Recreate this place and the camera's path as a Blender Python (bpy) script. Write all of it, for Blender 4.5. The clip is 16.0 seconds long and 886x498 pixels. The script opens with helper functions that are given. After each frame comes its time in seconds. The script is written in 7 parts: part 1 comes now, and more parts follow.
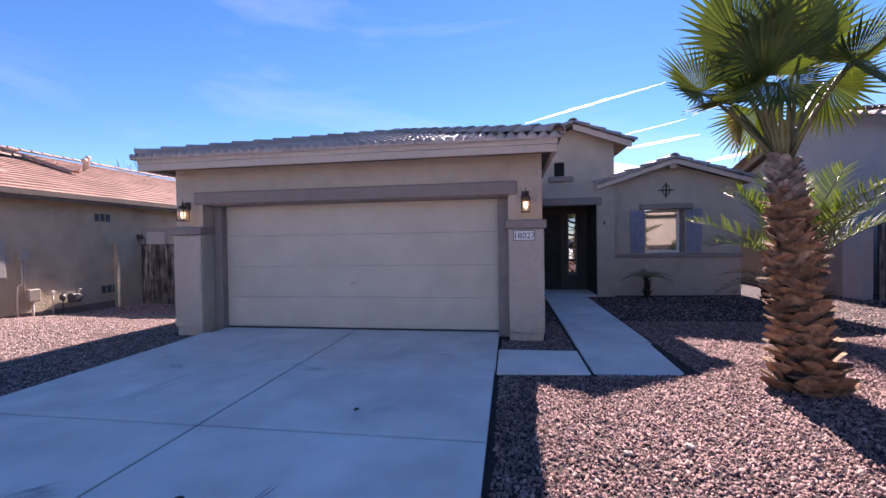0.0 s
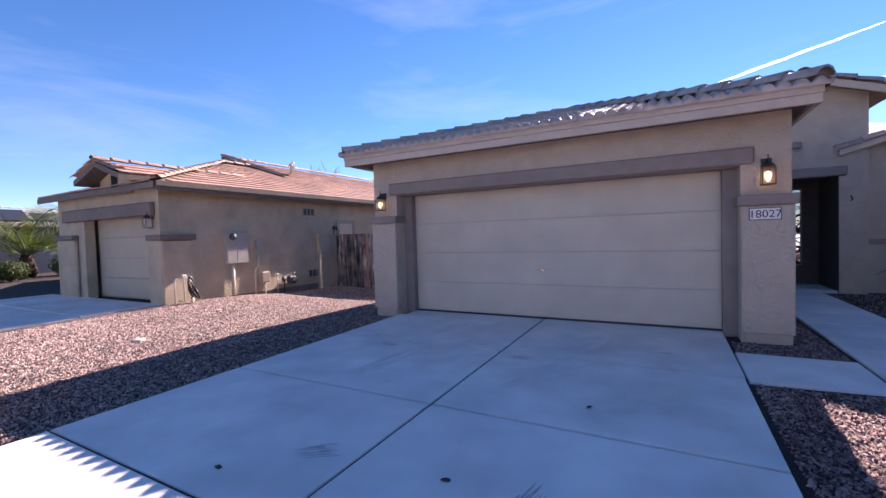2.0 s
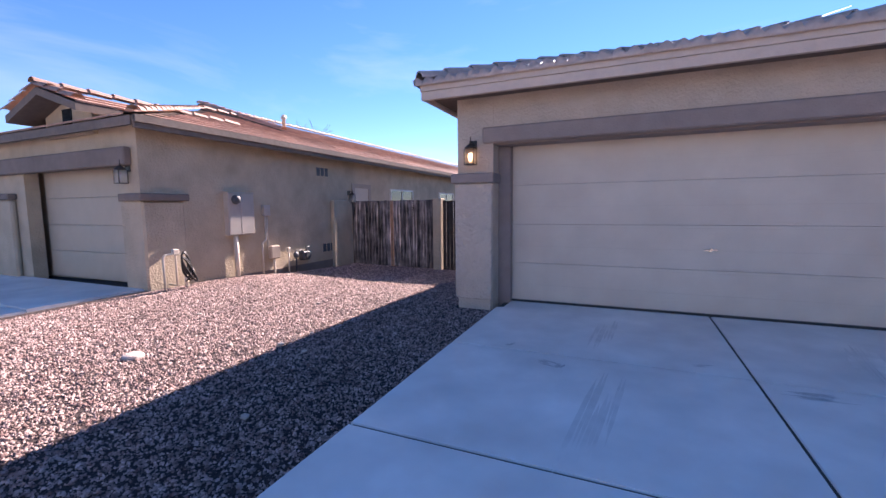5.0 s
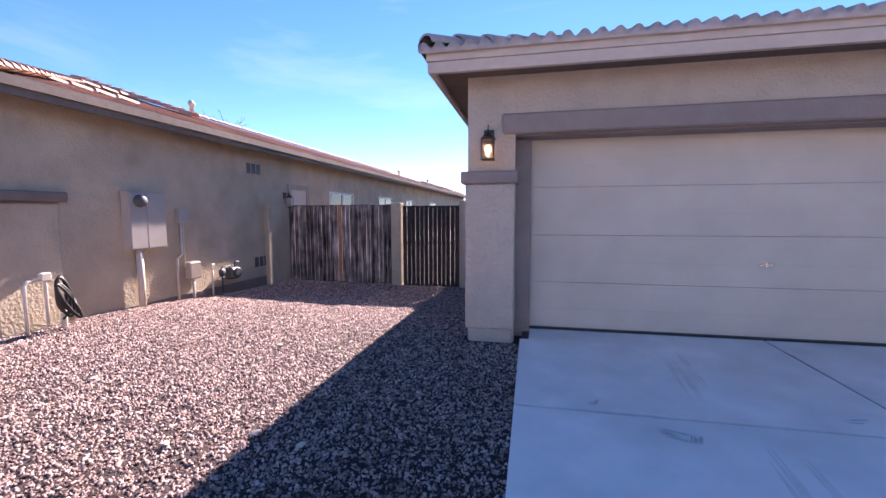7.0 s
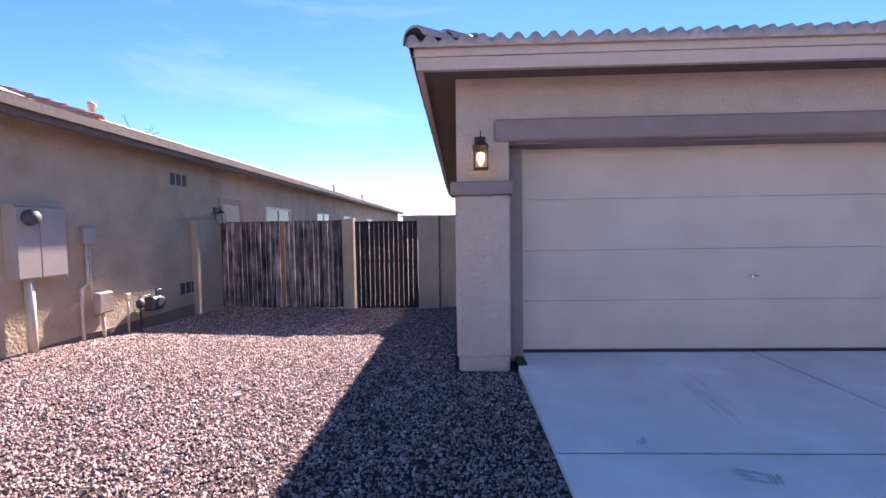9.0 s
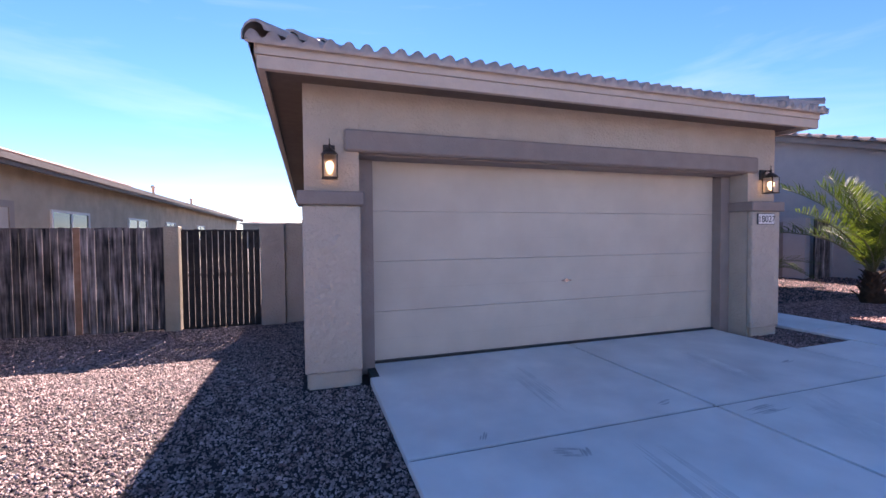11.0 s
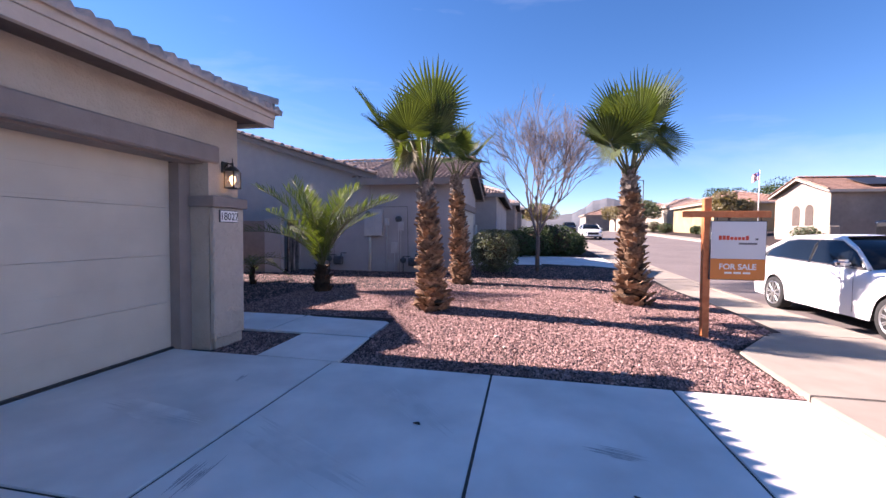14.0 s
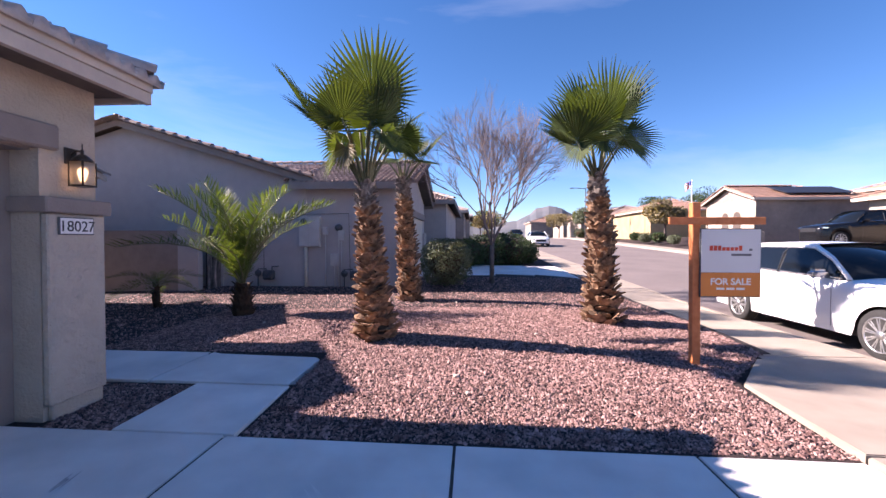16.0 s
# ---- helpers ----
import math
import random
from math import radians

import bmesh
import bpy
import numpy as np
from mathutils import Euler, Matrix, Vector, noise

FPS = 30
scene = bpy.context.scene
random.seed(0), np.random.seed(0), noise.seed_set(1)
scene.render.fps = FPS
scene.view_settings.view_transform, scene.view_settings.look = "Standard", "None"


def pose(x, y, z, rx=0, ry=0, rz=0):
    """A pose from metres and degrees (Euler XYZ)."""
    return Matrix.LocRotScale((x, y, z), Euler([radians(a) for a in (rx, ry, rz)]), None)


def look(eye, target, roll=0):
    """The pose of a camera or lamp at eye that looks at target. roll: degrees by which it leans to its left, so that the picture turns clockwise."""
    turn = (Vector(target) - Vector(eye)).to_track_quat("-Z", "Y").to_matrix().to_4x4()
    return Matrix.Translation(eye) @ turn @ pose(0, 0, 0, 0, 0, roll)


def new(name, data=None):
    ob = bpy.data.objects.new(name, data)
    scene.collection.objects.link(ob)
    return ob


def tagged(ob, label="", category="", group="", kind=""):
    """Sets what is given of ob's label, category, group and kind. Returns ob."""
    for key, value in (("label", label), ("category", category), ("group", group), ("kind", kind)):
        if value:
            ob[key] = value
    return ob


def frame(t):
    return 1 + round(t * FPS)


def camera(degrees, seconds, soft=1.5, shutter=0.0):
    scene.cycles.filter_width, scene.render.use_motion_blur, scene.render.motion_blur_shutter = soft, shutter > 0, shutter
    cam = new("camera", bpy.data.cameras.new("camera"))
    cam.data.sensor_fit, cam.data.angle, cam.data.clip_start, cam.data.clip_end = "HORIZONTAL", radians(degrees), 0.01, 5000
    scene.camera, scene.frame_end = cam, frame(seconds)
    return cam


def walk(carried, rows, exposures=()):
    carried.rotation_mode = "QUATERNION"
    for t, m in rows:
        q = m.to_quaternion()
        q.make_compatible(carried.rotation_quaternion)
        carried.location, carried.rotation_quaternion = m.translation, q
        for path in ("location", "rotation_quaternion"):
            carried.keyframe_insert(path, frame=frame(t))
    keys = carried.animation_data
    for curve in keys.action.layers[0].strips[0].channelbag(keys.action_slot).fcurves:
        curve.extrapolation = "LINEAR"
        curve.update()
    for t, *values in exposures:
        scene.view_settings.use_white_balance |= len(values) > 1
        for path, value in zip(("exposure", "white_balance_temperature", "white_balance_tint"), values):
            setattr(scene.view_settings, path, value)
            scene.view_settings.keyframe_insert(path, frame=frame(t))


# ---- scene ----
cam = camera(93.4, 16.0)
PATH = [
    (0, (5.055, -6.449, 1.483), (4.743, -4.474, 1.45), -0.9),
    (0.5, (5.03, -6.442, 1.474), (4.587, -4.492, 1.431), -0.9),
    (1, (4.907, -6.444, 1.464), (4.299, -4.539, 1.415), -1.0),
    (1.5, (4.592, -6.444, 1.459), (3.796, -4.61, 1.399), -1.3),
    (2, (4.255, -6.368, 1.415), (3.303, -4.611, 1.351), -1.7),
    (2.5, (3.876, -6.228, 1.426), (2.826, -4.528, 1.349), -1.9),
    (3, (3.404, -6.107, 1.398), (2.325, -4.426, 1.304), -1.8),
    (3.5, (2.943, -5.945, 1.362), (1.892, -4.247, 1.24), -1.6),
    (6, (0.663, -4.981, 1.334), (0.064, -3.083, 1.131), -0.1),
    (6.5, (0.337, -4.738, 1.343), (-0.169, -2.812, 1.155), -0.0),
    (7, (0.004, -4.534, 1.351), (-0.407, -2.584, 1.182), -0.2),
    (7.5, (-0.252, -4.327, 1.359), (-0.566, -2.358, 1.214), -0.5),
    (8, (-0.484, -4.17, 1.35), (-0.703, -2.186, 1.226), -0.8),
    (10.5, (-0.738, -4.065, 1.355), (-0.387, -2.097, 1.29), -0.5),
    (11, (-0.67, -4.072, 1.368), (-0.047, -2.172, 1.307), -0.5),
    (11.5, (-0.586, -4.052, 1.349), (0.366, -2.294, 1.295), -0.4),
    (12, (-0.373, -4.006, 1.376), (0.917, -2.479, 1.309), -0.1),
    (12.5, (-0.153, -3.987, 1.385), (1.419, -2.753, 1.311), 0.5),
    (13, (0.135, -3.879, 1.358), (1.923, -2.985, 1.28), 0.6),
    (13.5, (0.402, -3.705, 1.401), (2.31, -3.11, 1.326), 0.7),
    (14, (0.719, -3.619, 1.398), (2.681, -3.238, 1.318), 0.6),
    (14.5, (1.081, -3.552, 1.398), (3.064, -3.298, 1.325), 0.5),
    (15, (1.396, -3.426, 1.433), (3.387, -3.245, 1.369), 0.3),
    (15.5, (1.626, -3.393, 1.434), (3.62, -3.245, 1.38), 0.2),
    (16, (1.899, -3.437, 1.45), (3.894, -3.301, 1.408), 0.1),
]
walk(cam, [(t, look(eye, target, roll)) for t, eye, target, roll in PATH],
     [(0, 1.74, 6700, 31), (3.5, 1.72, 6700, 31), (6, 2.12, 6700, 32), (8, 2.14, 6700, 32), (12.5, 2.02, 6700, 31), (14.5, 1.8, 6700, 30), (16, 1.78, 6700, 30)])

# ---- world, sun, exposure ----
SUN_DIR = Vector((0.10, 0.835, 0.541)).normalized()
world = bpy.data.worlds.new("world")
scene.world = world
world.use_nodes = True
wn, wl = world.node_tree.nodes, world.node_tree.links
bg = wn["Background"]
sky = wn.new("ShaderNodeTexSky")
sky.sky_type = "NISHITA"
sky.sun_disc = False
sky.sun_elevation = math.asin(SUN_DIR.z)
sky.sun_rotation = math.atan2(SUN_DIR.x, SUN_DIR.y)
sky.air_density, sky.dust_density, sky.ozone_density = 0.95, 0.02, 4.0
sky.altitude = 1300
tc = wn.new("ShaderNodeTexCoord")
mp = wn.new("ShaderNodeMapping")
mp.inputs["Rotation"].default_value = (0.12, 0.22, 0.5)
mp.inputs["Scale"].default_value = (0.8, 1.0, 4.2)
nz = wn.new("ShaderNodeTexNoise")
nz.inputs["Scale"].default_value = 1.5
nz.inputs["Detail"].default_value = 7
nz.inputs["Roughness"].default_value = 0.55
nz.inputs["Distortion"].default_value = 0.6
rp = wn.new("ShaderNodeValToRGB")
rp.color_ramp.elements[0].position, rp.color_ramp.elements[1].position = 0.53, 0.86
rp.color_ramp.elements[1].color = (0.30, 0.30, 0.30, 1)
mx = wn.new("ShaderNodeMixRGB")
mx.inputs[2].default_value = (5.6, 6.2, 7.1, 1)
hs = wn.new("ShaderNodeHueSaturation")
hs.inputs["Saturation"].default_value = 1.2
wl.new(tc.outputs["Generated"], mp.inputs["Vector"])
wl.new(mp.outputs[0], nz.inputs["Vector"])
wl.new(nz.outputs["Fac"], rp.inputs[0])
wl.new(sky.outputs[0], hs.inputs["Color"])
wl.new(hs.outputs[0], mx.inputs[1])
wl.new(rp.outputs[0], mx.inputs[0])
wl.new(mx.outputs[0], bg.inputs["Color"])
bg.inputs["Strength"].default_value = 0.064

sun = new("sun", bpy.data.lights.new("sun", "SUN"))
sun.data.energy, sun.data.angle, sun.data.color = 5.0, radians(0.53), (1.0, 0.93, 0.84)
sun.matrix_world = look((0, 0, 0), tuple(-SUN_DIR))

# ---- materials ----


def material(name, c1, c2, scale=8.0, rough=0.8, bump=0.3, bscale=60.0, metal=0.0, rand=0.0, island=0.0,
             stain=0.15, sscale=0.8, spec=0.4, coat=0.0, stretch=1.0):
    """Two-scale mottled surface with fine relief; rand and island vary the value piece by piece."""
    m = bpy.data.materials.new(name)
    m.use_nodes = True
    n, l = m.node_tree.nodes, m.node_tree.links
    b = n["Principled BSDF"]
    g = n.new("ShaderNodeNewGeometry")
    mp_ = n.new("ShaderNodeMapping")
    mp_.inputs["Scale"].default_value = (1, 1, stretch)
    l.new(g.outputs["Position"], mp_.inputs["Vector"])
    n1 = n.new("ShaderNodeTexNoise")
    n1.inputs["Scale"].default_value, n1.inputs["Detail"].default_value = scale, 5
    l.new(mp_.outputs[0], n1.inputs["Vector"])
    r1 = n.new("ShaderNodeMapRange")
    r1.inputs["From Min"].default_value, r1.inputs["From Max"].default_value = 0.32, 0.68
    l.new(n1.outputs["Fac"], r1.inputs["Value"])
    mixc = n.new("ShaderNodeMixRGB")
    mixc.inputs[1].default_value, mixc.inputs[2].default_value = (*c1, 1), (*c2, 1)
    l.new(r1.outputs[0], mixc.inputs[0])
    n2 = n.new("ShaderNodeTexNoise")
    n2.inputs["Scale"].default_value, n2.inputs["Detail"].default_value = sscale, 4
    l.new(g.outputs["Position"], n2.inputs["Vector"])
    r2 = n.new("ShaderNodeMapRange")
    r2.inputs["From Min"].default_value, r2.inputs["From Max"].default_value = 0.3, 0.7
    r2.inputs["To Min"].default_value, r2.inputs["To Max"].default_value = 1 - stain, 1 + stain
    l.new(n2.outputs["Fac"], r2.inputs["Value"])
    value = r2.outputs[0]
    for amount, kind, socket in ((rand, "ShaderNodeObjectInfo", "Random"), (island, "ShaderNodeNewGeometry", "Random Per Island")):
        if amount:
            o = n.new(kind)
            r = n.new("ShaderNodeMapRange")
            r.inputs["To Min"].default_value, r.inputs["To Max"].default_value = 1 - amount, 1 + amount
            l.new(o.outputs[socket], r.inputs["Value"])
            mu = n.new("ShaderNodeMath")
            mu.operation = "MULTIPLY"
            l.new(value, mu.inputs[0])
            l.new(r.outputs[0], mu.inputs[1])
            value = mu.outputs[0]
    h = n.new("ShaderNodeHueSaturation")
    l.new(mixc.outputs[0], h.inputs["Color"])
    l.new(value, h.inputs["Value"])
    l.new(h.outputs[0], b.inputs["Base Color"])
    b.inputs["Roughness"].default_value, b.inputs["Metallic"].default_value = rough, metal
    b.inputs["Specular IOR Level"].default_value = spec
    b.inputs["Coat Weight"].default_value = coat
    b.inputs["Coat Roughness"].default_value = 0.05
    if bump:
        n3 = n.new("ShaderNodeTexNoise")
        n3.inputs["Scale"].default_value, n3.inputs["Detail"].default_value = bscale, 3
        l.new(g.outputs["Position"], n3.inputs["Vector"])
        bp = n.new("ShaderNodeBump")
        bp.inputs["Strength"].default_value, bp.inputs["Distance"].default_value = bump, 0.6 / bscale
        l.new(n3.outputs["Fac"], bp.inputs["Height"])
        l.new(bp.outputs[0], b.inputs["Normal"])
    return m


def plain(name, c, rough=0.5, metal=0.0, emit=None, power=0.0, coat=0.0):
    m = bpy.data.materials.new(name)
    m.use_nodes = True
    b = m.node_tree.nodes["Principled BSDF"]
    b.inputs["Base Color"].default_value = (*c, 1)
    b.inputs["Roughness"].default_value, b.inputs["Metallic"].default_value = rough, metal
    b.inputs["Coat Weight"].default_value = coat
    if emit:
        b.inputs["Emission Color"].default_value = (*emit, 1)
        b.inputs["Emission Strength"].default_value = power
    return m


def leafy(name, c1, c2, scale=3.0, trans=0.35):
    m = material(name, c1, c2, scale, 0.65, 0.0, 40, rand=0.15, island=0.3, stain=0.2)
    n, l = m.node_tree.nodes, m.node_tree.links
    b, out = n["Principled BSDF"], n["Material Output"]
    t = n.new("ShaderNodeBsdfTranslucent")
    src = b.inputs["Base Color"].links[0].from_socket
    w = n.new("ShaderNodeMixRGB")
    w.blend_type = "MULTIPLY"
    w.inputs[0].default_value = 1
    w.inputs[2].default_value = (2.1, 1.9, 0.5, 1)
    l.new(src, w.inputs[1])
    l.new(w.outputs[0], t.inputs["Color"])
    s = n.new("ShaderNodeMixShader")
    s.inputs[0].default_value = trans
    l.new(b.outputs[0], s.inputs[1])
    l.new(t.outputs[0], s.inputs[2])
    l.new(s.outputs[0], out.inputs["Surface"])
    return m


STUCCO = material("stucco_greige", (0.425, 0.362, 0.292), (0.475, 0.41, 0.333), 4, 0.92, 0.8, 32, stain=0.07, sscale=1.5)
STUCCO_POP = material("stucco_greige_rough", (0.455, 0.388, 0.318), (0.495, 0.43, 0.352), 5, 0.92, 1.0, 16, stain=0.05)
TRIM = material("stucco_brown_trim", (0.248, 0.204, 0.182), (0.286, 0.237, 0.209), 5, 0.9, 0.5, 45, stain=0.06)
# Trim brown darkened so the sheltered entry keeps its shade in the colour
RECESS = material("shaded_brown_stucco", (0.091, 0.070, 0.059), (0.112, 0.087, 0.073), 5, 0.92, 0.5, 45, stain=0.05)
DOOR_TAN = material("tan_garage_door_paint", (0.46, 0.385, 0.28), (0.50, 0.42, 0.31), 3, 0.6, 0.12, 140, stain=0.05)
STUCCO_L = material("stucco_tan", (0.44, 0.36, 0.252), (0.53, 0.435, 0.31), 3, 0.92, 0.7, 30, stain=0.11, sscale=1.6)
TRIM_L = material("stucco_taupe_trim", (0.2, 0.16, 0.13), (0.23, 0.185, 0.155), 5, 0.9, 0.5, 45)
STUCCO_R = material("stucco_grey", (0.393, 0.362, 0.351), (0.426, 0.393, 0.378), 4, 0.92, 0.5, 40, stain=0.06)
STUCCO_CREAM = material("stucco_cream", (0.36, 0.30, 0.24), (0.40, 0.335, 0.27), 4, 0.9, 0.3, 30)
STUCCO_YELLOW = material("stucco_yellow", (0.36, 0.265, 0.15), (0.40, 0.30, 0.17), 4, 0.9, 0.3, 30)
STUCCO_FAR = material("stucco_taupe_far", (0.27, 0.22, 0.19), (0.31, 0.25, 0.215), 4, 0.9, 0.3, 30)
FASCIA = material("painted_fascia", (0.50, 0.415, 0.34), (0.55, 0.455, 0.37), 12, 0.7, 0.25, 50, stain=0.06)
FASCIA_L = material("painted_fascia_brown", (0.15, 0.115, 0.09), (0.19, 0.145, 0.115), 12, 0.7, 0.25, 50)
# Soffit colour lowered to the dark look of the eave undersides; decks share it
SOFFIT = material("dark_soffit", (0.12, 0.093, 0.075), (0.145, 0.115, 0.092), 10, 0.8, 0.2, 50)
TILE = material("concrete_roof_tile", (0.324, 0.259, 0.227), (0.432, 0.356, 0.313), 9, 0.36, 0.2, 60, rand=0.14, island=0.14, spec=0.6)
TILE_RED = material("terracotta_roof_tile", (0.35, 0.20, 0.145), (0.43, 0.265, 0.195), 6, 0.6, 0.4, 60, rand=0.16, island=0.2)
TILE_PALE = material("pale_grey_roof_tile", (0.36, 0.33, 0.30), (0.48, 0.45, 0.42), 6, 0.6, 0.4, 60, rand=0.16, island=0.2)
TILE_R = material("brown_roof_tile", (0.27, 0.185, 0.15), (0.36, 0.26, 0.21), 6, 0.6, 0.4, 60, rand=0.16, island=0.2)
DOOR_PAINT = material("garage_door_paint", (0.52, 0.458, 0.37), (0.55, 0.488, 0.395), 3, 0.6, 0.12, 140, stain=0.05, sscale=1.5)
CONCRETE = material("broomed_concrete", (0.655, 0.632, 0.603), (0.749, 0.725, 0.690), 2.5, 0.85, 0.35, 160, rand=0.03, stain=0.13, sscale=1.0)
WALKC = material("sidewalk_concrete", (0.28, 0.233, 0.187), (0.34, 0.285, 0.23), 2.5, 0.85, 0.35, 160, rand=0.04, stain=0.08, sscale=1.1)
ASPHALT = material("asphalt", (0.15, 0.122, 0.115), (0.19, 0.158, 0.148), 30, 0.9, 0.6, 120, stain=0.12, sscale=0.5)
ROCK_PALE = material("pale_crushed_rock", (0.16, 0.095, 0.087), (0.48, 0.36, 0.315), 14, 0.75, 0.3, 90, island=0.5, stain=0.12, spec=0.18)
ROCK = material("crushed_rock", (0.15, 0.078, 0.070), (0.42, 0.27, 0.24), 14, 0.75, 0.3, 90, spec=0.18, island=0.5, stain=0.12)
# Bed kept near black, painting in the shadow of gaps between stones
DARK_BED = material("gravel_bed_gap_shade", (0.018, 0.011, 0.010), (0.05, 0.032, 0.03), 45, 0.95, 1.0, 38, stain=0.15)
BLACKMETAL = material("black_metal", (0.02, 0.018, 0.016), (0.035, 0.03, 0.027), 20, 0.45, 0.1, 80, spec=0.5)
IRON = material("dark_bronze_metal", (0.025, 0.018, 0.014), (0.05, 0.035, 0.025), 20, 0.4, 0.1, 80)
WOODGREY = material("weathered_wood", (0.02, 0.015, 0.013), (0.33, 0.28, 0.26), 22, 0.9, 0.5, 50, rand=0.55, stain=0.5, sscale=4, stretch=0.09)
WOODTAN = material("orange_board", (0.36, 0.19, 0.11), (0.46, 0.27, 0.17), 9, 0.85, 0.4, 50)
WOODDARK = material("dark_slat", (0.02, 0.016, 0.014), (0.05, 0.04, 0.035), 9, 0.8, 0.4, 50, rand=0.2)
SIGNWOOD = material("orange_stained_post", (0.50, 0.15, 0.05), (0.60, 0.21, 0.08), 14, 0.65, 0.35, 60, stain=0.1)
SHUTTER = material("blue_grey_shutter", (0.20, 0.22, 0.28), (0.25, 0.27, 0.33), 10, 0.75, 0.3, 60)
UTILITY = material("utility_enamel", (0.40, 0.37, 0.32), (0.45, 0.41, 0.36), 5, 0.55, 0.1, 60, stain=0.08)
UTILITY_R = material("utility_grey", (0.46, 0.44, 0.42), (0.52, 0.50, 0.48), 5, 0.55, 0.1, 60, stain=0.08)
PIPE = material("pipe_paint", (0.55, 0.48, 0.39), (0.62, 0.55, 0.45), 12, 0.6, 0.1, 60)
METERGREY = material("cast_grey", (0.055, 0.06, 0.068), (0.09, 0.097, 0.105), 12, 0.55, 0.2, 60)
BOOT_GREY = material("weathered_leaf_base", (0.13, 0.10, 0.085), (0.36, 0.31, 0.27), 16, 0.9, 0.5, 40, rand=0.3, island=0.3, stain=0.2)
BOOT = material("palm_leaf_base", (0.17, 0.088, 0.05), (0.42, 0.265, 0.16), 16, 0.9, 0.5, 40, rand=0.4, island=0.35, stain=0.2)
# Dark trunk brown; also paints shade between leaf bases and inside shrubs
CORE = material("dark_plant_core", (0.042, 0.024, 0.015), (0.072, 0.042, 0.024), 16, 0.95, 0.5, 40)
PETIOLE = material("petiole", (0.10, 0.105, 0.05), (0.17, 0.17, 0.09), 8, 0.5, 0.1, 40)
FAN = leafy("fan_leaf", (0.034, 0.056, 0.015), (0.072, 0.103, 0.028), 3, 0.24)
DATE = leafy("date_leaf", (0.04, 0.07, 0.02), (0.09, 0.13, 0.04), 3, 0.3)
DRYLEAF = leafy("dry_leaf", (0.15, 0.125, 0.07), (0.23, 0.19, 0.11), 3, 0.2)
SHRUBLEAF = leafy("shrub_leaf", (0.075, 0.095, 0.055), (0.15, 0.17, 0.115), 6, 0.2)
SHRUBDARK = leafy("hedge_leaf", (0.025, 0.045, 0.016), (0.05, 0.08, 0.03), 6, 0.2)
BARK = material("grey_bark", (0.10, 0.075, 0.065), (0.18, 0.135, 0.12), 14, 0.9, 0.5, 50)
TWIG = material("reddish_twig", (0.15, 0.115, 0.105), (0.24, 0.18, 0.165), 14, 0.85, 0, 50)
WHITE = plain("white_plastic", (0.78, 0.77, 0.74), 0.5)
BLACK = plain("black_plastic", (0.015, 0.015, 0.016), 0.5)
CHROME = plain("chrome", (0.75, 0.75, 0.76), 0.12, 1.0)
VINYL = plain("white_vinyl", (0.72, 0.68, 0.6), 0.45)
GLASSDARK = plain("dark_window_glass", (0.02, 0.025, 0.03), 0.08)
MIRRORGLASS = plain("reflective_window_glass", (0.30, 0.31, 0.32), 0.03, 0.9)
# Near-black colour for the unlit depth of the niche and behind the door
DARKIN = plain("dark_interior", (0.012, 0.010, 0.009), 0.8)
CARWHITE = plain("white_car_paint", (0.80, 0.80, 0.80), 0.3, 0.0, coat=1.0)
CARBLACK = plain("black_car_paint", (0.006, 0.006, 0.007), 0.22)
CARGLASS = plain("tinted_car_glass", (0.006, 0.008, 0.010), 0.06)
RUBBER = material("tyre_rubber", (0.02, 0.02, 0.02), (0.03, 0.03, 0.03), 20, 0.85, 0.2, 80)
ALLOY = plain("alloy", (0.6, 0.6, 0.6), 0.3, 0.9)
LAMPGLOW = plain("warm_bulb", (1, 0.8, 0.5), 0.5, 0, (1.0, 0.62, 0.30), 1.5)
SEEDGLASS = bpy.data.materials.new("seeded_glass")
SEEDGLASS.use_nodes = True
_b = SEEDGLASS.node_tree.nodes["Principled BSDF"]
_b.inputs["Transmission Weight"].default_value, _b.inputs["Roughness"].default_value = 1.0, 0.42
_b.inputs["IOR"].default_value = 1.2
_b.inputs["Base Color"].default_value = (0.95, 0.93, 0.9, 1)
SIGNWHITE = material("sign_white_panel", (0.60, 0.61, 0.62), (0.64, 0.65, 0.66), 2, 0.5, 0, 40, stain=0.03)
SIGNORANGE = material("sign_orange_panel", (0.68, 0.22, 0.045), (0.72, 0.25, 0.055), 2, 0.5, 0, 40, stain=0.04)
SIGNRED = plain("sign_red_ink", (0.62, 0.06, 0.02), 0.5)
SIGNGREY = plain("sign_grey_ink", (0.12, 0.12, 0.13), 0.5)
SOLAR = plain("solar_panel", (0.012, 0.016, 0.028), 0.55)
# Blue-grey keeps the distance haze in the mountains' own colour
MOUNTAIN = material("hazy_mountain", (0.07, 0.08, 0.095), (0.115, 0.115, 0.125), 0.01, 1.0, 0, 40, stain=0.25, sscale=0.004)
STAIN_DARK = material("scuffed_concrete", (0.36, 0.35, 0.34), (0.54, 0.52, 0.50), 14, 0.85, 0.3, 100)
STAIN = material("concrete_stain", (0.60, 0.58, 0.553), (0.70, 0.678, 0.646), 6, 0.85, 0.3, 100)
SANDROCK = material("pale_stone", (0.45, 0.38, 0.32), (0.58, 0.5, 0.43), 14, 0.9, 0.4, 60)
JOINT = material("joint_dirt", (0.05, 0.045, 0.04), (0.09, 0.08, 0.07), 20, 0.95, 0.3, 100)

# ---- mesh helpers ----


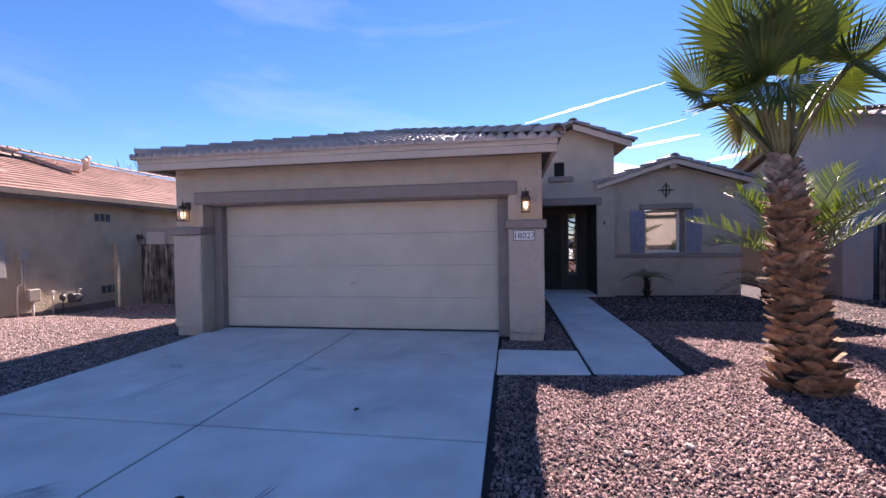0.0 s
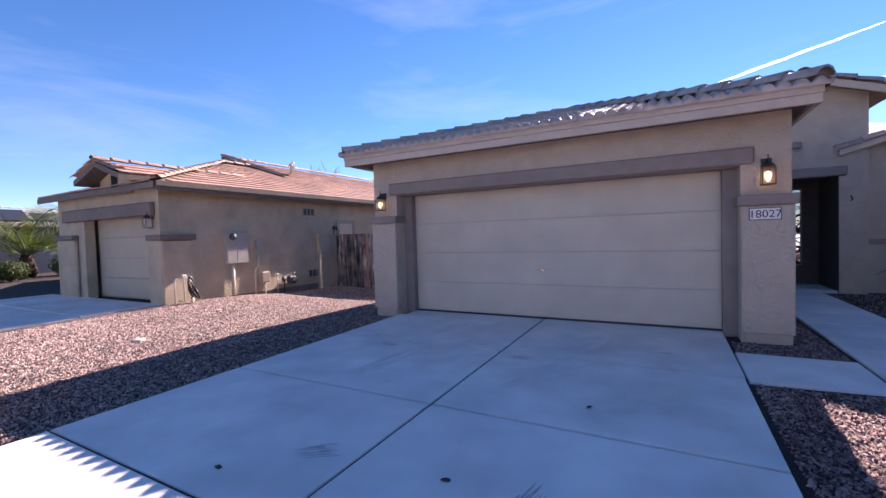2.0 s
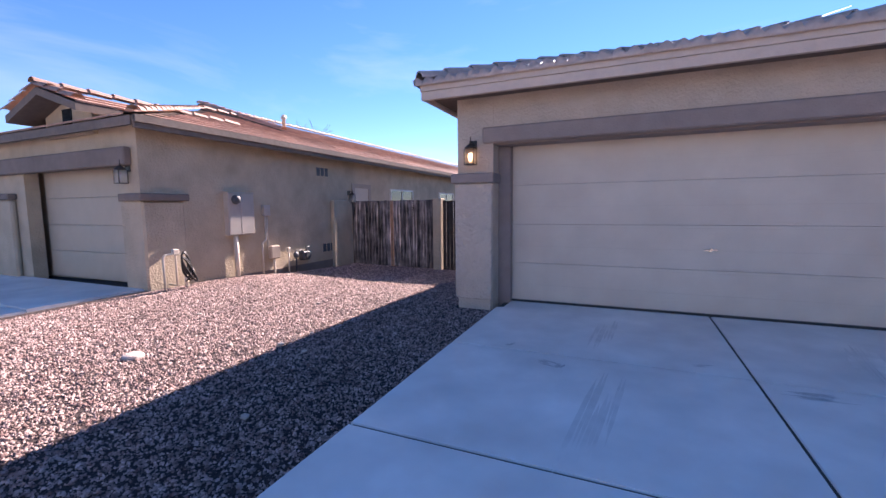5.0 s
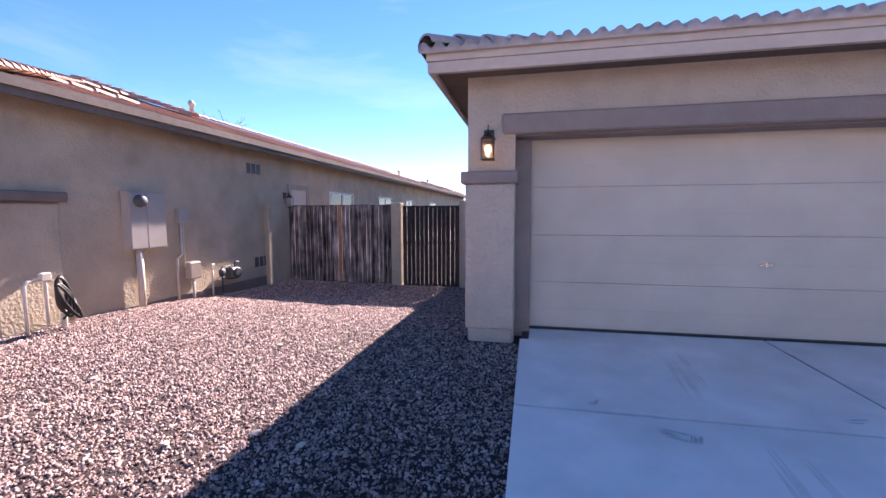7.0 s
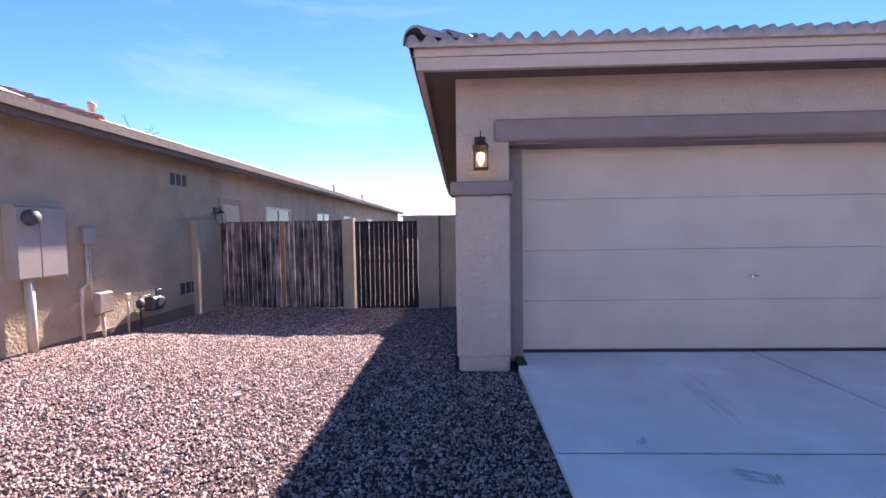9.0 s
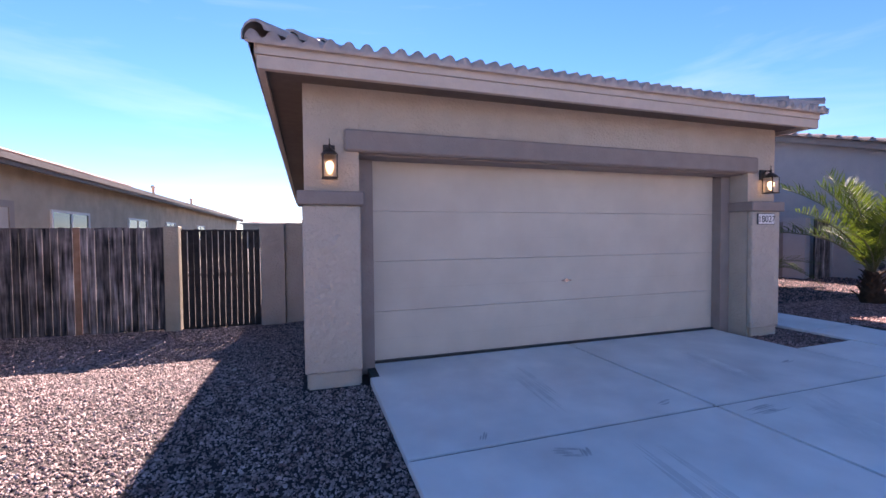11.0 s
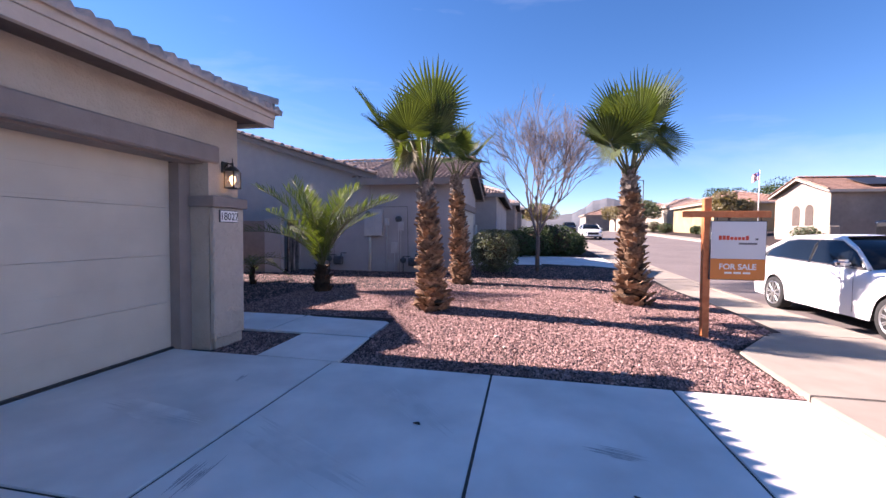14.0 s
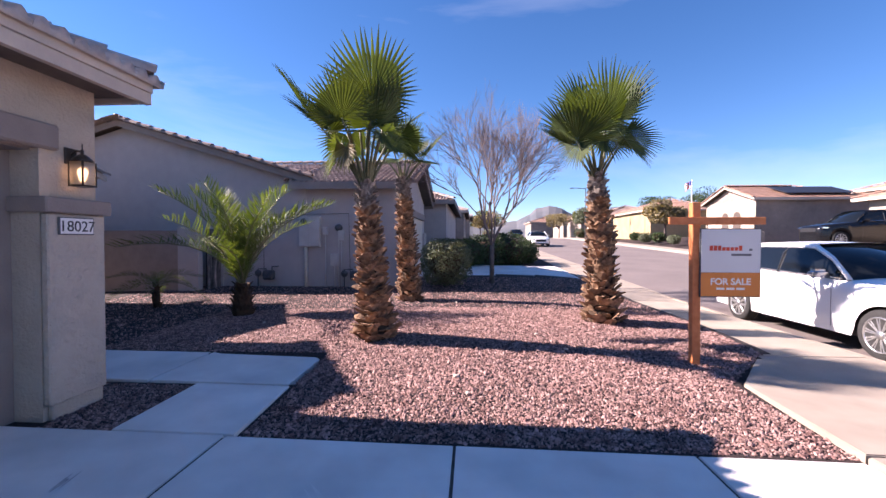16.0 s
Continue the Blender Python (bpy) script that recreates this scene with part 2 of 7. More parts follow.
def box(bm, x0, x1, y0, y1, z0, z1, bev=0.0, m=None, seg=1):
    vs = [bm.verts.new((x, y, z)) for x in (x0, x1) for y in (y0, y1) for z in (z0, z1)]
    if m is not None:
        for v in vs:
            v.co = m @ v.co
    fs = [bm.faces.new([vs[i] for i in q]) for q in ((0, 1, 3, 2), (4, 6, 7, 5), (0, 4, 5, 1), (2, 3, 7, 6), (0, 2, 6, 4), (1, 5, 7, 3))]
    if bev:
        bmesh.ops.bevel(bm, geom=list({e for f in fs for e in f.edges}), offset=bev, segments=seg, affect="EDGES")


def tube(bm, pts, r0, r1=None, n=8, cap=True):
    """A tube along points, tapering from r0 to r1."""
    pts = [Vector(p) for p in pts]
    r1 = r0 if r1 is None else r1
    rings = []
    for i, p in enumerate(pts):
        d = (pts[min(i + 1, len(pts) - 1)] - pts[max(i - 1, 0)]).normalized()
        a = d.orthogonal().normalized() if i == 0 else (a - d * a.dot(d)).normalized()
        b = d.cross(a)
        r = r0 + (r1 - r0) * i / (len(pts) - 1)
        rings.append([bm.verts.new(p + (a * math.cos(k * math.tau / n) + b * math.sin(k * math.tau / n)) * r) for k in range(n)])
    for q, w in zip(rings, rings[1:]):
        for k in range(n):
            bm.faces.new((q[k], q[(k + 1) % n], w[(k + 1) % n], w[k])).smooth = n > 5
    if cap:
        bm.faces.new(rings[0][::-1])
        bm.faces.new(rings[-1])


def lathe(bm, profile, n=20, m=None):
    """Turns (r, z) pairs round the z axis."""
    rings = []
    for r, z in profile:
        ring = [bm.verts.new((r * math.cos(k * math.tau / n), r * math.sin(k * math.tau / n), z)) for k in range(n)]
        if m is not None:
            for v in ring:
                v.co = m @ v.co
        rings.append(ring)
    for q, w in zip(rings, rings[1:]):
        for k in range(n):
            bm.faces.new((q[k], q[(k + 1) % n], w[(k + 1) % n], w[k])).smooth = True
    bm.faces.new(rings[0][::-1])
    bm.faces.new(rings[-1])


def prism(bm, outline, axis, a0, a1, bev=0.0):
    """An outline of (p, q) pairs pulled along an axis from a0 to a1."""
    def at(p, q, a):
        return {"x": (a, p, q), "y": (p, a, q), "z": (p, q, a)}[axis]
    lo = [bm.verts.new(at(p, q, a0)) for p, q in outline]
    hi = [bm.verts.new(at(p, q, a1)) for p, q in outline]
    fs = [bm.faces.new(lo), bm.faces.new(hi[::-1])]
    for i in range(len(lo)):
        j = (i + 1) % len(lo)
        fs.append(bm.faces.new((lo[i], hi[i], hi[j], lo[j])))
    if bev:
        bmesh.ops.bevel(bm, geom=list({e for f in fs for e in f.edges}), offset=bev, segments=1, affect="EDGES")


def done(bm, name, mat):
    bmesh.ops.recalc_face_normals(bm, faces=bm.faces[:])
    me = bpy.data.meshes.new(name)
    bm.to_mesh(me)
    bm.free()
    me.materials.append(mat)
    return me


def part(name, bm, mat, parent=None, label="", kind="", m=None):
    ob = new(name, done(bm, name, mat))
    ob.parent = parent
    if m is not None:
        ob.matrix_basis = m
    return tagged(ob, label, kind=kind)


def boxes(name, rows, mat, parent=None, label="", kind="", bev=0.0):
    bm = bmesh.new()
    for r in rows:
        box(bm, *r, bev=bev)
    return part(name, bm, mat, parent, label, kind)


def thing(name, label, category, group="", at=(0, 0, 0), rz=0, kind=""):
    ob = new(name)
    ob.matrix_basis = pose(*at, 0, 0, rz)
    ob.empty_display_size = 0.1
    return tagged(ob, label, category, group, kind)


def raw(name, verts, faces, mat, parent=None, label="", kind="", smooth=False):
    me = bpy.data.meshes.new(name)
    me.from_pydata(verts.tolist() if hasattr(verts, "tolist") else verts, [], faces.tolist() if hasattr(faces, "tolist") else faces)
    me.materials.append(mat)
    if smooth:
        me.polygons.foreach_set("use_smooth", [True] * len(me.polygons))
    ob = new(name, me)
    ob.parent = parent
    return tagged(ob, label, kind=kind)


def joined(name, base_v, base_f, mats, mat, parent=None, label="", kind=""):
    """Many copies of a small mesh at the poses mats (N,4,4), in one mesh."""
    base_v, base_f, mats = np.asarray(base_v, float), np.asarray(base_f), np.asarray(mats, float)
    v = np.einsum("nij,vj->nvi", mats[:, :3, :3], base_v) + mats[:, None, :3, 3]
    f = base_f[None] + (np.arange(len(mats)) * len(base_v))[:, None, None]
    return raw(name, v.reshape(-1, 3), f.reshape(-1, base_f.shape[1]), mat, parent, label, kind)


GROUND_KNOTS = [(-.5, -.3, -.07), (-3, 4.1, -.22), (-5.5, 3.5, -.12), (-5.3, -1, .10), (-5.4, -5, .04), (-2.5, -2, 0), (-.4, -5, -.07),
                (5.3, -3, -.05), (5.4, -.3, -.05), (6.3, -5.9, -.03), (8.4, .3, .04),
                (8, 5, -.06), (13, 2, .09), (13.5, -4, .12), (10, -7.2, .0), (7.8, -2.1, .15), (9, -5.4, .2), (10, -3.8, .2), (11, -2, .12), (6.9, -4, .07), (4.9, -6, -.09), (4.9, -4.5, -.07), (4.9, -3, -.06), (4.9, -1, -.05), (5.6, -1.9, -.03), (0, -6, -.1), (-8, -4, .05), (-7, 8, -.2), (9, 3, 0)]


def rise(x):
    return 0.033 * np.clip(np.asarray(x, float) - 12, 0, 58)


def ground_z(x, y):
    x, y = np.asarray(x, float), np.asarray(y, float)
    s, w = np.zeros_like(x), np.full_like(x, 0.05)
    for a, b, c in GROUND_KNOTS:
        k = np.exp(-((x - a) ** 2 + (y - b) ** 2) / 5.0)
        s, w = s + k * c, w + k
    z = s / w - 0.012 + rise(x)
    drop = np.clip((-7.3 - y) / 1.0, 0, 1)
    under = np.where(x < 7.5, -6.3 - np.clip(x - 6.35, 0, 1.05) * 0.9, -7.35)
    z = np.where((y < under) & (x > -2.6), np.minimum(z, -0.13 + rise(x)), z)
    z = np.where((x > 0.1) & (x < 4.45) & (y > -8.4) & (y < 0.3), -0.16, z)
    z = np.where((x > 5.1) & (x < 5.8) & (y > -1.5) & (y < -0.9), -0.12, z)
    z = np.where((x > 6.0) & (x < 7.0) & (y > -1.6), np.minimum(z, -0.1), z)
    z = z - 0.26 * drop
    bank = np.clip((-20.2 - y) / 3.5, 0, 1) * np.clip((x + 5) / 10, 0, 1)
    return z + 0.95 * bank


def gz(x, y):
    return float(ground_z(x, y))


# ---- ground, paving, road ----
def axis_steps(lo, hi, step):
    near = np.arange(lo, hi + 1e-6, step)
    far = np.array([3, 8, 16, 30, 60, 120, 300, 800, 2500.0])
    return np.concatenate([lo - far[::-1], near, hi + far])


xs, ys = axis_steps(-14, 20, 0.25), axis_steps(-12, 12, 0.25)
X, Y = np.meshgrid(xs, ys, indexing="ij")
Z = ground_z(X, Y)
idx = np.arange(X.size).reshape(X.shape)
quads = np.stack([idx[:-1, :-1], idx[1:, :-1], idx[1:, 1:], idx[:-1, 1:]], -1).reshape(-1, 4)
ground = raw("ground", np.stack([X, Y, Z], -1).reshape(-1, 3), quads, DARK_BED, kind="structure", smooth=True)

DRIVE_Y = (0.44, -1.60, -3.32, -5.0, -6.1)


def slope_z(x, y):
    return 0.008 * min(y, 0)


def slab(bm, outline, thick=0.12):
    """A slab with a softened rim whose top follows the driveway's fall."""
    top = [bm.verts.new((x, y, slope_z(x, y))) for x, y in outline]
    low = [bm.verts.new((x, y, slope_z(x, y) - thick)) for x, y in outline]
    f = bm.faces.new(top)
    n = len(top)
    for i in range(n):
        bm.faces.new((top[i], low[i], low[(i + 1) % n], top[(i + 1) % n]))
    bmesh.ops.bevel(bm, geom=list(f.edges), offset=0.005, segments=2, affect="EDGES")


def slab_piece(name, outline, mat, parent):
    bm = bmesh.new()
    slab(bm, outline)
    return part(name, bm, mat, parent)


G = 0.011
drive = thing("driveway", "pale broomed concrete driveway with dark joints and faint tyre stains", "", kind="structure")
for y1, y0 in zip(DRIVE_Y, DRIVE_Y[1:]):
    for x0, x1 in ((-0.1, 2.44), (2.44, 4.88)):
        xa, xb = x0, x1
        if y1 > 0:
            pts = [(max(xa, -0.1), 0.0), (max(xa, -0.1), y0 + G), (xb - G, y0 + G), (xb - G, y1)]
            pts = [(0.0, 0.43), (0.0, -0.03), (-0.1, -0.03), (-0.1, y0 + G), (2.44 - G, y0 + G), (2.44 - G, 0.43)] if x0 < 0 else [(2.44 + G, 0.43), (2.44 + G, y0 + G), (4.88, y0 + G), (4.88, 0.43)]
        else:
            pts = [(xa + (G if xa > 0 else 0), y1 - G), (xa + (G if xa > 0 else 0), y0 + G), (xb - G, y0 + G), (xb - G, y1 - G)]
        slab_piece("slab", pts, CONCRETE, drive)
bm = bmesh.new()
prism(bm, [(-6.1, -0.2), (0.42, -0.2), (0.42, -0.012), (0.0, -0.012), (-6.1, -0.061)], "x", -0.08, 4.86)
part("joint_bed", bm, JOINT, drive, "dark dirt in the joints")

def streaks(name, label, rows, mat, width):
    """Thin worn streaks lying side by side on the slabs: centre, length, breadth, heading, how many."""
    for k, (sx_, sy_, ln, wd, ra, n_) in enumerate(rows):
        r_ = random.Random(k + 17)
        vs_, fs_ = [], []
        c_, s_ = math.cos(math.radians(ra)), math.sin(math.radians(ra))
        for q in range(n_):
            v0 = (q / max(1, n_ - 1) - 0.5) * wd + r_.uniform(-0.006, 0.006)
            u0, hl, w_ = r_.uniform(-0.18, 0.18) * ln, ln * r_.uniform(0.2, 0.5), width * r_.uniform(0.5, 1.3)
            b_ = len(vs_)
            for u, v in ((-hl, -w_ * 0.3), (-hl * 0.4, -w_), (hl * 0.5, -w_), (hl, 0), (hl * 0.4, w_), (-hl * 0.5, w_ * 0.8)):
                x_, y_ = sx_ + (u0 + u) * c_ - (v0 + v) * s_, sy_ + (u0 + u) * s_ + (v0 + v) * c_
                vs_.append((x_, y_, slope_z(x_, y_) + 0.0012 + q * 0.00001))
            fs_.append(tuple(range(b_, b_ + 6)))
        raw(name, vs_, fs_, mat, drive, label, "stuff")


streaks("scuff_mark", "faint dark tyre scuffs", ((2.12, -4.32, 0.34, 0.16, 32, 9), (3.56, -4.24, 0.40, 0.12, 78, 7), (0.88, -1.82, 0.22, 0.10, -20, 7), (1.0, -1.86, 0.12, 0.06, 70, 5),
        (0.46, -1.47, 0.16, 0.03, 60, 3), (2.11, -1.42, 0.18, 0.05, 10, 4), (2.74, -1.78, 0.40, 0.12, 5, 8), (3.05, -4.9, 0.2, 0.10, 25, 6), (4.2, -1.0, 0.24, 0.04, 12, 4)), STAIN_DARK, 0.007)
streaks("tyre_stain", "broad faint tyre stains on the concrete", ((3.1, -2.2, 1.3, 0.26, 62, 12), (3.9, -2.8, 1.0, 0.22, 40, 9), (1.35, -2.6, 1.5, 0.20, 84, 8), (3.4, -0.8, 1.1, 0.22, 80, 9), (1.3, -0.7, 1.0, 0.18, 86, 7)), STAIN, 0.016)
for x_, y_, a_ in ((3.08, -4.25, 20), (3.67, -2.86, 70), (1.68, -4.75, 0)):
    lf = thing("dry_leaf", "small dark dried leaf lying on the driveway", "leaf", "dried leaves on the driveway", at=(x_, y_, slope_z(x_, y_) + 0.002), rz=a_)
    bm = bmesh.new()
    ring = [(0.03 * math.cos(k * math.tau / 7) * (1 + 0.3 * (k % 2)), 0.016 * math.sin(k * math.tau / 7), 0.004 * (k % 3)) for k in range(7)]
    lo_, hi_ = [bm.verts.new(p) for p in ring], [bm.verts.new((p[0], p[1], p[2] + 0.003)) for p in ring]
    bm.faces.new(lo_[::-1])
    bm.faces.new(hi_)
    for k in range(7):
        bm.faces.new((lo_[k], lo_[(k + 1) % 7], hi_[(k + 1) % 7], hi_[k]))
    part("blade", bm, IRON, lf)

walkway = thing("walkway", "concrete garden path leading to the entry recess", "", kind="structure")
slab_piece("slab", [(4.90, -0.68), (4.90, -1.66), (5.94, -1.62), (5.94, -0.66)], CONCRETE, walkway)
wy = [-1.6, -0.1, 1.4, 2.9, 4.2, 5.3]
for a, b in zip(wy, wy[1:]):
    slab_piece("slab", [(5.98, a + G), (7.05, a + G), (7.05, b - G), (5.98, b - G)], CONCRETE, walkway)
slab_piece("slab", [(5.6, 5.31), (7.38, 5.31), (7.38, 6.5), (5.6, 6.5)], CONCRETE, walkway)

side = thing("sidewalk", "sunlit tan concrete pavement along the street", "", kind="structure")
SWZ = 0.0


def flat_piece(name, outline, z, thick, mat, parent, bev=0.008):
    bm = bmesh.new()
    prism(bm, outline, "z", z - thick, z)
    top = [e for e in bm.edges if all(abs(v.co.z - z) < 1e-6 for v in e.verts)]
    if bev:
        bmesh.ops.bevel(bm, geom=top, offset=bev, segments=2, affect="EDGES")
    for v in bm.verts:
        v.co.z += float(rise(v.co.x))
    return part(name, bm, mat, parent)


def strip(name, profile, x0, x1, mat, label="", step=4.0):
    """A (y, z) profile drawn along the street, following its climb."""
    bm = bmesh.new()
    n = int((x1 - x0) / step)
    rings = []
    for i in range(n + 1):
        x = x0 + (x1 - x0) * i / n
        rings.append([bm.verts.new((x, y, z + float(rise(x)))) for y, z in profile])
    for a, b in zip(rings, rings[1:]):
        for k in range(len(profile)):
            q = (k + 1) % len(profile)
            bm.faces.new((a[k], a[q], b[q], b[k]))
    bm.faces.new(rings[0])
    bm.faces.new(rings[-1][::-1])
    return part(name, bm, mat, None, label, kind="structure")


flat_piece("slab", [(4.89, -6.11), (6.3, -6.2), (7.4, -7.05), (7.4, -8.35), (4.89, -8.35)], SWZ, 0.1, WALKC, side)
for i in range(3):
    flat_piece("slab", [(-0.1 + i * 1.66, -6.11), (1.55 + i * 1.66, -6.11), (1.55 + i * 1.66, -8.35), (-0.1 + i * 1.66, -8.35)], SWZ - 0.004, 0.1, WALKC, side)
flat_piece("slab", [(-0.11, -6.11), (-0.11, -8.35), (-2.4, -8.35), (-2.4, -7.1), (-1.4, -7.05)], SWZ, 0.1, WALKC, side)
for i in range(50):
    x0 = 7.41 + i * 1.6
    flat_piece("slab", [(x0, -8.35), (x0 + 1.585, -8.35), (x0 + 1.585, -7.2), (x0, -7.1 if i == 0 else -7.2)], SWZ, 0.1, WALKC, side)
for i in range(14):
    x0 = -2.41 - i * 1.6
    flat_piece("slab", [(x0 - 1.585, -8.35), (x0, -8.35), (x0, -7.1), (x0 - 1.585, -7.1)], SWZ, 0.1, WALKC, side)
strip("kerb", [(-8.37, SWZ - 0.005), (-8.37, SWZ - 0.2), (-8.85, SWZ - 0.2), (-8.85, -0.13), (-8.62, -0.125), (-8.5, SWZ - 0.02)], -26, 110, WALKC, "rolled concrete kerb and gutter")
strip("kerb", [(-18.6, SWZ), (-18.48, -0.12), (-18.25, -0.135), (-18.25, -0.3), (-18.9, -0.3), (-18.9, SWZ)], -26, 110, WALKC, "rolled concrete kerb across the street")
strip("far_pavement", [(-18.91, SWZ), (-18.91, -0.3), (-20.3, -0.3), (-20.3, SWZ)], -26, 110, WALKC)
strip("road", [(-8.85, -0.127), (-8.85, -0.4), (-18.25, -0.4), (-18.25, -0.137), (-13.5, -0.08)], -90, 170, ASPHALT, "brown-grey asphalt street climbing gently")

# ---- roofs ----
def s_tile(w=0.30, l=0.42, barrel=0.046, n=19):
    """A double-roll roof tile: two barrels beside shallow pans, with a thick lower lip."""
    vs, fs = [], []
    prof = []
    for k in range(n):
        u = 2 * k / (n - 1) % 1 if k < n - 1 else 0.0
        prof.append((k / (n - 1) * w, barrel * math.sin(math.pi * u / 0.72) ** 0.75 if u < 0.72 else -0.008))
    for y, lift in ((0, 0.022), (l, 0.0)):
        vs += [(x, y, z + lift) for x, z in prof]
    vs += [(x, 0.004, -0.03) for x, z in prof]
    for k in range(n - 1):
        fs.append((k, k + 1, n + k + 1, n + k))
        fs.append((2 * n + k, 2 * n + k + 1, k + 1, k))
    return vs, fs


def flat_tile(w=0.33, l=0.42):
    vs = [(0.004, 0, 0.03), (w - 0.004, 0, 0.03), (w - 0.004, l, 0.003), (0.004, l, 0.003), (0.004, 0, 0.0), (w - 0.004, 0, 0.0)]
    return vs, [(0, 1, 2, 3), (4, 5, 1, 0)]


def tile_mesh(name, shape, mat):
    me = bpy.data.meshes.new(name)
    me.from_pydata(shape[0], [], shape[1])
    me.materials.append(mat)
    for p in me.polygons:
        p.use_smooth = len(shape[0]) > 10
    return me


def plane_frame(o, u, up):
    u = Vector(u).normalized()
    v = (Vector(up) - u * Vector(up).dot(u)).normalized()
    n = u.cross(v)
    m = Matrix((u, v, n)).transposed().to_4x4()
    m.translation = Vector(o)
    return m


def tile_plane(parent, o, u, up, inside, nu, nv, w, shape, mat, pieces=False, expo=0.36, name="roof_tile", hip=None, wid=99.0):
    """Courses of tiles on a slope; inside(a, b) says whether a tile at a along and b up the slope is laid;
    hip(a) is the height at which the tiles are cut along the hips."""
    f = plane_frame(o, u, up)
    mats = []
    if hip:
        for j in range(nv):
            for i in range(nu):
                a, b = i * w, j * expo
                low = min(hip(a), hip(a + w))
                if low < b + expo * 1.2 and max(hip(a), hip(a + w)) > b + 0.02 and a < wid - 0.02:
                    vs = [(min(x, wid - a), min(y, max(hip(min(a + x, wid)) - b, 0.0)), z) for x, y, z in shape[0]]
                    ob = new(name, tile_mesh(name, (vs, shape[1]), mat))
                    ob.parent = parent
                    ob.matrix_basis = f @ pose(a, b, 0.004)

        def inside(a, b):
            return min(hip(a - w / 2), hip(a + w / 2)) >= b - expo / 2 + expo * 1.2
    for j in range(nv):
        for i in range(nu):
            a, b = i * w, j * expo
            if inside(a + w / 2, b + expo / 2):
                mats.append(f @ pose(a, b, 0.004, 0, 0, random.uniform(-0.6, 0.6)))
    if pieces:
        me = tile_mesh(name, shape, mat)
        for m in mats:
            ob = new(name, me)
            ob.parent = parent
            ob.matrix_basis = m
    else:
        ob = joined(name + "s", shape[0], shape[1], [np.array(m) for m in mats], mat, parent, kind="stuff")
        if len(shape[0]) > 10:
            ob.data.polygons.foreach_set("use_smooth", [True] * len(ob.data.polygons))


def ridge_caps(parent, a, b, mat, r=0.085, pieces=True, name="ridge_tile", step=0.36):
    """Half-round caps laid in a row from a up to b."""
    a, b = Vector(a), Vector(b)
    n = max(1, int((b - a).length / step))
    d = (b - a).normalized()
    sidev = d.cross(Vector((0, 0, 1))).normalized()
    upv = sidev.cross(d)
    k = 7
    vs, fs = [], []
    for y, rr, lift in ((0, r * 1.10, 0.022), (step * 1.15, r * 0.95, 0.0)):
        vs += [(rr * math.cos(math.pi * i / (k - 1)), y, rr * 0.8 * math.sin(math.pi * i / (k - 1)) + lift) for i in range(k)]
    vs += [(r * 0.95 * math.cos(math.pi * i / (k - 1)), 0, r * 0.66 * math.sin(math.pi * i / (k - 1)) + 0.03) for i in range(k)]
    for i in range(k - 1):
        fs += [(i + 1, i, k + i, k + i + 1), (2 * k + i + 1, 2 * k + i, i, i + 1)]
    f = Matrix((sidev, d, upv)).transposed().to_4x4()
    mats = []
    for i in range(n):
        m = f.copy()
        m.translation = a + d * (i * (b - a).length / n)
        mats.append(m)
    if pieces:
        me = tile_mesh(name, (vs, fs), mat)
        for m in mats:
            ob = new(name, me)
            ob.parent = parent
            ob.matrix_basis = m
    else:
        joined(name + "s", vs, fs, [np.array(m) for m in mats], mat, parent, kind="stuff")


def slope(name, pts, mat, thick=0.06, parent=None):
    """A solid roof deck below the tiles."""
    bm = bmesh.new()
    top = [bm.verts.new(p) for p in pts]
    low = [bm.verts.new((p[0], p[1], p[2] - thick)) for p in pts]
    bm.faces.new(top)
    bm.faces.new(low[::-1])
    for i in range(len(pts)):
        j = (i + 1) % len(pts)
        bm.faces.new((top[i], low[i], low[j], top[j]))
    return part(name, bm, mat, parent)


def fascia(parent, a, b, z, mat, h=0.17, out=0.03, inward=(0, 1)):
    """A two-step fascia board from a to b at the eave."""
    a, b = Vector((*a, z)), Vector((*b, z))
    d = (b - a)
    ang = math.degrees(math.atan2(d.y, d.x))
    m = pose(a.x, a.y, a.z, 0, 0, ang)
    L = d.length
    bm = bmesh.new()
    box(bm, 0, L, -0.022, 0.035, -h * 0.45, 0.004, m=m, bev=0.003)
    box(bm, 0, L, -0.006, 0.05, -h, -h * 0.45 - 0.002, m=m, bev=0.003)
    return part("fascia_board", bm, mat, parent)


# ---- our house ----
W0, W1 = -0.68, 5.56
walls = thing("wall_garage", "greige stucco garage front with brown trim", "", kind="structure")
bm = bmesh.new()
box(bm, W0, -0.17, 0.05, 12.0, -0.2, 2.86)              # left side, thick for the corner pier
part("side_wall", bm, STUCCO, walls)
boxes("front_wall", [(-0.168, 5.048, 0.05, 0.40, 2.401, 2.86)], STUCCO, walls)
# Header takes trim brown to carry the shadow band below the lintel
boxes("header", [(-0.168, 5.048, 0.122, 0.40, 2.175, 2.40)], TRIM, walls)
boxes("corner_pier", [(5.05, W1, 0.05, 12.0, -0.2, 2.86)], STUCCO, walls)
# Jambs share the trim brown, darker than the wall around them
boxes("jamb", [(-0.168, -0.002, 0.30, 0.6, -0.15, 2.168)], TRIM, walls)
boxes("jamb", [(4.882, 5.048, 0.30, 0.6, -0.15, 2.168)], TRIM, walls)
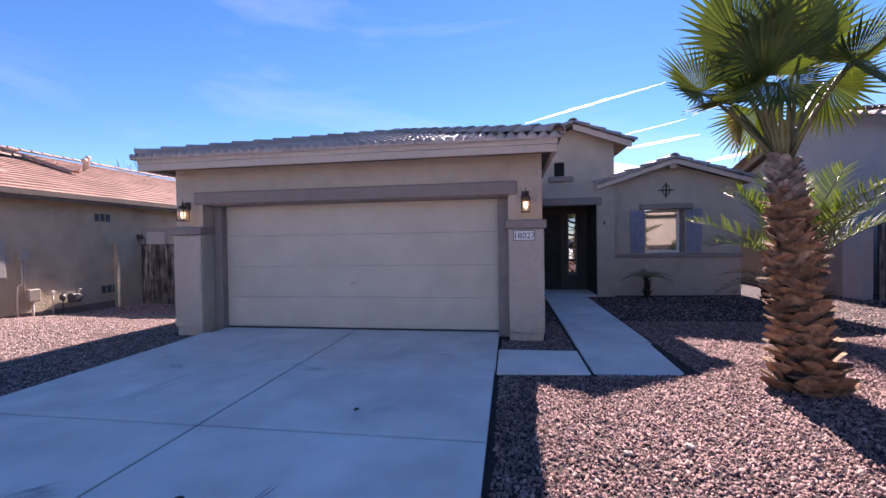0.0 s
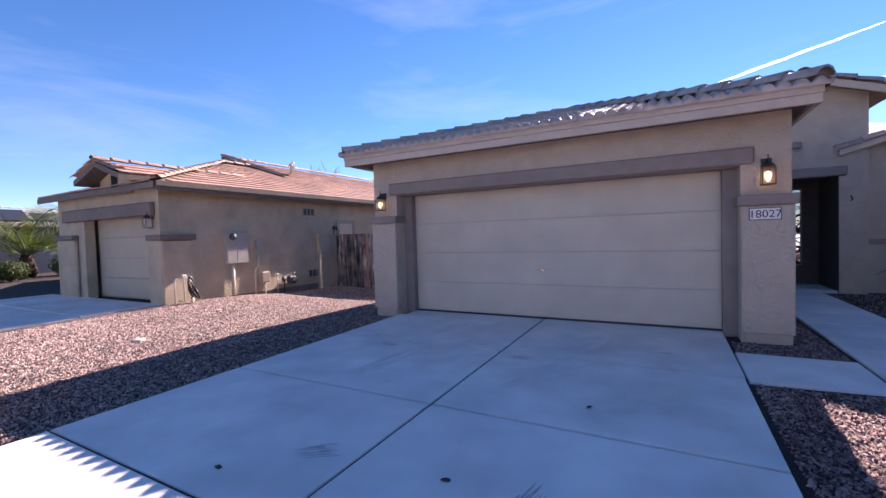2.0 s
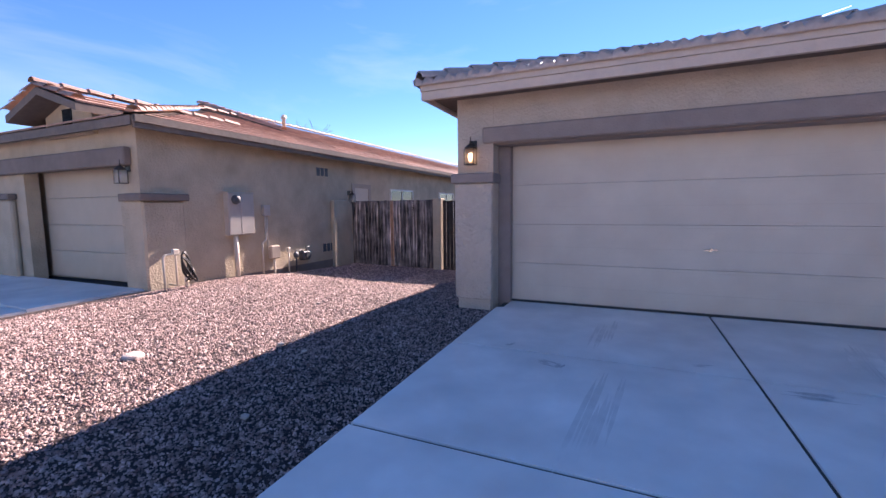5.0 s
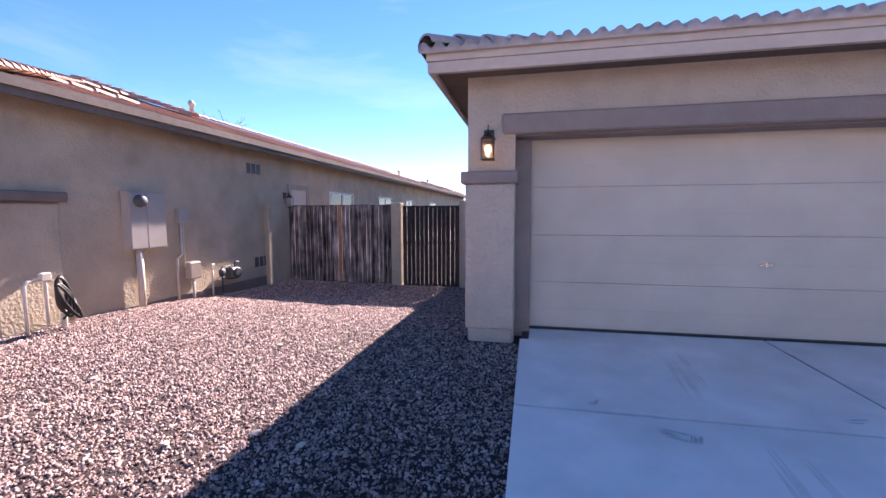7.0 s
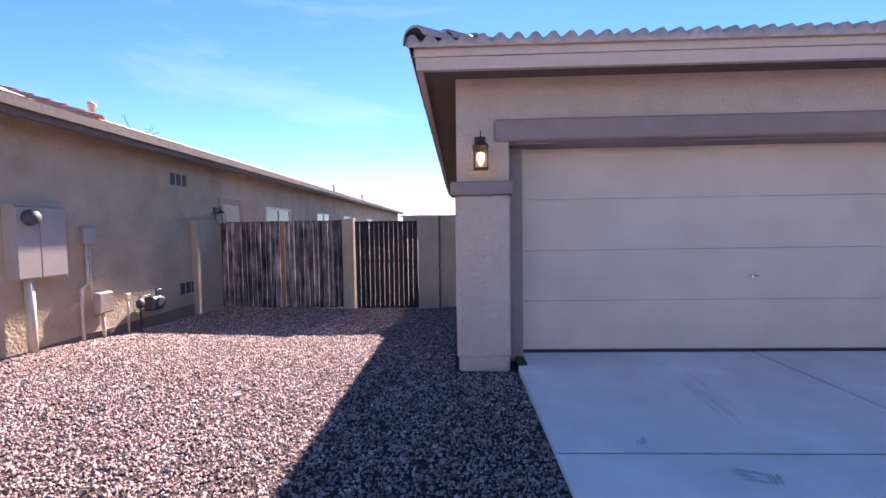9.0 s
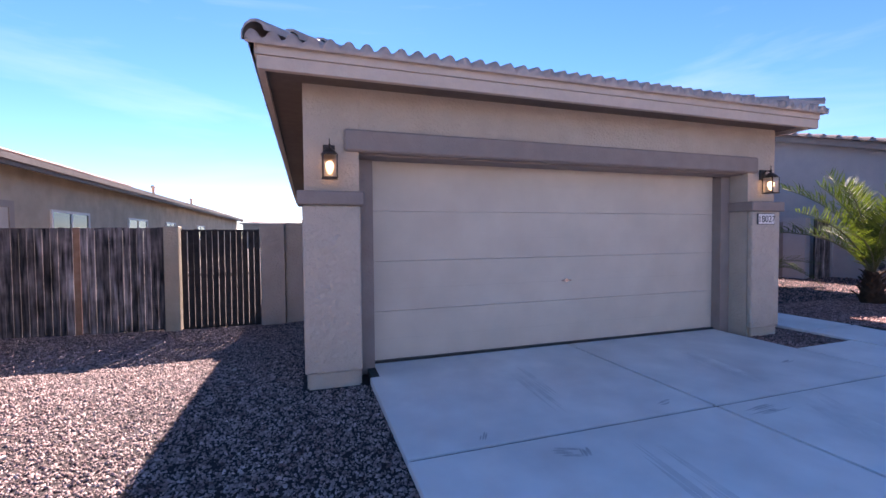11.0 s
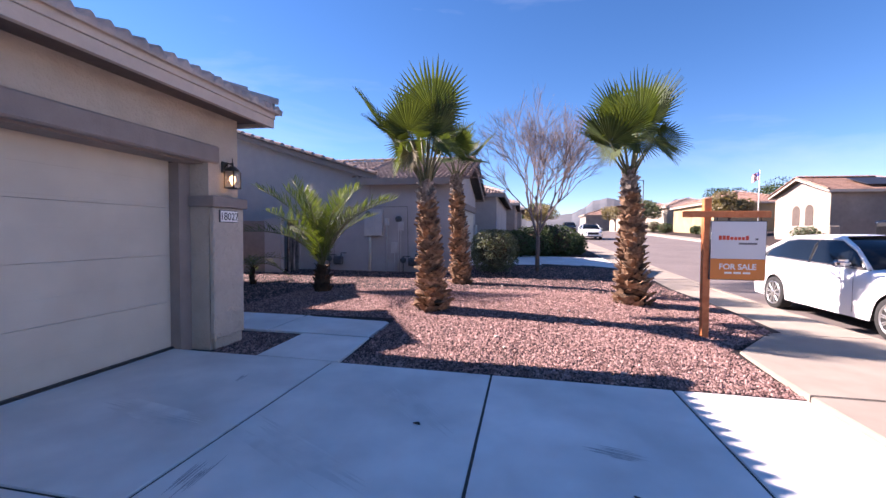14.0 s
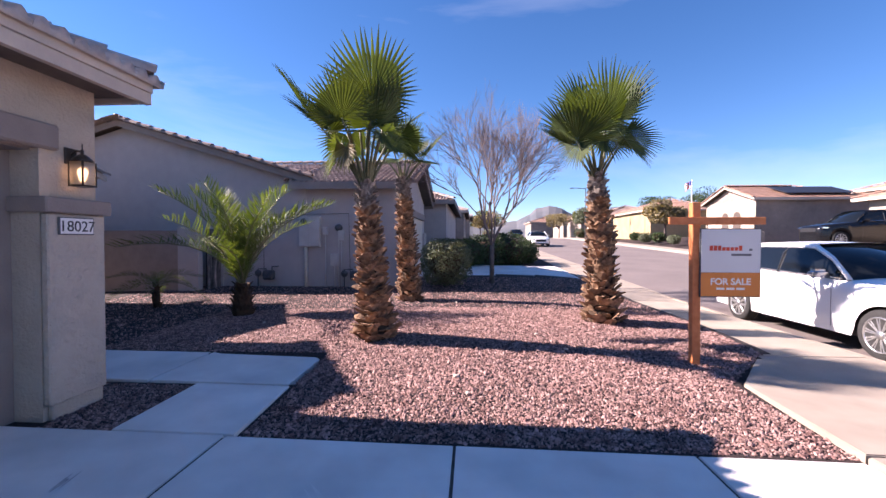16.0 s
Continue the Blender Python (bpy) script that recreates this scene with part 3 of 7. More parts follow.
for x0, x1 in ((-0.70, -0.17), (5.05, 5.58)):
    boxes("pilaster", [(x0, x1, -0.02, 0.048, 0.085, 1.668)], STUCCO_POP, walls, bev=0.012)
    boxes("pilaster_foot", [(x0 + 0.035, x1 - 0.02, 0.0, 0.046, -0.2, 0.083)], STUCCO, walls, bev=0.008)
    boxes("band", [(x0 - 0.045, x1 + 0.035, -0.06, 0.30, 1.67, 1.80)], TRIM, walls, bev=0.012)
boxes("lintel", [(-0.31, 5.19, -0.0, 0.12, 2.19, 2.40)], TRIM, walls, bev=0.018)
boxes("back_wall", [(W0, W1, 12.0, 12.2, -0.2, 2.86)], STUCCO, walls)

E0, E1, EY, EZ = -1.02, 5.74, -0.36, 2.94
PEAK_X, P = (E0 + E1) / 2, 0.302
roof = thing("roof", "greige barrel-tile hip roof with painted fascia", "", kind="structure")
HY = EY + (PEAK_X - E0)
PZ = EZ + (PEAK_X - E0) * P
FAR = 14.0
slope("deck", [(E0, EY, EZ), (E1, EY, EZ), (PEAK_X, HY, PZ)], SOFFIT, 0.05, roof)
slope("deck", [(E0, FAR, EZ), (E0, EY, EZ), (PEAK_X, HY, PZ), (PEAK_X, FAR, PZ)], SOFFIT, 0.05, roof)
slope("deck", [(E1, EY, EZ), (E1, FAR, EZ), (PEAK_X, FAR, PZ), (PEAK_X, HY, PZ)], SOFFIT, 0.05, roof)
fascia(roof, (E0, EY), (E1, EY), EZ, FASCIA, 0.20)
fascia(roof, (E0, FAR), (E0, EY), EZ, FASCIA, 0.19)
fascia(roof, (E1, EY), (E1, FAR), EZ, FASCIA, 0.19)
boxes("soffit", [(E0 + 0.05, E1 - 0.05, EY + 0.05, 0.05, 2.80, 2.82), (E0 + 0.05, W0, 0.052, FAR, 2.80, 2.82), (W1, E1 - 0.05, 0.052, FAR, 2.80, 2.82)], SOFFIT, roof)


tile_plane(roof, (E0 - 0.08, EY - 0.07, EZ + 0.0), (1, 0, 0), (0, 1, P), None, 24, 12, 0.30, s_tile(), TILE, True, hip=lambda a: min(a, (E1 - E0 + 0.16) - a) * 1.045, wid=E1 - E0 + 0.16)
tile_plane(roof, (E0 - 0.07, FAR, EZ), (0, -1, 0), (1, 0, P), None, 49, 10, 0.30, s_tile(), TILE, hip=lambda a: max(0, min(3.6, ((FAR - EY + 0.08) - a) * 1.045)), wid=FAR - EY + 0.08)
tile_plane(roof, (E1 + 0.07, EY - 0.08, EZ), (0, 1, 0), (-1, 0, P), None, 48, 10, 0.30, s_tile(), TILE, hip=lambda a: max(0, min(3.6, a * 1.045)))
ridge_caps(roof, (E0 - 0.02, EY - 0.01, EZ + 0.035), (PEAK_X, HY, PZ + 0.04), TILE, r=0.135)
ridge_caps(roof, (E1 + 0.02, EY - 0.01, EZ + 0.05), (PEAK_X, HY, PZ + 0.04), TILE, r=0.14)
ridge_caps(roof, (PEAK_X, HY, PZ + 0.03), (PEAK_X, FAR, PZ + 0.03), TILE, pieces=False)

# ---- entry ----
entry = thing("wall_entry", "tall greige stucco entry wall with a recessed doorway", "", kind="structure")
bm = bmesh.new()
TP = (6.75, 4.48)


def rake(x):
    return TP[1] - abs(x - TP[0]) * 0.36


box(bm, 7.40, 7.85, 5.3, 5.55, -0.2, 2.46)
prism(bm, [(5.57, 2.462), (6.30, 2.462), (6.30, rake(6.30)), (5.57, rake(5.57))], "y", 5.3, 5.55)
prism(bm, [(6.302, 2.462), (6.57, 2.462), (6.57, 3.22), (6.302, 3.22)], "y", 5.3, 5.55)
prism(bm, [(6.302, 3.60), (6.57, 3.60), (6.57, rake(6.57)), (6.302, rake(6.302))], "y", 5.3, 5.55)
prism(bm, [(6.572, 2.462), (7.85, 2.462), (7.85, rake(7.85)), (6.75, rake(6.75)), (6.572, rake(6.572))], "y", 5.3, 5.55)
part("front_wall", bm, STUCCO, entry)
# Darkened brown paints shade onto the recess walls, jamb and door trim
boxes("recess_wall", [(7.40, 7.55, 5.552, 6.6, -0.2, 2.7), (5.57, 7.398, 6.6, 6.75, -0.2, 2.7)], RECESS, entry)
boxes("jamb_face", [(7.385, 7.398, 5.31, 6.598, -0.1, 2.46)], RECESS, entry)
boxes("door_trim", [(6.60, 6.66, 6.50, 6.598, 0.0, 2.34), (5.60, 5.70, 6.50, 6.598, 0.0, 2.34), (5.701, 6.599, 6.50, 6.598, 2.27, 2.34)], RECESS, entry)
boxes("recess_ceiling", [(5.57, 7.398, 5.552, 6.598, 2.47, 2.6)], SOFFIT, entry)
boxes("side_wall", [(7.70, 7.85, 5.552, 12, -0.2, 3.9)], STUCCO, entry)
boxes("lintel", [(5.60, 7.52, 5.24, 5.40, 2.42, 2.62)], TRIM, entry, bev=0.02)
boxes("window_ledge", [(6.14, 6.78, 5.20, 5.298, 3.06, 3.20)], TRIM, entry, bev=0.02)
boxes("niche_back", [(6.25, 6.62, 5.45, 5.5, 3.18, 3.64)], DARKIN, entry)
for nm, s_ in (("tower_left", -1), ("tower_right", 1)):
    xe = TP[0] + s_ * 1.45
    slope("deck", [(TP[0], 4.95, TP[1] + 0.04), (xe, 4.95, rake(xe) + 0.04), (xe, 12, rake(xe) + 0.04), (TP[0], 12, TP[1] + 0.04)], SOFFIT, 0.05, roof)
bm = bmesh.new()
prism(bm, [(TP[0], TP[1] + 0.035), (TP[0], TP[1] - 0.11), (8.2, rake(8.2) - 0.11), (8.2, rake(8.2) + 0.035)], "y", 4.9, 4.948)
part("fascia_board", bm, FASCIA, roof)
TL = 1.45 * math.hypot(1, 0.36)
tile_plane(roof, (8.2, 5.0, rake(8.2) + 0.02), (0, 1, 0), (-1, 0, 0.36), lambda a, b: b < TL - 0.15, 22, 9, 0.30, s_tile(), TILE)
tile_plane(roof, (5.3, 12, rake(5.3) + 0.04), (0, -1, 0), (1, 0, 0.36), lambda a, b: b < TL - 0.15, 22, 9, 0.30, s_tile(), TILE)
ridge_caps(roof, (TP[0], 4.90, TP[1] + 0.07), (TP[0], 12, TP[1] + 0.07), TILE, r=0.12, pieces=False)
ridge_caps(roof, (8.30, 4.96, rake(8.3) + 0.05), (TP[0], 4.96, TP[1] + 0.06), TILE, r=0.125)
ridge_caps(roof, (5.2, 4.96, rake(5.2) + 0.05), (TP[0], 4.96, TP[1] + 0.06), TILE, r=0.125)
front_door = thing("front_door", "dark brown entry door deep in the shaded recess", "door", kind="structure")
boxes("door_leaf", [(5.72, 6.58, 6.54, 6.59, 0.02, 2.25)], WOODDARK, front_door, bev=0.01)
for k, (a, b) in enumerate(((0.2, 0.9), (1.05, 2.1))):
    boxes("door_panel", [(5.86, 6.12, 6.525, 6.545, a, b)], WOODDARK, front_door, bev=0.008)
    boxes("door_panel", [(6.20, 6.46, 6.525, 6.545, a, b)], WOODDARK, front_door, bev=0.008)
sl = thing("sidelight_window", "narrow leaded sidelight with a pale frame", "window", kind="structure")
boxes("window_frame", [(6.80, 6.83, 6.52, 6.59, 0.45, 2.28), (7.03, 7.06, 6.52, 6.59, 0.45, 2.28), (6.831, 7.029, 6.52, 6.59, 0.45, 0.48), (6.831, 7.029, 6.52, 6.59, 2.25, 2.28)], TRIM, sl)
boxes("pane", [(6.831, 7.029, 6.545, 6.555, 0.481, 2.249)], MIRRORGLASS, sl)

rr_ = random.Random(8)
for k in range(14):
    z_ = 0.52 + k * 0.125
    bm = bmesh.new()
    tube(bm, [(6.832, 6.542, z_ + rr_.uniform(-0.05, 0.05)), (6.93, 6.538, z_ + rr_.uniform(-0.06, 0.06)), (7.028, 6.542, z_ + rr_.uniform(-0.05, 0.05))], 0.013 if k % 3 else 0.03, n=5)
    part("leading", bm, IRON, sl)
bell = thing("door_bell", "small dark wall hook on the stucco entry wall", "door bell", at=(7.58, 5.298, 1.94))
bm = bmesh.new()
tube(bm, [(0, 0.0, 0.05), (0, -0.04, 0.03), (0.015, -0.05, -0.02), (0.0, -0.02, -0.05)], 0.014, n=6)
part("hook", bm, IRON, bell)

wing = thing("wall_wing", "greige stucco gable wing with a shuttered window", "", kind="structure")
GA = (9.33, 3.50)


def wrake(x):
    return GA[1] - abs(x - GA[0]) * 0.315


for r in ((7.86, 8.71, 5.6, 5.8, -0.2, 2.27), (9.71, 11.07, 5.6, 5.8, -0.2, 2.27), (8.712, 9.708, 5.6, 5.8, -0.2, 1.10)):
    boxes("front_wall", [r], STUCCO, wing)
bm = bmesh.new()
prism(bm, [(7.86, 2.272), (11.07, 2.272), (11.07, wrake(11.07)), GA, (7.86, wrake(7.86))], "y", 5.6, 5.8)
part("front_wall", bm, STUCCO, wing)
boxes("side_wall", [(10.87, 11.07, 5.802, 12, -0.2, 2.94)], STUCCO, wing)
boxes("band", [(7.87, 11.11, 5.55, 5.598, 0.97, 1.08)], TRIM, wing, bev=0.012)
boxes("lintel", [(8.56, 9.90, 5.52, 5.70, 2.275, 2.42)], TRIM, wing, bev=0.02)
boxes("rafter_end", [(9.25, 9.41, 5.3, 5.6, 3.32, 3.46)], FASCIA, wing, bev=0.01)
for s_ in (-1, 1):
    xe = GA[0] + s_ * 1.95
    slope("deck", [(GA[0], 5.25, GA[1] + 0.06), (xe, 5.25, wrake(xe) + 0.06), (xe, 12, wrake(xe) + 0.06), (GA[0], 12, GA[1] + 0.06)], SOFFIT, 0.05, roof)
    bm = bmesh.new()
    prism(bm, [(GA[0], GA[1] + 0.055), (GA[0], GA[1] - 0.06), (xe, wrake(xe) - 0.06), (xe, wrake(xe) + 0.055)], "y", 5.2, 5.248)
    part("fascia_board", bm, FASCIA, roof)
WL = 1.95 * math.hypot(1, 0.315)
xe = GA[0] + 1.95
tile_plane(roof, (xe, 5.32, wrake(xe) + 0.03), (0, 1, 0), (-1, 0, 0.315), lambda a, b: b < WL - 0.1, 20, 6, 0.30, s_tile(), TILE)
xe = GA[0] - 1.95
tile_plane(roof, (xe, 11.3, wrake(xe) + 0.03), (0, -1, 0), (1, 0, 0.315), lambda a, b: b < WL - 0.1, 20, 6, 0.30, s_tile(), TILE)
for s_ in (-1, 1):
    xe = GA[0] + s_ * 1.98
    ridge_caps(roof, (xe, 5.27, wrake(xe) + 0.06), (GA[0], 5.27, GA[1] + 0.07), TILE, r=0.125)
ridge_caps(roof, (GA[0], 5.20, GA[1] + 0.08), (GA[0], 11, GA[1] + 0.08), TILE, r=0.12, pieces=False)
slope("deck", [(4, 7.5, 3.2), (12, 7.5, 3.2), (9.5, 12, 4.7), (5, 12, 4.7)], SOFFIT, 0.05, roof)
win = thing("window_wing", "white-framed window reflecting the bright street", "window", kind="structure")
boxes("window_frame", [(8.715, 8.78, 5.80, 5.86, 1.105, 2.265), (9.58, 9.645, 5.80, 5.86, 1.105, 2.265), (8.782, 9.578, 5.80, 5.86, 1.105, 1.17), (8.782, 9.578, 5.80, 5.86, 2.2, 2.265)], VINYL, win, bev=0.004)
boxes("reveal", [(9.65, 9.708, 5.8, 5.9, 1.105, 2.265)], TRIM, win)
boxes("pane", [(8.782, 9.578, 5.83, 5.837, 1.172, 2.198)], MIRRORGLASS, win)
for x0, x1, s_ in ((8.33, 8.69, 1), (9.74, 10.12, -1)):
    sh = thing("shutter", "blue-grey wooden board shutter with Z bracing on the stucco wall", "shutter", "shutters beside the window")
    w = (x1 - x0) / 3
    for k in range(3):
        boxes("board", [(x0 + k * w + 0.003, x0 + (k + 1) * w - 0.003, 5.565, 5.598, 1.10, 2.26)], SHUTTER, sh, bev=0.003)
    boxes("brace", [(x0 + 0.02, x1 - 0.02, 5.545, 5.563, 1.3, 1.38)], SHUTTER, sh)
    boxes("brace", [(x0 + 0.02, x1 - 0.02, 5.545, 5.563, 1.98, 2.06)], SHUTTER, sh)
    bm = bmesh.new()
    a, b = (x0 + 0.03, x1 - 0.09) if s_ > 0 else (x1 - 0.09, x0 + 0.03)
    prism(bm, [(a, 1.385), (a + 0.06, 1.385), (b + 0.06, 1.975), (b, 1.975)], "y", 5.545, 5.563)
    part("brace", bm, SHUTTER, sh)
cr = thing("wall_ornament", "dark wrought-iron cross ornament on the gable wall", "wall ornament")
bm = bmesh.new()
box(bm, 9.225, 9.255, 5.56, 5.585, 2.58, 2.98, 0.003)
box(bm, 9.04, 9.44, 5.56, 5.585, 2.765, 2.795, 0.003)
part("cross_bar", bm, IRON, cr)
bm = bmesh.new()
tube(bm, [(9.24 + 0.09 * math.cos(a) , 5.572, 2.78 + 0.15 * math.sin(a)) for a in np.linspace(0, math.tau, 17)], 0.01, n=6, cap=False)
part("ring", bm, IRON, cr)

# ---- garage door ----
gd = thing("garage_door", "beige four-section steel garage door, closed", "garage door", kind="structure")
for k in range(4):
    z0, z1 = 0.012 + k * 0.545, 0.012 + (k + 1) * 0.545 - 0.003
    sec = boxes("door_section", [(0.0, 4.88, 0.43, 0.47, z0, z1)], DOOR_PAINT, gd, bev=0.002)
    for a_, b_ in ((0.035, 0.24), (0.30, 0.505)):
        boxes("raised_rib", [(0.012, 4.868, 0.4285, 0.4305, z0 + a_, z0 + b_)], DOOR_PAINT, sec, bev=0.0012)
boxes("weather_strip", [(0.0, 4.88, 0.395, 0.465, -0.005, 0.026)], BLACK, gd)
boxes("backing", [(-0.16, 5.04, 0.475, 0.60, 0.0, 2.5)], DARKIN, gd)
bm = bmesh.new()
box(bm, 2.35, 2.49, 0.395, 0.41, 0.795, 0.81, 0.004)
box(bm, 2.41, 2.43, 0.395, 0.428, 0.78, 0.83, 0.003)
part("door_handle", bm, CHROME, gd, "chrome T handle")

# ---- wall lanterns, house number ----
def lantern(at, rz=0.0, lit=True):
    t = thing("wall_lantern", "dark bronze wall lantern with seeded glass and a lit warm bulb" if lit else "unlit dark wall lantern on the stucco wall", "wall lamp", "lanterns beside the garage doors", at, rz)
    bm = bmesh.new()
    box(bm, -0.055, 0.055, -0.02, 0, -0.02, 0.12, 0.006)
    part("backplate", bm, IRON, t)
    bm = bmesh.new()
    tube(bm, [(0, -0.02, 0.06), (0, -0.06, 0.10), (0, -0.11, 0.09), (0, -0.12, 0.05)], 0.010, n=6)
    part("bracket", bm, IRON, t)
    bm = bmesh.new()
    m = pose(0, -0.12, 0)
    lathe(bm, [(0.001, 0.165), (0.005, 0.15), (0.005, 0.11), (0.014, 0.10), (0.012, 0.07), (0.04, 0.055), (0.075, 0.02), (0.08, 0.0), (0.001, 0.0)], 12, m)
    part("cap", bm, IRON, t)
    bm = bmesh.new()
    for sx in (-1, 1):
        for sy in (-1, 1):
            box(bm, sx * 0.062 - 0.006, sx * 0.062 + 0.006, -0.12 + sy * 0.062 - 0.006, -0.12 + sy * 0.062 + 0.006, -0.20, 0.0)
    box(bm, -0.07, 0.07, -0.19, -0.05, -0.212, -0.20, 0.003)
    part("cage", bm, IRON, t)
    bm = bmesh.new()
    for a, b, c, d in ((-0.055, 0.055, -0.184, -0.181), (-0.055, 0.055, -0.059, -0.056), (-0.064, -0.061, -0.175, -0.065), (0.061, 0.064, -0.175, -0.065)):
        box(bm, a, b, c, d, -0.198, -0.002)
    g = part("glass", bm, SEEDGLASS, t)
    g.visible_shadow = False
    bm = bmesh.new()
    lathe(bm, [(0.003, -0.17), (0.012, -0.165), (0.02, -0.145), (0.034, -0.11), (0.036, -0.085), (0.026, -0.06), (0.003, -0.05)], 12, m)
    part("bulb", bm, LAMPGLOW if lit else WHITE, t)
    return t


lantern((-0.45, 0.048, 2.12))
lantern((5.31, 0.048, 2.12))


def lettering(text, size, mat, parent, m, name="lettering", depth=0.002, label="", bold=0.0):
    c = bpy.data.curves.new(name, "FONT")
    c.body, c.size, c.extrude, c.offset = text, size, depth, bold
    c.align_x = "CENTER"
    tmp = bpy.data.objects.new(name, c)
    me = bpy.data.meshes.new_from_object(tmp)
    me.materials.clear()
    me.materials.append(mat)
    ob = new(name, me)
    ob.parent = parent
    ob.matrix_basis = m
    return tagged(ob, label)


num = thing("house_number", "white tile house number plaque reading 18027 on the stucco pier", "house number", at=(5.285, -0.022, 1.565))
bm = bmesh.new()
box(bm, -0.16, 0.16, -0.018, 0, -0.075, 0.075, 0.004)
part("frame", bm, METERGREY, num)
bm = bmesh.new()
box(bm, -0.15, 0.15, -0.022, -0.0185, -0.066, 0.066, 0.002)
part("plate", bm, WHITE, num)
lettering("18027", 0.13, BLACK, num, pose(0, -0.0225, -0.045, 90, 0, 0))

# ---- our small palms, cable and stones come later; side gates ----
def gate(name, label, x0, x1, y, z0, z1, n, mat, group, gap=0.012, odd=-1, depth=0.02):
    t = thing(name, label, "gate", group, at=((x0 + x1) / 2, y, z0))
    w = x1 - x0
    bm = bmesh.new()
    for z in (0.06, (z1 - z0) * 0.55, z1 - z0 - 0.03):
        box(bm, -w / 2, w / 2, 0.03, 0.06, z - 0.02, z + 0.02, 0.003)
    box(bm, -w / 2, -w / 2 + 0.03, 0.028, 0.062, 0.02, z1 - z0)
    box(bm, w / 2 - 0.03, w / 2, 0.028, 0.062, 0.02, z1 - z0)
    part("gate_frame", bm, BLACKMETAL, t)
    for k in range(n):
        a = -w / 2 + k * w / n
        wd = w / n - gap
        bm = bmesh.new()
        box(bm, a + gap / 2, a + gap / 2 + wd, 0.0, depth, random.uniform(0.02, 0.07), z1 - z0 - random.uniform(0.0, 0.03), 0.002,
            m=pose(0, random.uniform(-0.004, 0.004), 0, 0, random.uniform(-0.25, 0.25), 0))
        part("board", bm, WOODTAN if k == odd else mat, t, "newer orange board" if k == odd else "")
    return t


gate("double_gate", "weathered grey wooden double gate with one newer orange board", -5.56, -2.96, 4.1, -0.22, 1.56, 27, WOODGREY, "side yard gates", gap=0.006, odd=14)
gate("slatted_gate", "black iron side gate with dark slats", -2.70, -1.47, 4.1, -0.24, 1.53, 13, WOODDARK, "side yard gates", gap=0.009)
yard = thing("wall_side_yard", "low stucco block yard wall with gate posts", "", kind="structure")
boxes("gate_post", [(-5.479, -5.37, 3.27, 4.06, -0.4, 1.57)], STUCCO_L, yard, bev=0.01)
boxes("gate_post", [(-2.94, -2.72, 4.02, 4.26, -0.4, 1.58)], STUCCO_L, yard, bev=0.01)
boxes("gate_post", [(-1.45, -1.04, 4.02, 4.35, -0.4, 1.62)], STUCCO, yard, bev=0.01)
boxes("yard_wall", [(-1.035, -0.682, 4.1, 4.28, -0.4, 1.58)], STUCCO, yard, bev=0.006)

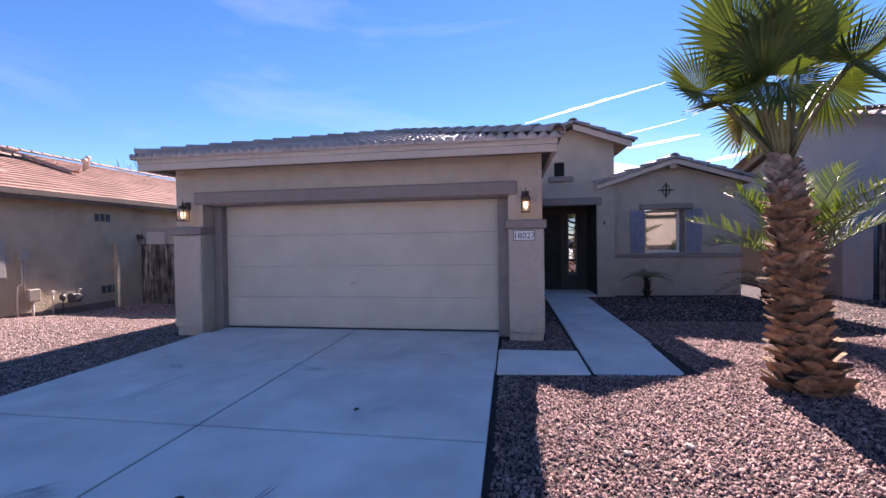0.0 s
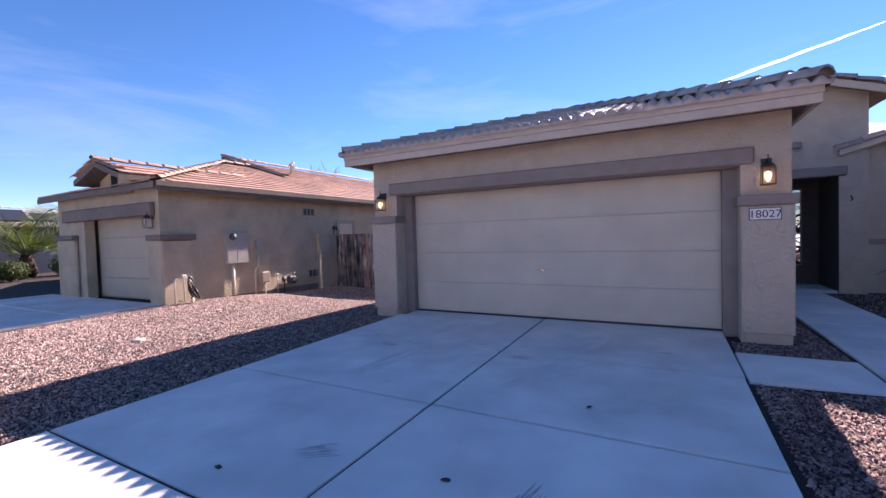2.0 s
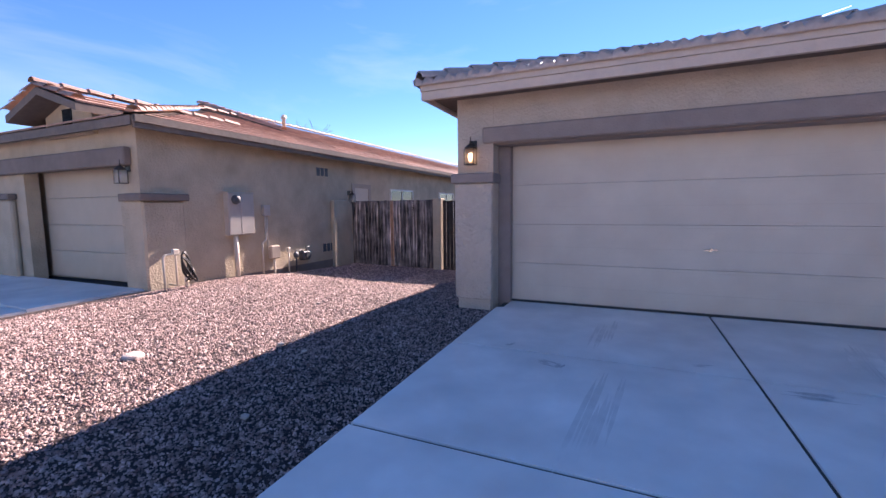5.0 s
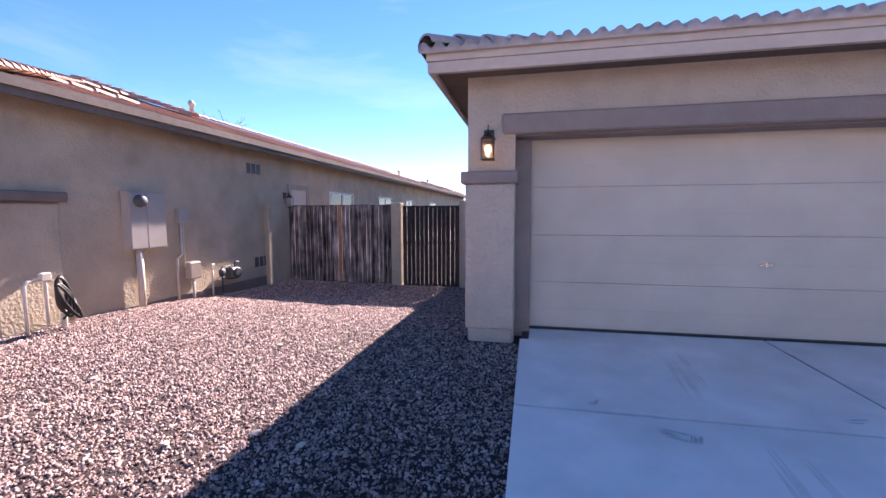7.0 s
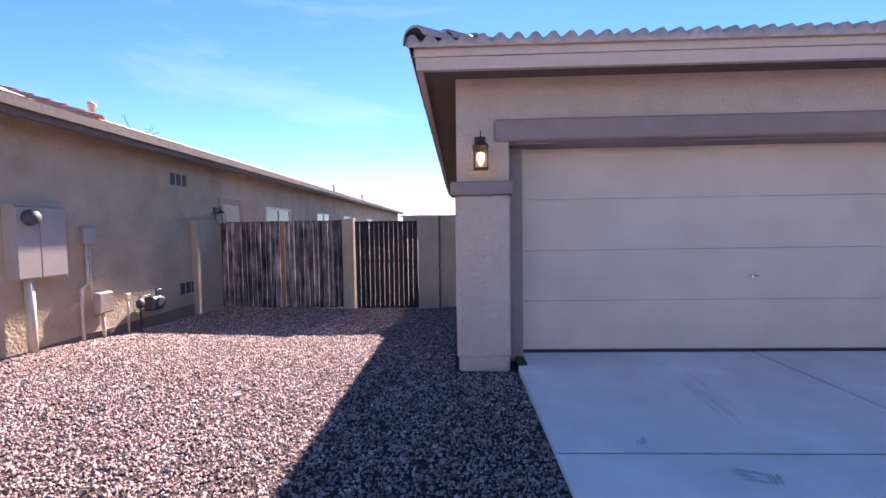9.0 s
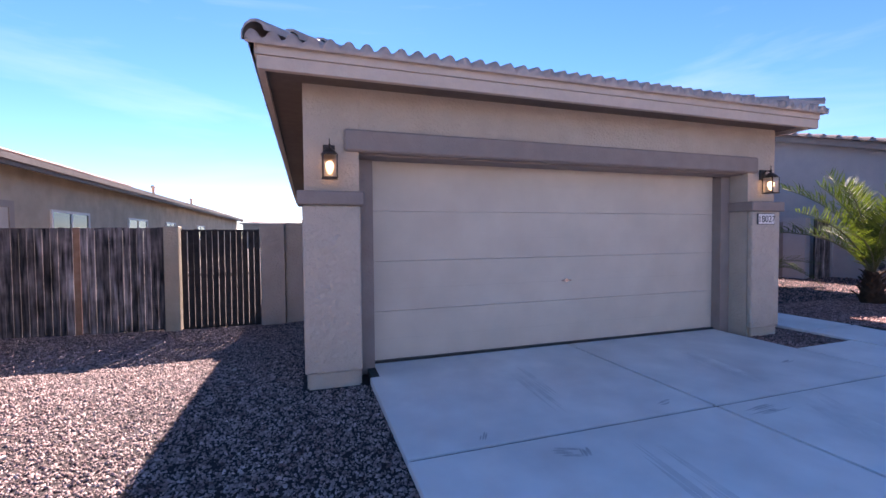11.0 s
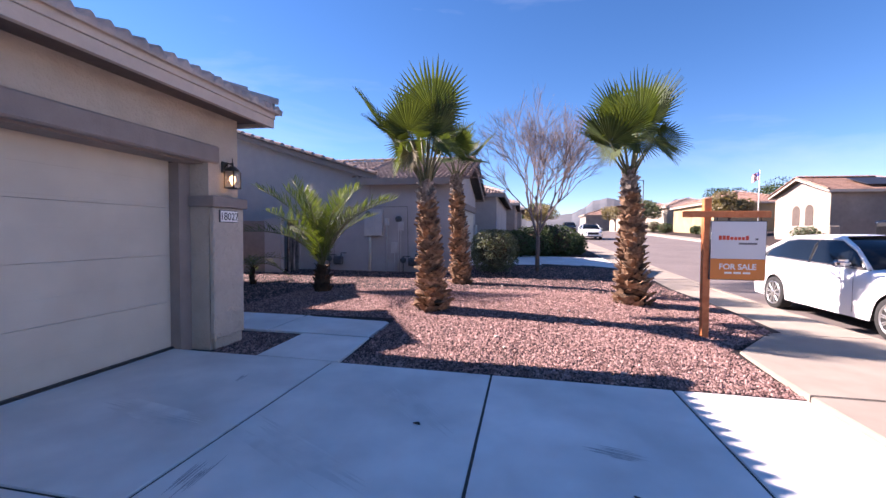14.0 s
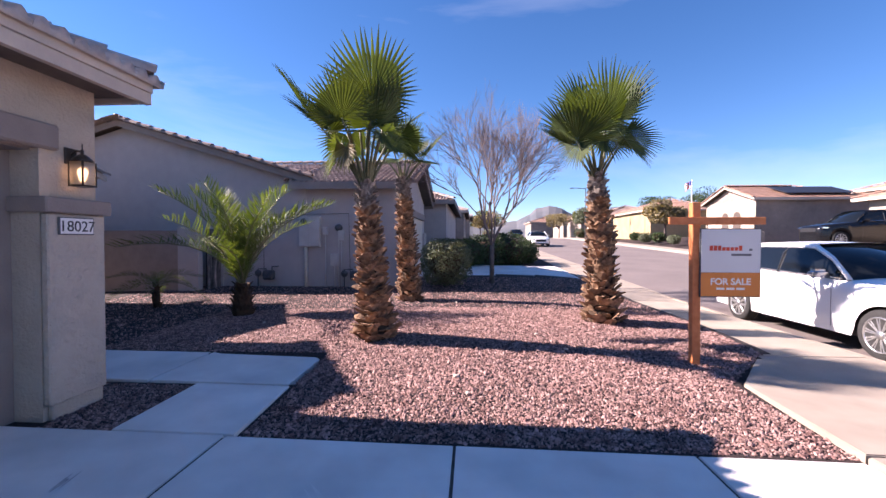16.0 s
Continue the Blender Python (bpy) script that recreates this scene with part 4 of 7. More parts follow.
# ---- houses on either side ----
def hip_house(name, label, x0, x1, y0, y1, zg, zw, wall, trim, tile, fasc, pitch=0.33, over=0.45, shape=None, gable="", ridge="", skip=""):
    """Walls and hipped or gabled roof of a neighbouring house; gable: sides whose roof ends upright."""
    t = thing(name, label, "house", "neighbouring houses", at=((x0 + x1) / 2, (y0 + y1) / 2, zg))
    cx, cy = (x0 + x1) / 2, (y0 + y1) / 2
    hx, hy, h = (x1 - x0) / 2, (y1 - y0) / 2, zw - zg
    for e_, r in (("s", (-hx, hx, -hy, -hy + 0.2)), ("n", (-hx, hx, hy - 0.2, hy)), ("w", (-hx, -hx + 0.2, -hy + 0.201, hy - 0.201)), ("e", (hx - 0.2, hx, -hy + 0.201, hy - 0.201))):
        if e_ in skip:
            continue
        boxes("wall", [(*r, -1.6 if zg > 0.8 else -0.4, h)], wall, t)
    ox, oy = hx + over, hy + over
    z = h + 0.05
    along = ox < oy if not ridge else ridge == "y"
    r = ox if along else oy
    pz = z + r * pitch
    tile_w = 0.30 if len(shape[0]) > 10 else 0.33
    if along:
        a = oy if "s" in gable else oy - r
        b = oy if "n" in gable else oy - r
        pk0, pk1 = (0, -a, pz), (0, b, pz)
        slope("roof_deck", [(-ox, oy, z), (-ox, -oy, z), pk0, pk1], SOFFIT, 0.06, t)
        slope("roof_deck", [(ox, -oy, z), (ox, oy, z), pk1, pk0], SOFFIT, 0.06, t)
        for e, pk, g in ((-1, pk0, "s"), (1, pk1, "n")):
            if g in gable:
                bm = bmesh.new()
                prism(bm, [(-hx, h), (hx, h), (0, h + hx * pitch)], "y", e * hy, e * (hy - 0.2))
                part("gable", bm, wall, t)
            else:
                slope("roof_deck", [(-ox, e * oy, z), (ox, e * oy, z), pk], SOFFIT, 0.06, t)
        cs = math.hypot(1, pitch)
        full = r * cs
        nv, nu = int(full / 0.36) + 1, int(2 * oy / tile_w) + 1

        def lay(a_, b_, lo, hi):
            return b_ < full and (lo or b_ / cs < a_) and (hi or b_ / cs < 2 * oy - a_)
        tile_plane(t, (-ox, oy, z), (0, -1, 0), (1, 0, pitch), lambda a_, b_: lay(a_, b_, "n" in gable, "s" in gable), nu, nv, tile_w, shape, tile)
        tile_plane(t, (ox, -oy, z), (0, 1, 0), (-1, 0, pitch), lambda a_, b_: lay(a_, b_, "s" in gable, "n" in gable), nu, nv, tile_w, shape, tile)
        for e, g in ((-1, "s"), (1, "n")):
            pk = pk0 if e < 0 else pk1
            if g in gable:
                ridge_caps(t, (-ox, e * (oy + 0.03), z + 0.02), (0, e * (oy + 0.03), pz + 0.02), tile, r=0.11, pieces=False)
                ridge_caps(t, (ox, e * (oy + 0.03), z + 0.02), (0, e * (oy + 0.03), pz + 0.02), tile, r=0.11, pieces=False)
            else:
                tile_plane(t, (e * ox, e * oy, z), (-e, 0, 0), (0, -e, pitch), lambda a_, b_: b_ / cs < min(a_, 2 * ox - a_), int(2 * ox / tile_w) + 1, nv, tile_w, shape, tile)
                ridge_caps(t, (-ox, e * oy, z + 0.06), (0, pk[1], pz + 0.07), tile, pieces=False)
                ridge_caps(t, (ox, e * oy, z + 0.06), (0, pk[1], pz + 0.07), tile, pieces=False)
        ridge_caps(t, (0, -a, pz + 0.08), (0, b, pz + 0.08), tile, pieces=False)
    else:
        a = ox if "w" in gable else ox - r
        b = ox if "e" in gable else ox - r
        pk0, pk1 = (-a, 0, pz), (b, 0, pz)
        slope("roof_deck", [(-ox, -oy, z), (ox, -oy, z), pk1, pk0], SOFFIT, 0.06, t)
        slope("roof_deck", [(ox, oy, z), (-ox, oy, z), pk0, pk1], SOFFIT, 0.06, t)
        cs = math.hypot(1, pitch)
        full = r * cs
        nv, nu = int(full / 0.36) + 1, int(2 * ox / tile_w) + 1

        def lay(a_, b_, lo, hi):
            return b_ < full and (lo or b_ / cs < a_) and (hi or b_ / cs < 2 * ox - a_)
        tile_plane(t, (-ox, -oy, z), (1, 0, 0), (0, 1, pitch), lambda a_, b_: lay(a_, b_, "w" in gable, "e" in gable), nu, nv, tile_w, shape, tile)
        tile_plane(t, (ox, oy, z), (-1, 0, 0), (0, -1, pitch), lambda a_, b_: lay(a_, b_, "e" in gable, "w" in gable), nu, nv, tile_w, shape, tile)
        for e, pk, g in ((-1, pk0, "w"), (1, pk1, "e")):
            if g in gable:
                bm = bmesh.new()
                prism(bm, [(-hy, h), (hy, h), (0, h + hy * pitch)], "x", e * hx, e * (hx - 0.2))
                part("gable", bm, wall, t)
                ridge_caps(t, (e * (ox + 0.03), -oy, z + 0.02), (e * (ox + 0.03), 0, pz + 0.02), tile, r=0.11, pieces=False)
                ridge_caps(t, (e * (ox + 0.03), oy, z + 0.02), (e * (ox + 0.03), 0, pz + 0.02), tile, r=0.11, pieces=False)
            else:
                slope("roof_deck", [(e * ox, -oy, z), (e * ox, oy, z), pk], SOFFIT, 0.06, t)
                tile_plane(t, (e * ox, e * -oy * 1, z), (0, e, 0), (-e, 0, pitch), lambda a_, b_: b_ / cs < min(a_, 2 * oy - a_), int(2 * oy / tile_w) + 1, nv, tile_w, shape, tile)
                ridge_caps(t, (e * ox, -oy, z + 0.06), (pk[0], 0, pz + 0.07), tile, pieces=False)
                ridge_caps(t, (e * ox, oy, z + 0.06), (pk[0], 0, pz + 0.07), tile, pieces=False)
        ridge_caps(t, (-a, 0, pz + 0.08), (b, 0, pz + 0.08), tile, pieces=False)
    def board(rows=None, outline=None, axis="", a0=0.0, a1=0.0):
        bm = bmesh.new()
        if rows:
            box(bm, *rows)
        else:
            prism(bm, outline, axis, a0, a1)
        part("fascia", bm, fasc, t)
    for e in (-1, 1):
        if not ("e" in gable and e > 0 or "w" in gable and e < 0):
            board((e * ox - 0.02, e * ox + 0.02, -oy, oy, z - 0.18, z + 0.01))
        if not ("n" in gable and e > 0 or "s" in gable and e < 0):
            board((-ox + 0.021, ox - 0.021, e * oy - 0.02, e * oy + 0.02, z - 0.18, z + 0.008))
    for e, g in ((-1, "s"), (1, "n")):
        if g in gable and along:
            for s_ in (-1, 1):
                board(None, [(0, pz + 0.01), (0, pz - 0.17), (s_ * ox, z - 0.17), (s_ * ox, z + 0.01)], "y", e * oy - 0.02, e * oy + 0.02)
    for e, g in ((-1, "w"), (1, "e")):
        if g in gable and not along:
            for s_ in (-1, 1):
                board(None, [(0, pz + 0.01), (0, pz - 0.17), (s_ * oy, z - 0.17), (s_ * oy, z + 0.01)], "x", e * ox - 0.02, e * ox + 0.02)
    return t


def on(t, name, rows, mat, label="", bev=0.0):
    """Parts given in world metres, hung on a thing."""
    o = t.matrix_basis.translation
    return boxes(name, [(a - o.x, b - o.x, c - o.y, d - o.y, e - o.z, f - o.z) for a, b, c, d, e, f in rows], mat, t, label, bev=bev)


ST, FT = s_tile(), flat_tile()
# left neighbour
NX = -5.48


def ly(y):
    return -4.53 + (y + 4.53) / 1.0675

LP, LE = 0.31, -5.09      # pitch, eave line
LCS = math.hypot(1, LP)
left = thing("stucco_house", "tan stucco neighbouring house with terracotta tile roof beside gravel", "house", "neighbouring houses", at=(-7.99, 14.36, 0))


def lr(x, y, lift=0.0):
    """A point on the long east slope, in the house's own metres."""
    return (x + 7.99, y - 14.36, 2.73 + (LE - x) * LP + lift)


for r in ((NX - 0.2, NX, -1.079, 30, -0.4, 2.71), (-18.5, NX - 0.201, 29.8, 30, -0.4, 2.71), (-18.5, -18.3, 4.9, 29.79, -0.4, 2.71), (-10.9, -10.7, -1.07, 4.89, -0.4, 2.71)):
    boxes("wall", [(r[0] + 7.99, r[1] + 7.99, r[2] - 14.36, r[3] - 14.36, r[4], r[5])], STUCCO_L, left)
slope("roof_deck", [lr(LE, -1.53), lr(LE, 4.8), lr(-10.2, 4.8), lr(-10.2, 3.44)], SOFFIT, 0.06, left)
slope("roof_deck", [lr(LE, 4.801), lr(LE, 30.25), lr(-12, 30.25), lr(-12, 4.801)], SOFFIT, 0.06, left)
slope("roof_deck", [lr(-12, 4.8), lr(-12, 30.25), (-10.8, 15.89, 2.76), (-10.8, -9.56, 2.76)], SOFFIT, 0.06, left)
slope("roof_deck", [(-2.96, -15.89, 2.76), lr(LE, -1.53), lr(-10.2, 3.44), (-2.96, -10.92, 4.30)], SOFFIT, 0.06, left)
slope("roof_deck", [lr(-10.2, 3.44), lr(-10.2, 4.8), (-2.96, -9.56, 4.30), (-2.96, -10.92, 4.30)], SOFFIT, 0.06, left)
bm = bmesh.new()
prism(bm, [(-15.85, 2.70), (-10.92, 4.23), (-9.5, 4.23), (-9.5, 2.70)], "x", -2.93, -2.8)
prism(bm, [(-10.5, 2.715), (2.4, 2.715), (-4.0, 4.72)], "y", -9.5, -9.35)
part("gable", bm, STUCCO_L, left)
tile_plane(left, lr(LE, -1.53), (0, 1, 0), (-1, 0, LP), lambda a, b: b / LCS < a and b / LCS < (4.97 if a < 6.33 else 6.77), 97, 20, 0.33, FT, TILE_RED)
tile_plane(left, (-2.96, -15.89, 2.76), (1, 0, 0), (0, 1, LP), lambda a, b: b / LCS < min(5.72 - a, 4.97), 18, 15, 0.33, FT, TILE_RED)
ridge_caps(left, lr(LE, -1.53, 0.05), lr(-10.2, 3.44, 0.06), TILE_RED, pieces=False)
ridge_caps(left, lr(-10.2, 3.44, 0.06), lr(-10.2, 4.8, 0.06), TILE_RED, pieces=False)
ridge_caps(left, lr(-12, 4.75, 0.07), lr(-12, 30.25, 0.07), TILE_RED, pieces=False)
ridge_caps(left, lr(-8.3, 4.70, 0.06), lr(-12, 4.70, 0.12), TILE_RED, r=0.12, pieces=False)
bm = bmesh.new()
prism(bm, [lr(-12, 0, 0.10)[::2], lr(-12, 0, -0.06)[::2], lr(-8.3, 0, 0.0)[::2], lr(-8.3, 0, 0.05)[::2]], "y", -9.74, -9.66)
box(bm, 2.88, 2.92, -15.89, 15.89, 2.64, 2.745)
box(bm, 2.83, 2.879, -15.88, 15.89, 2.56, 2.68)
box(bm, -2.96, 2.83, -15.91, -15.87, 2.60, 2.735)
part("fascia", bm, FASCIA_L, left, "brown painted fascia boards")
on(left, "garage_front", [(-6.0, NX, -1.3, -1.08, -0.2, 2.72), (-10.4, -8.95, -1.3, -1.08, -0.2, 2.78), (-8.949, -6.001, -1.3, -1.08, 2.10, 2.72)], STUCCO_L)
on(left, "pilaster", [(-5.9, -5.44, -1.306, -0.62, -0.1, 1.50)], STUCCO_L, bev=0.03)
on(left, "band", [(-5.95, -5.38, -1.37, -0.56, 1.501, 1.62)], TRIM_L, bev=0.015)
on(left, "pilaster", [(-10.3, -9.3, -1.40, -1.301, -0.1, 1.58)], STUCCO_L, bev=0.03)
on(left, "band", [(-10.34, -9.26, -1.45, -1.301, 1.581, 1.70)], TRIM_L, bev=0.02)
on(left, "lintel", [(-9.9, -5.62, -1.42, -1.301, 2.05, 2.34)], TRIM_L, bev=0.02)
for k in range(4):
    on(left, "garage_door_section", [(-8.948, -6.002, -1.0, -0.95, 0.10 + k * 0.5, 0.10 + k * 0.5 + 0.494)], DOOR_TAN, "", bev=0.004)
on(left, "garage_inner_wall", [(-10.4, NX, -0.9, -0.8, -0.2, 2.7)], STUCCO_L)
on(left, "foundation", [(NX, NX + 0.02, -0.6, 29, -0.2, 0.06)], TRIM_L)
# small gable over its garage, and the eave beside it
o = left.matrix_basis.translation
bm = bmesh.new()
gx, gzz = -7.15 - o.x, 3.32 - o.z
prism(bm, [(gx - 0.7, 2.60 - o.z), (gx + 0.7, 2.60 - o.z), (gx + 0.7, gzz - 0.28), (gx, gzz - 0.06), (gx - 0.7, gzz - 0.28)], "y", -1.36 - o.y, 1.2 - o.y)
part("dormer_wall", bm, STUCCO_L, left)
on(left, "dormer_window", [(-7.28, -7.02, -1.38, -1.362, 2.78, 3.05)], GLASSDARK)
for s_ in (-1, 1):
    slope("roof_deck", [(gx, -1.75 - o.y, gzz), (gx + s_ * 1.05, -1.75 - o.y, gzz - 0.35), (gx + s_ * 1.05, 2.0 - o.y, gzz - 0.35), (gx, 2.0 - o.y, gzz)], FASCIA_L, 0.12, left)
tile_plane(left, (gx + 1.05, -1.75 - o.y, gzz - 0.34), (0, 1, 0), (-1, 0, 0.33), lambda a, b: b < 1.1, 11, 3, 0.33, FT, TILE_RED)
ridge_caps(left, (gx, -1.8 - o.y, gzz + 0.05), (gx, 2.0 - o.y, gzz + 0.05), TILE_RED, pieces=False)
ridge_caps(left, (gx + 1.08, -1.72 - o.y, gzz - 0.31), (gx, -1.72 - o.y, gzz + 0.03), TILE_RED, pieces=False)
ridge_caps(left, (gx - 1.08, -1.72 - o.y, gzz - 0.31), (gx, -1.72 - o.y, gzz + 0.03), TILE_RED, pieces=False)
# openings on its long side
on(left, "side_door", [(NX - 0.1, NX + 0.012, ly(4.92), ly(5.62), -0.1, 1.92)], DOOR_PAINT, "cream side door")
on(left, "door_trim", [(NX, NX + 0.03, ly(4.78), ly(4.915), -0.1, 2.04), (NX, NX + 0.03, ly(5.625), ly(5.76), -0.1, 2.04), (NX, NX + 0.03, ly(4.916), ly(5.624), 1.925, 2.04)], STUCCO_CREAM)
for ya, yb, zb in ((6.95, 8.6, 0.9), (11.0, 12.6, 0.9), (14.6, 15.8, 1.3), (19.5, 21, 1.3)):
    ya, yb = ly(ya), ly(yb)
    w = on(left, "window", [(NX, NX + 0.035, ya, yb, 1.92, 1.97), (NX, NX + 0.035, ya, yb, zb, zb + 0.05), (NX, NX + 0.035, ya, ya + 0.05, zb + 0.051, 1.919), (NX, NX + 0.035, yb - 0.05, yb, zb + 0.051, 1.919), (NX, NX + 0.03, (ya + yb) / 2 - 0.025, (ya + yb) / 2 + 0.025, zb + 0.051, 1.919)], VINYL)
    o = left.matrix_basis.translation
    boxes("pane", [(NX + 0.004 - o.x, NX + 0.012 - o.x, ya + 0.051 - o.y, yb - 0.051 - o.y, zb + 0.051 - o.z, 1.919 - o.z)], GLASSDARK, w)
for yv, zv in ((2.78, 2.16), (2.92, 0.28)):
    on(left, "wall_vent", [(NX, NX + 0.012, yv - 0.02, yv + 0.46, zv - 0.02, zv + 0.22)], STUCCO_L)
    for k in range(3):
        on(left, "vent_slot", [(NX + 0.0125, NX + 0.016, yv + k * 0.15, yv + k * 0.15 + 0.12, zv, zv + 0.2)], METERGREY)
lantern((NX + 0.003, 4.05, 1.72), 90, False)
lantern((-5.72, -1.302, 1.98), 0, False)
for xx, yy, zz in ((-9.84, 6.3, 4.3), (-10.5, 7.0, 4.55), (-6.6, 16, 3.2), (-6.6, 22, 3.2)):
    v = thing("roof_vent_pipe", "painted metal vent pipe on the terracotta tile roof", "vent pipe", "roof vent pipes", at=(xx, yy, zz))
    bm = bmesh.new()
    lathe(bm, [(0.055, -0.6), (0.055, 0.25), (0.09, 0.26), (0.10, 0.30), (0.06, 0.36)], 10)
    part("pipe", bm, PIPE, v)

# meter cabinet and pipes on the tan wall
def meter_cabinet(x, y0, y1, z0, z1, sgn, mat, label, grade=0.05, group="meter cabinets"):
    """Electric cabinet on a wall that runs along y; sgn: which way it faces."""
    t = thing("meter_cabinet", label, "electric meter", group, at=(x, y0, grade))
    w, a, b = y1 - y0, z0 - grade, z1 - grade
    def bb(bm, x0, x1, *r, bev=0.0):
        box(bm, min(x0 * sgn, x1 * sgn), max(x0 * sgn, x1 * sgn), *r, bev=bev)
    bm = bmesh.new()
    bb(bm, 0, 0.13, 0, w, a, b, bev=0.006)
    bb(bm, 0, 0.15, -0.01, w + 0.01, b, b + 0.015, bev=0.003)
    part("cabinet_body", bm, mat, t)
    bm = bmesh.new()
    bb(bm, 0.131, 0.142, 0.015, w * 0.44, a + 0.02, b - 0.02, bev=0.003)
    part("cabinet_door", bm, mat, t)
    bm = bmesh.new()
    bb(bm, 0.131, 0.142, w * 0.46, w - 0.015, a + 0.02, b - 0.02, bev=0.003)
    part("cabinet_door", bm, mat, t)
    bm = bmesh.new()
    lathe(bm, [(0.085, 0.14), (0.09, 0.16), (0.075, 0.17), (0.073, 0.22), (0.06, 0.235), (0.001, 0.24)], 18, pose(0, w * 0.25 if sgn > 0 else w * 0.75, b - 0.13, 0, 90 * sgn, 0))
    part("meter", bm, METERGREY, t, "round glass electric meter")
    bm = bmesh.new()
    yc = w * (0.30 if sgn > 0 else 0.7)
    tube(bm, [(0.07 * sgn, yc, a), (0.07 * sgn, yc, -0.1)], 0.045, n=12)
    part("conduit", bm, PIPE, t)
    return t


meter_cabinet(NX, 0.16, 0.75, 0.86, 1.67, 1, UTILITY, "beige electric meter cabinet with conduit on the tan wall")
jb = thing("junction_box", "small grey junction box with conduit on the tan wall", "junction box", "utility boxes", at=(NX, 1.12, 0))
bm = bmesh.new()
box(bm, 0, 0.09, -0.08, 0.09, 1.22, 1.44, 0.006)
part("box", bm, UTILITY, jb)
bm = bmesh.new()
tube(bm, [(0.04, -0.02, 1.22), (0.04, -0.02, 0.72), (0.04, -0.12, 0.66), (0.04, -0.12, -0.1)], 0.018, n=8)
tube(bm, [(0.04, 0.03, 1.22), (0.04, 0.03, 0.5)], 0.010, n=6)
part("conduit", bm, PIPE, jb)
cb = thing("cable_box", "cream plastic cable box on a conduit by the tan wall", "junction box", "utility boxes", at=(NX, 1.28, 0))
bm = bmesh.new()
box(bm, 0.0, 0.12, -0.12, 0.13, 0.30, 0.58, 0.02)
part("box", bm, STUCCO_CREAM, cb)
bm = bmesh.new()
tube(bm, [(0.06, 0, 0.3), (0.06, 0, -0.1)], 0.022, n=8)
part("conduit", bm, PIPE, cb)
st = thing("stub_pipe", "short capped pipe by the tan wall", "pipe", at=(NX + 0.08, 1.68, 0))
bm = bmesh.new()
tube(bm, [(0, 0, -0.1), (0, 0, 0.42)], 0.016, n=8)
box(bm, -0.03, 0.03, -0.04, 0.04, 0.40, 0.50, 0.01)
part("pipe", bm, PIPE, st)


def gas_meter(x, y, z, sgn):
    t = thing("gas_meter", "grey gas meter with regulator and pipework close to the wall", "gas meter", "gas meters", at=(x, y, z))
    bm = bmesh.new()
    box(bm, 0.04, 0.26, 0.02, 0.30, 0.18, 0.44, 0.035)
    lathe(bm, [(0.10, 0), (0.11, 0.02), (0.11, 0.05), (0.09, 0.06)], 14, pose(0.26, 0.16, 0.33, 0, 90, 0))
    part("meter_body", bm, METERGREY, t)
    bm = bmesh.new()
    lathe(bm, [(0.03, -0.05), (0.09, -0.02), (0.10, 0.0), (0.09, 0.02), (0.03, 0.05)], 14, pose(0.14, -0.16, 0.36, 0, 90, 0))
    part("regulator", bm, METERGREY, t)
    bm = bmesh.new()
    tube(bm, [(0.14, -0.16, -0.1), (0.14, -0.16, 0.48), (0.14, 0.08, 0.48), (0.14, 0.08, 0.42)], 0.018, n=8)
    tube(bm, [(0.14, 0.25, 0.42), (0.14, 0.25, 0.55), (0.14, 0.38, 0.55), (0.03, 0.38, 0.55)], 0.018, n=8)
    part("pipework", bm, METERGREY, t)
    if sgn < 0:
        t.matrix_basis = pose(x, y, z, 0, 0, 180)
    return t


gas_meter(NX, 2.0, 0.03, 1).scale = (0.8, 0.8, 0.8)
bf = thing("backflow_pipe", "painted hose-bib pipe assembly beside the tan pilaster", "water pipe", at=(-5.2, -1.0, 0.08))
bm = bmesh.new()
tube(bm, [(0, -0.2, -0.1), (0, -0.2, 0.52), (0, -0.17, 0.56), (0, -0.01, 0.57), (0, 0.0, 0.55), (0, 0.0, 0.05), (-0.2, 0.0, 0.05)], 0.017, n=8)
box(bm, -0.03, 0.03, -0.05, 0.05, 0.55, 0.64, 0.01)
tube(bm, [(0.0, 0.16, -0.1), (0.0, 0.16, 0.30)], 0.03, n=8)
part("pipe", bm, PIPE, bf)
hose = thing("hose_coil", "black hose coil hanging on the pipe by the tan pilaster", "hose", at=(-5.15, -0.90, 0.08))
bm = bmesh.new()
for k in range(5):
    tube(bm, [((0.02 + 0.012 * k), (0.05 + 0.018 * k) * math.cos(a + 0.3 * k) + 0.01 * k, 0.40 + (0.19 + 0.02 * (k % 3)) * math.sin(a) - 0.025 * k) for a in np.linspace(0, math.tau, 19)], 0.015, n=6)
tube(bm, [(0.02, 0.05, 0.3), (0.02, 0.06, 0.15), (0.02, 0.0, 0.10)], 0.012, n=6)
part("hose", bm, BLACK, hose)

# left neighbour's driveway and the house beyond
ld = thing("neighbour_driveway", "shaded concrete driveway in front of the tan garage", "", kind="structure")
for i in range(3):
    for j in range(4):
        flat_piece("slab", [(-11.0 + i * 1.82, -1.31 - j * 1.45), (-11.0 + i * 1.82, -1.31 - (j + 1) * 1.45 + 0.012), (-11.0 + (i + 1) * 1.82 - 0.012, -1.31 - (j + 1) * 1.45 + 0.012), (-11.0 + (i + 1) * 1.82 - 0.012, -1.31 - j * 1.45)], 0.10 - 0.02 * j, 0.12, CONCRETE, ld)
l2 = hip_house("grey_house", "grey stucco house with solar panels on its tile roof", -39, -27, -3.5, 12, 0.0, 2.7, STUCCO_R, TRIM, TILE_PALE, FASCIA, 0.18, 0.5, FT)
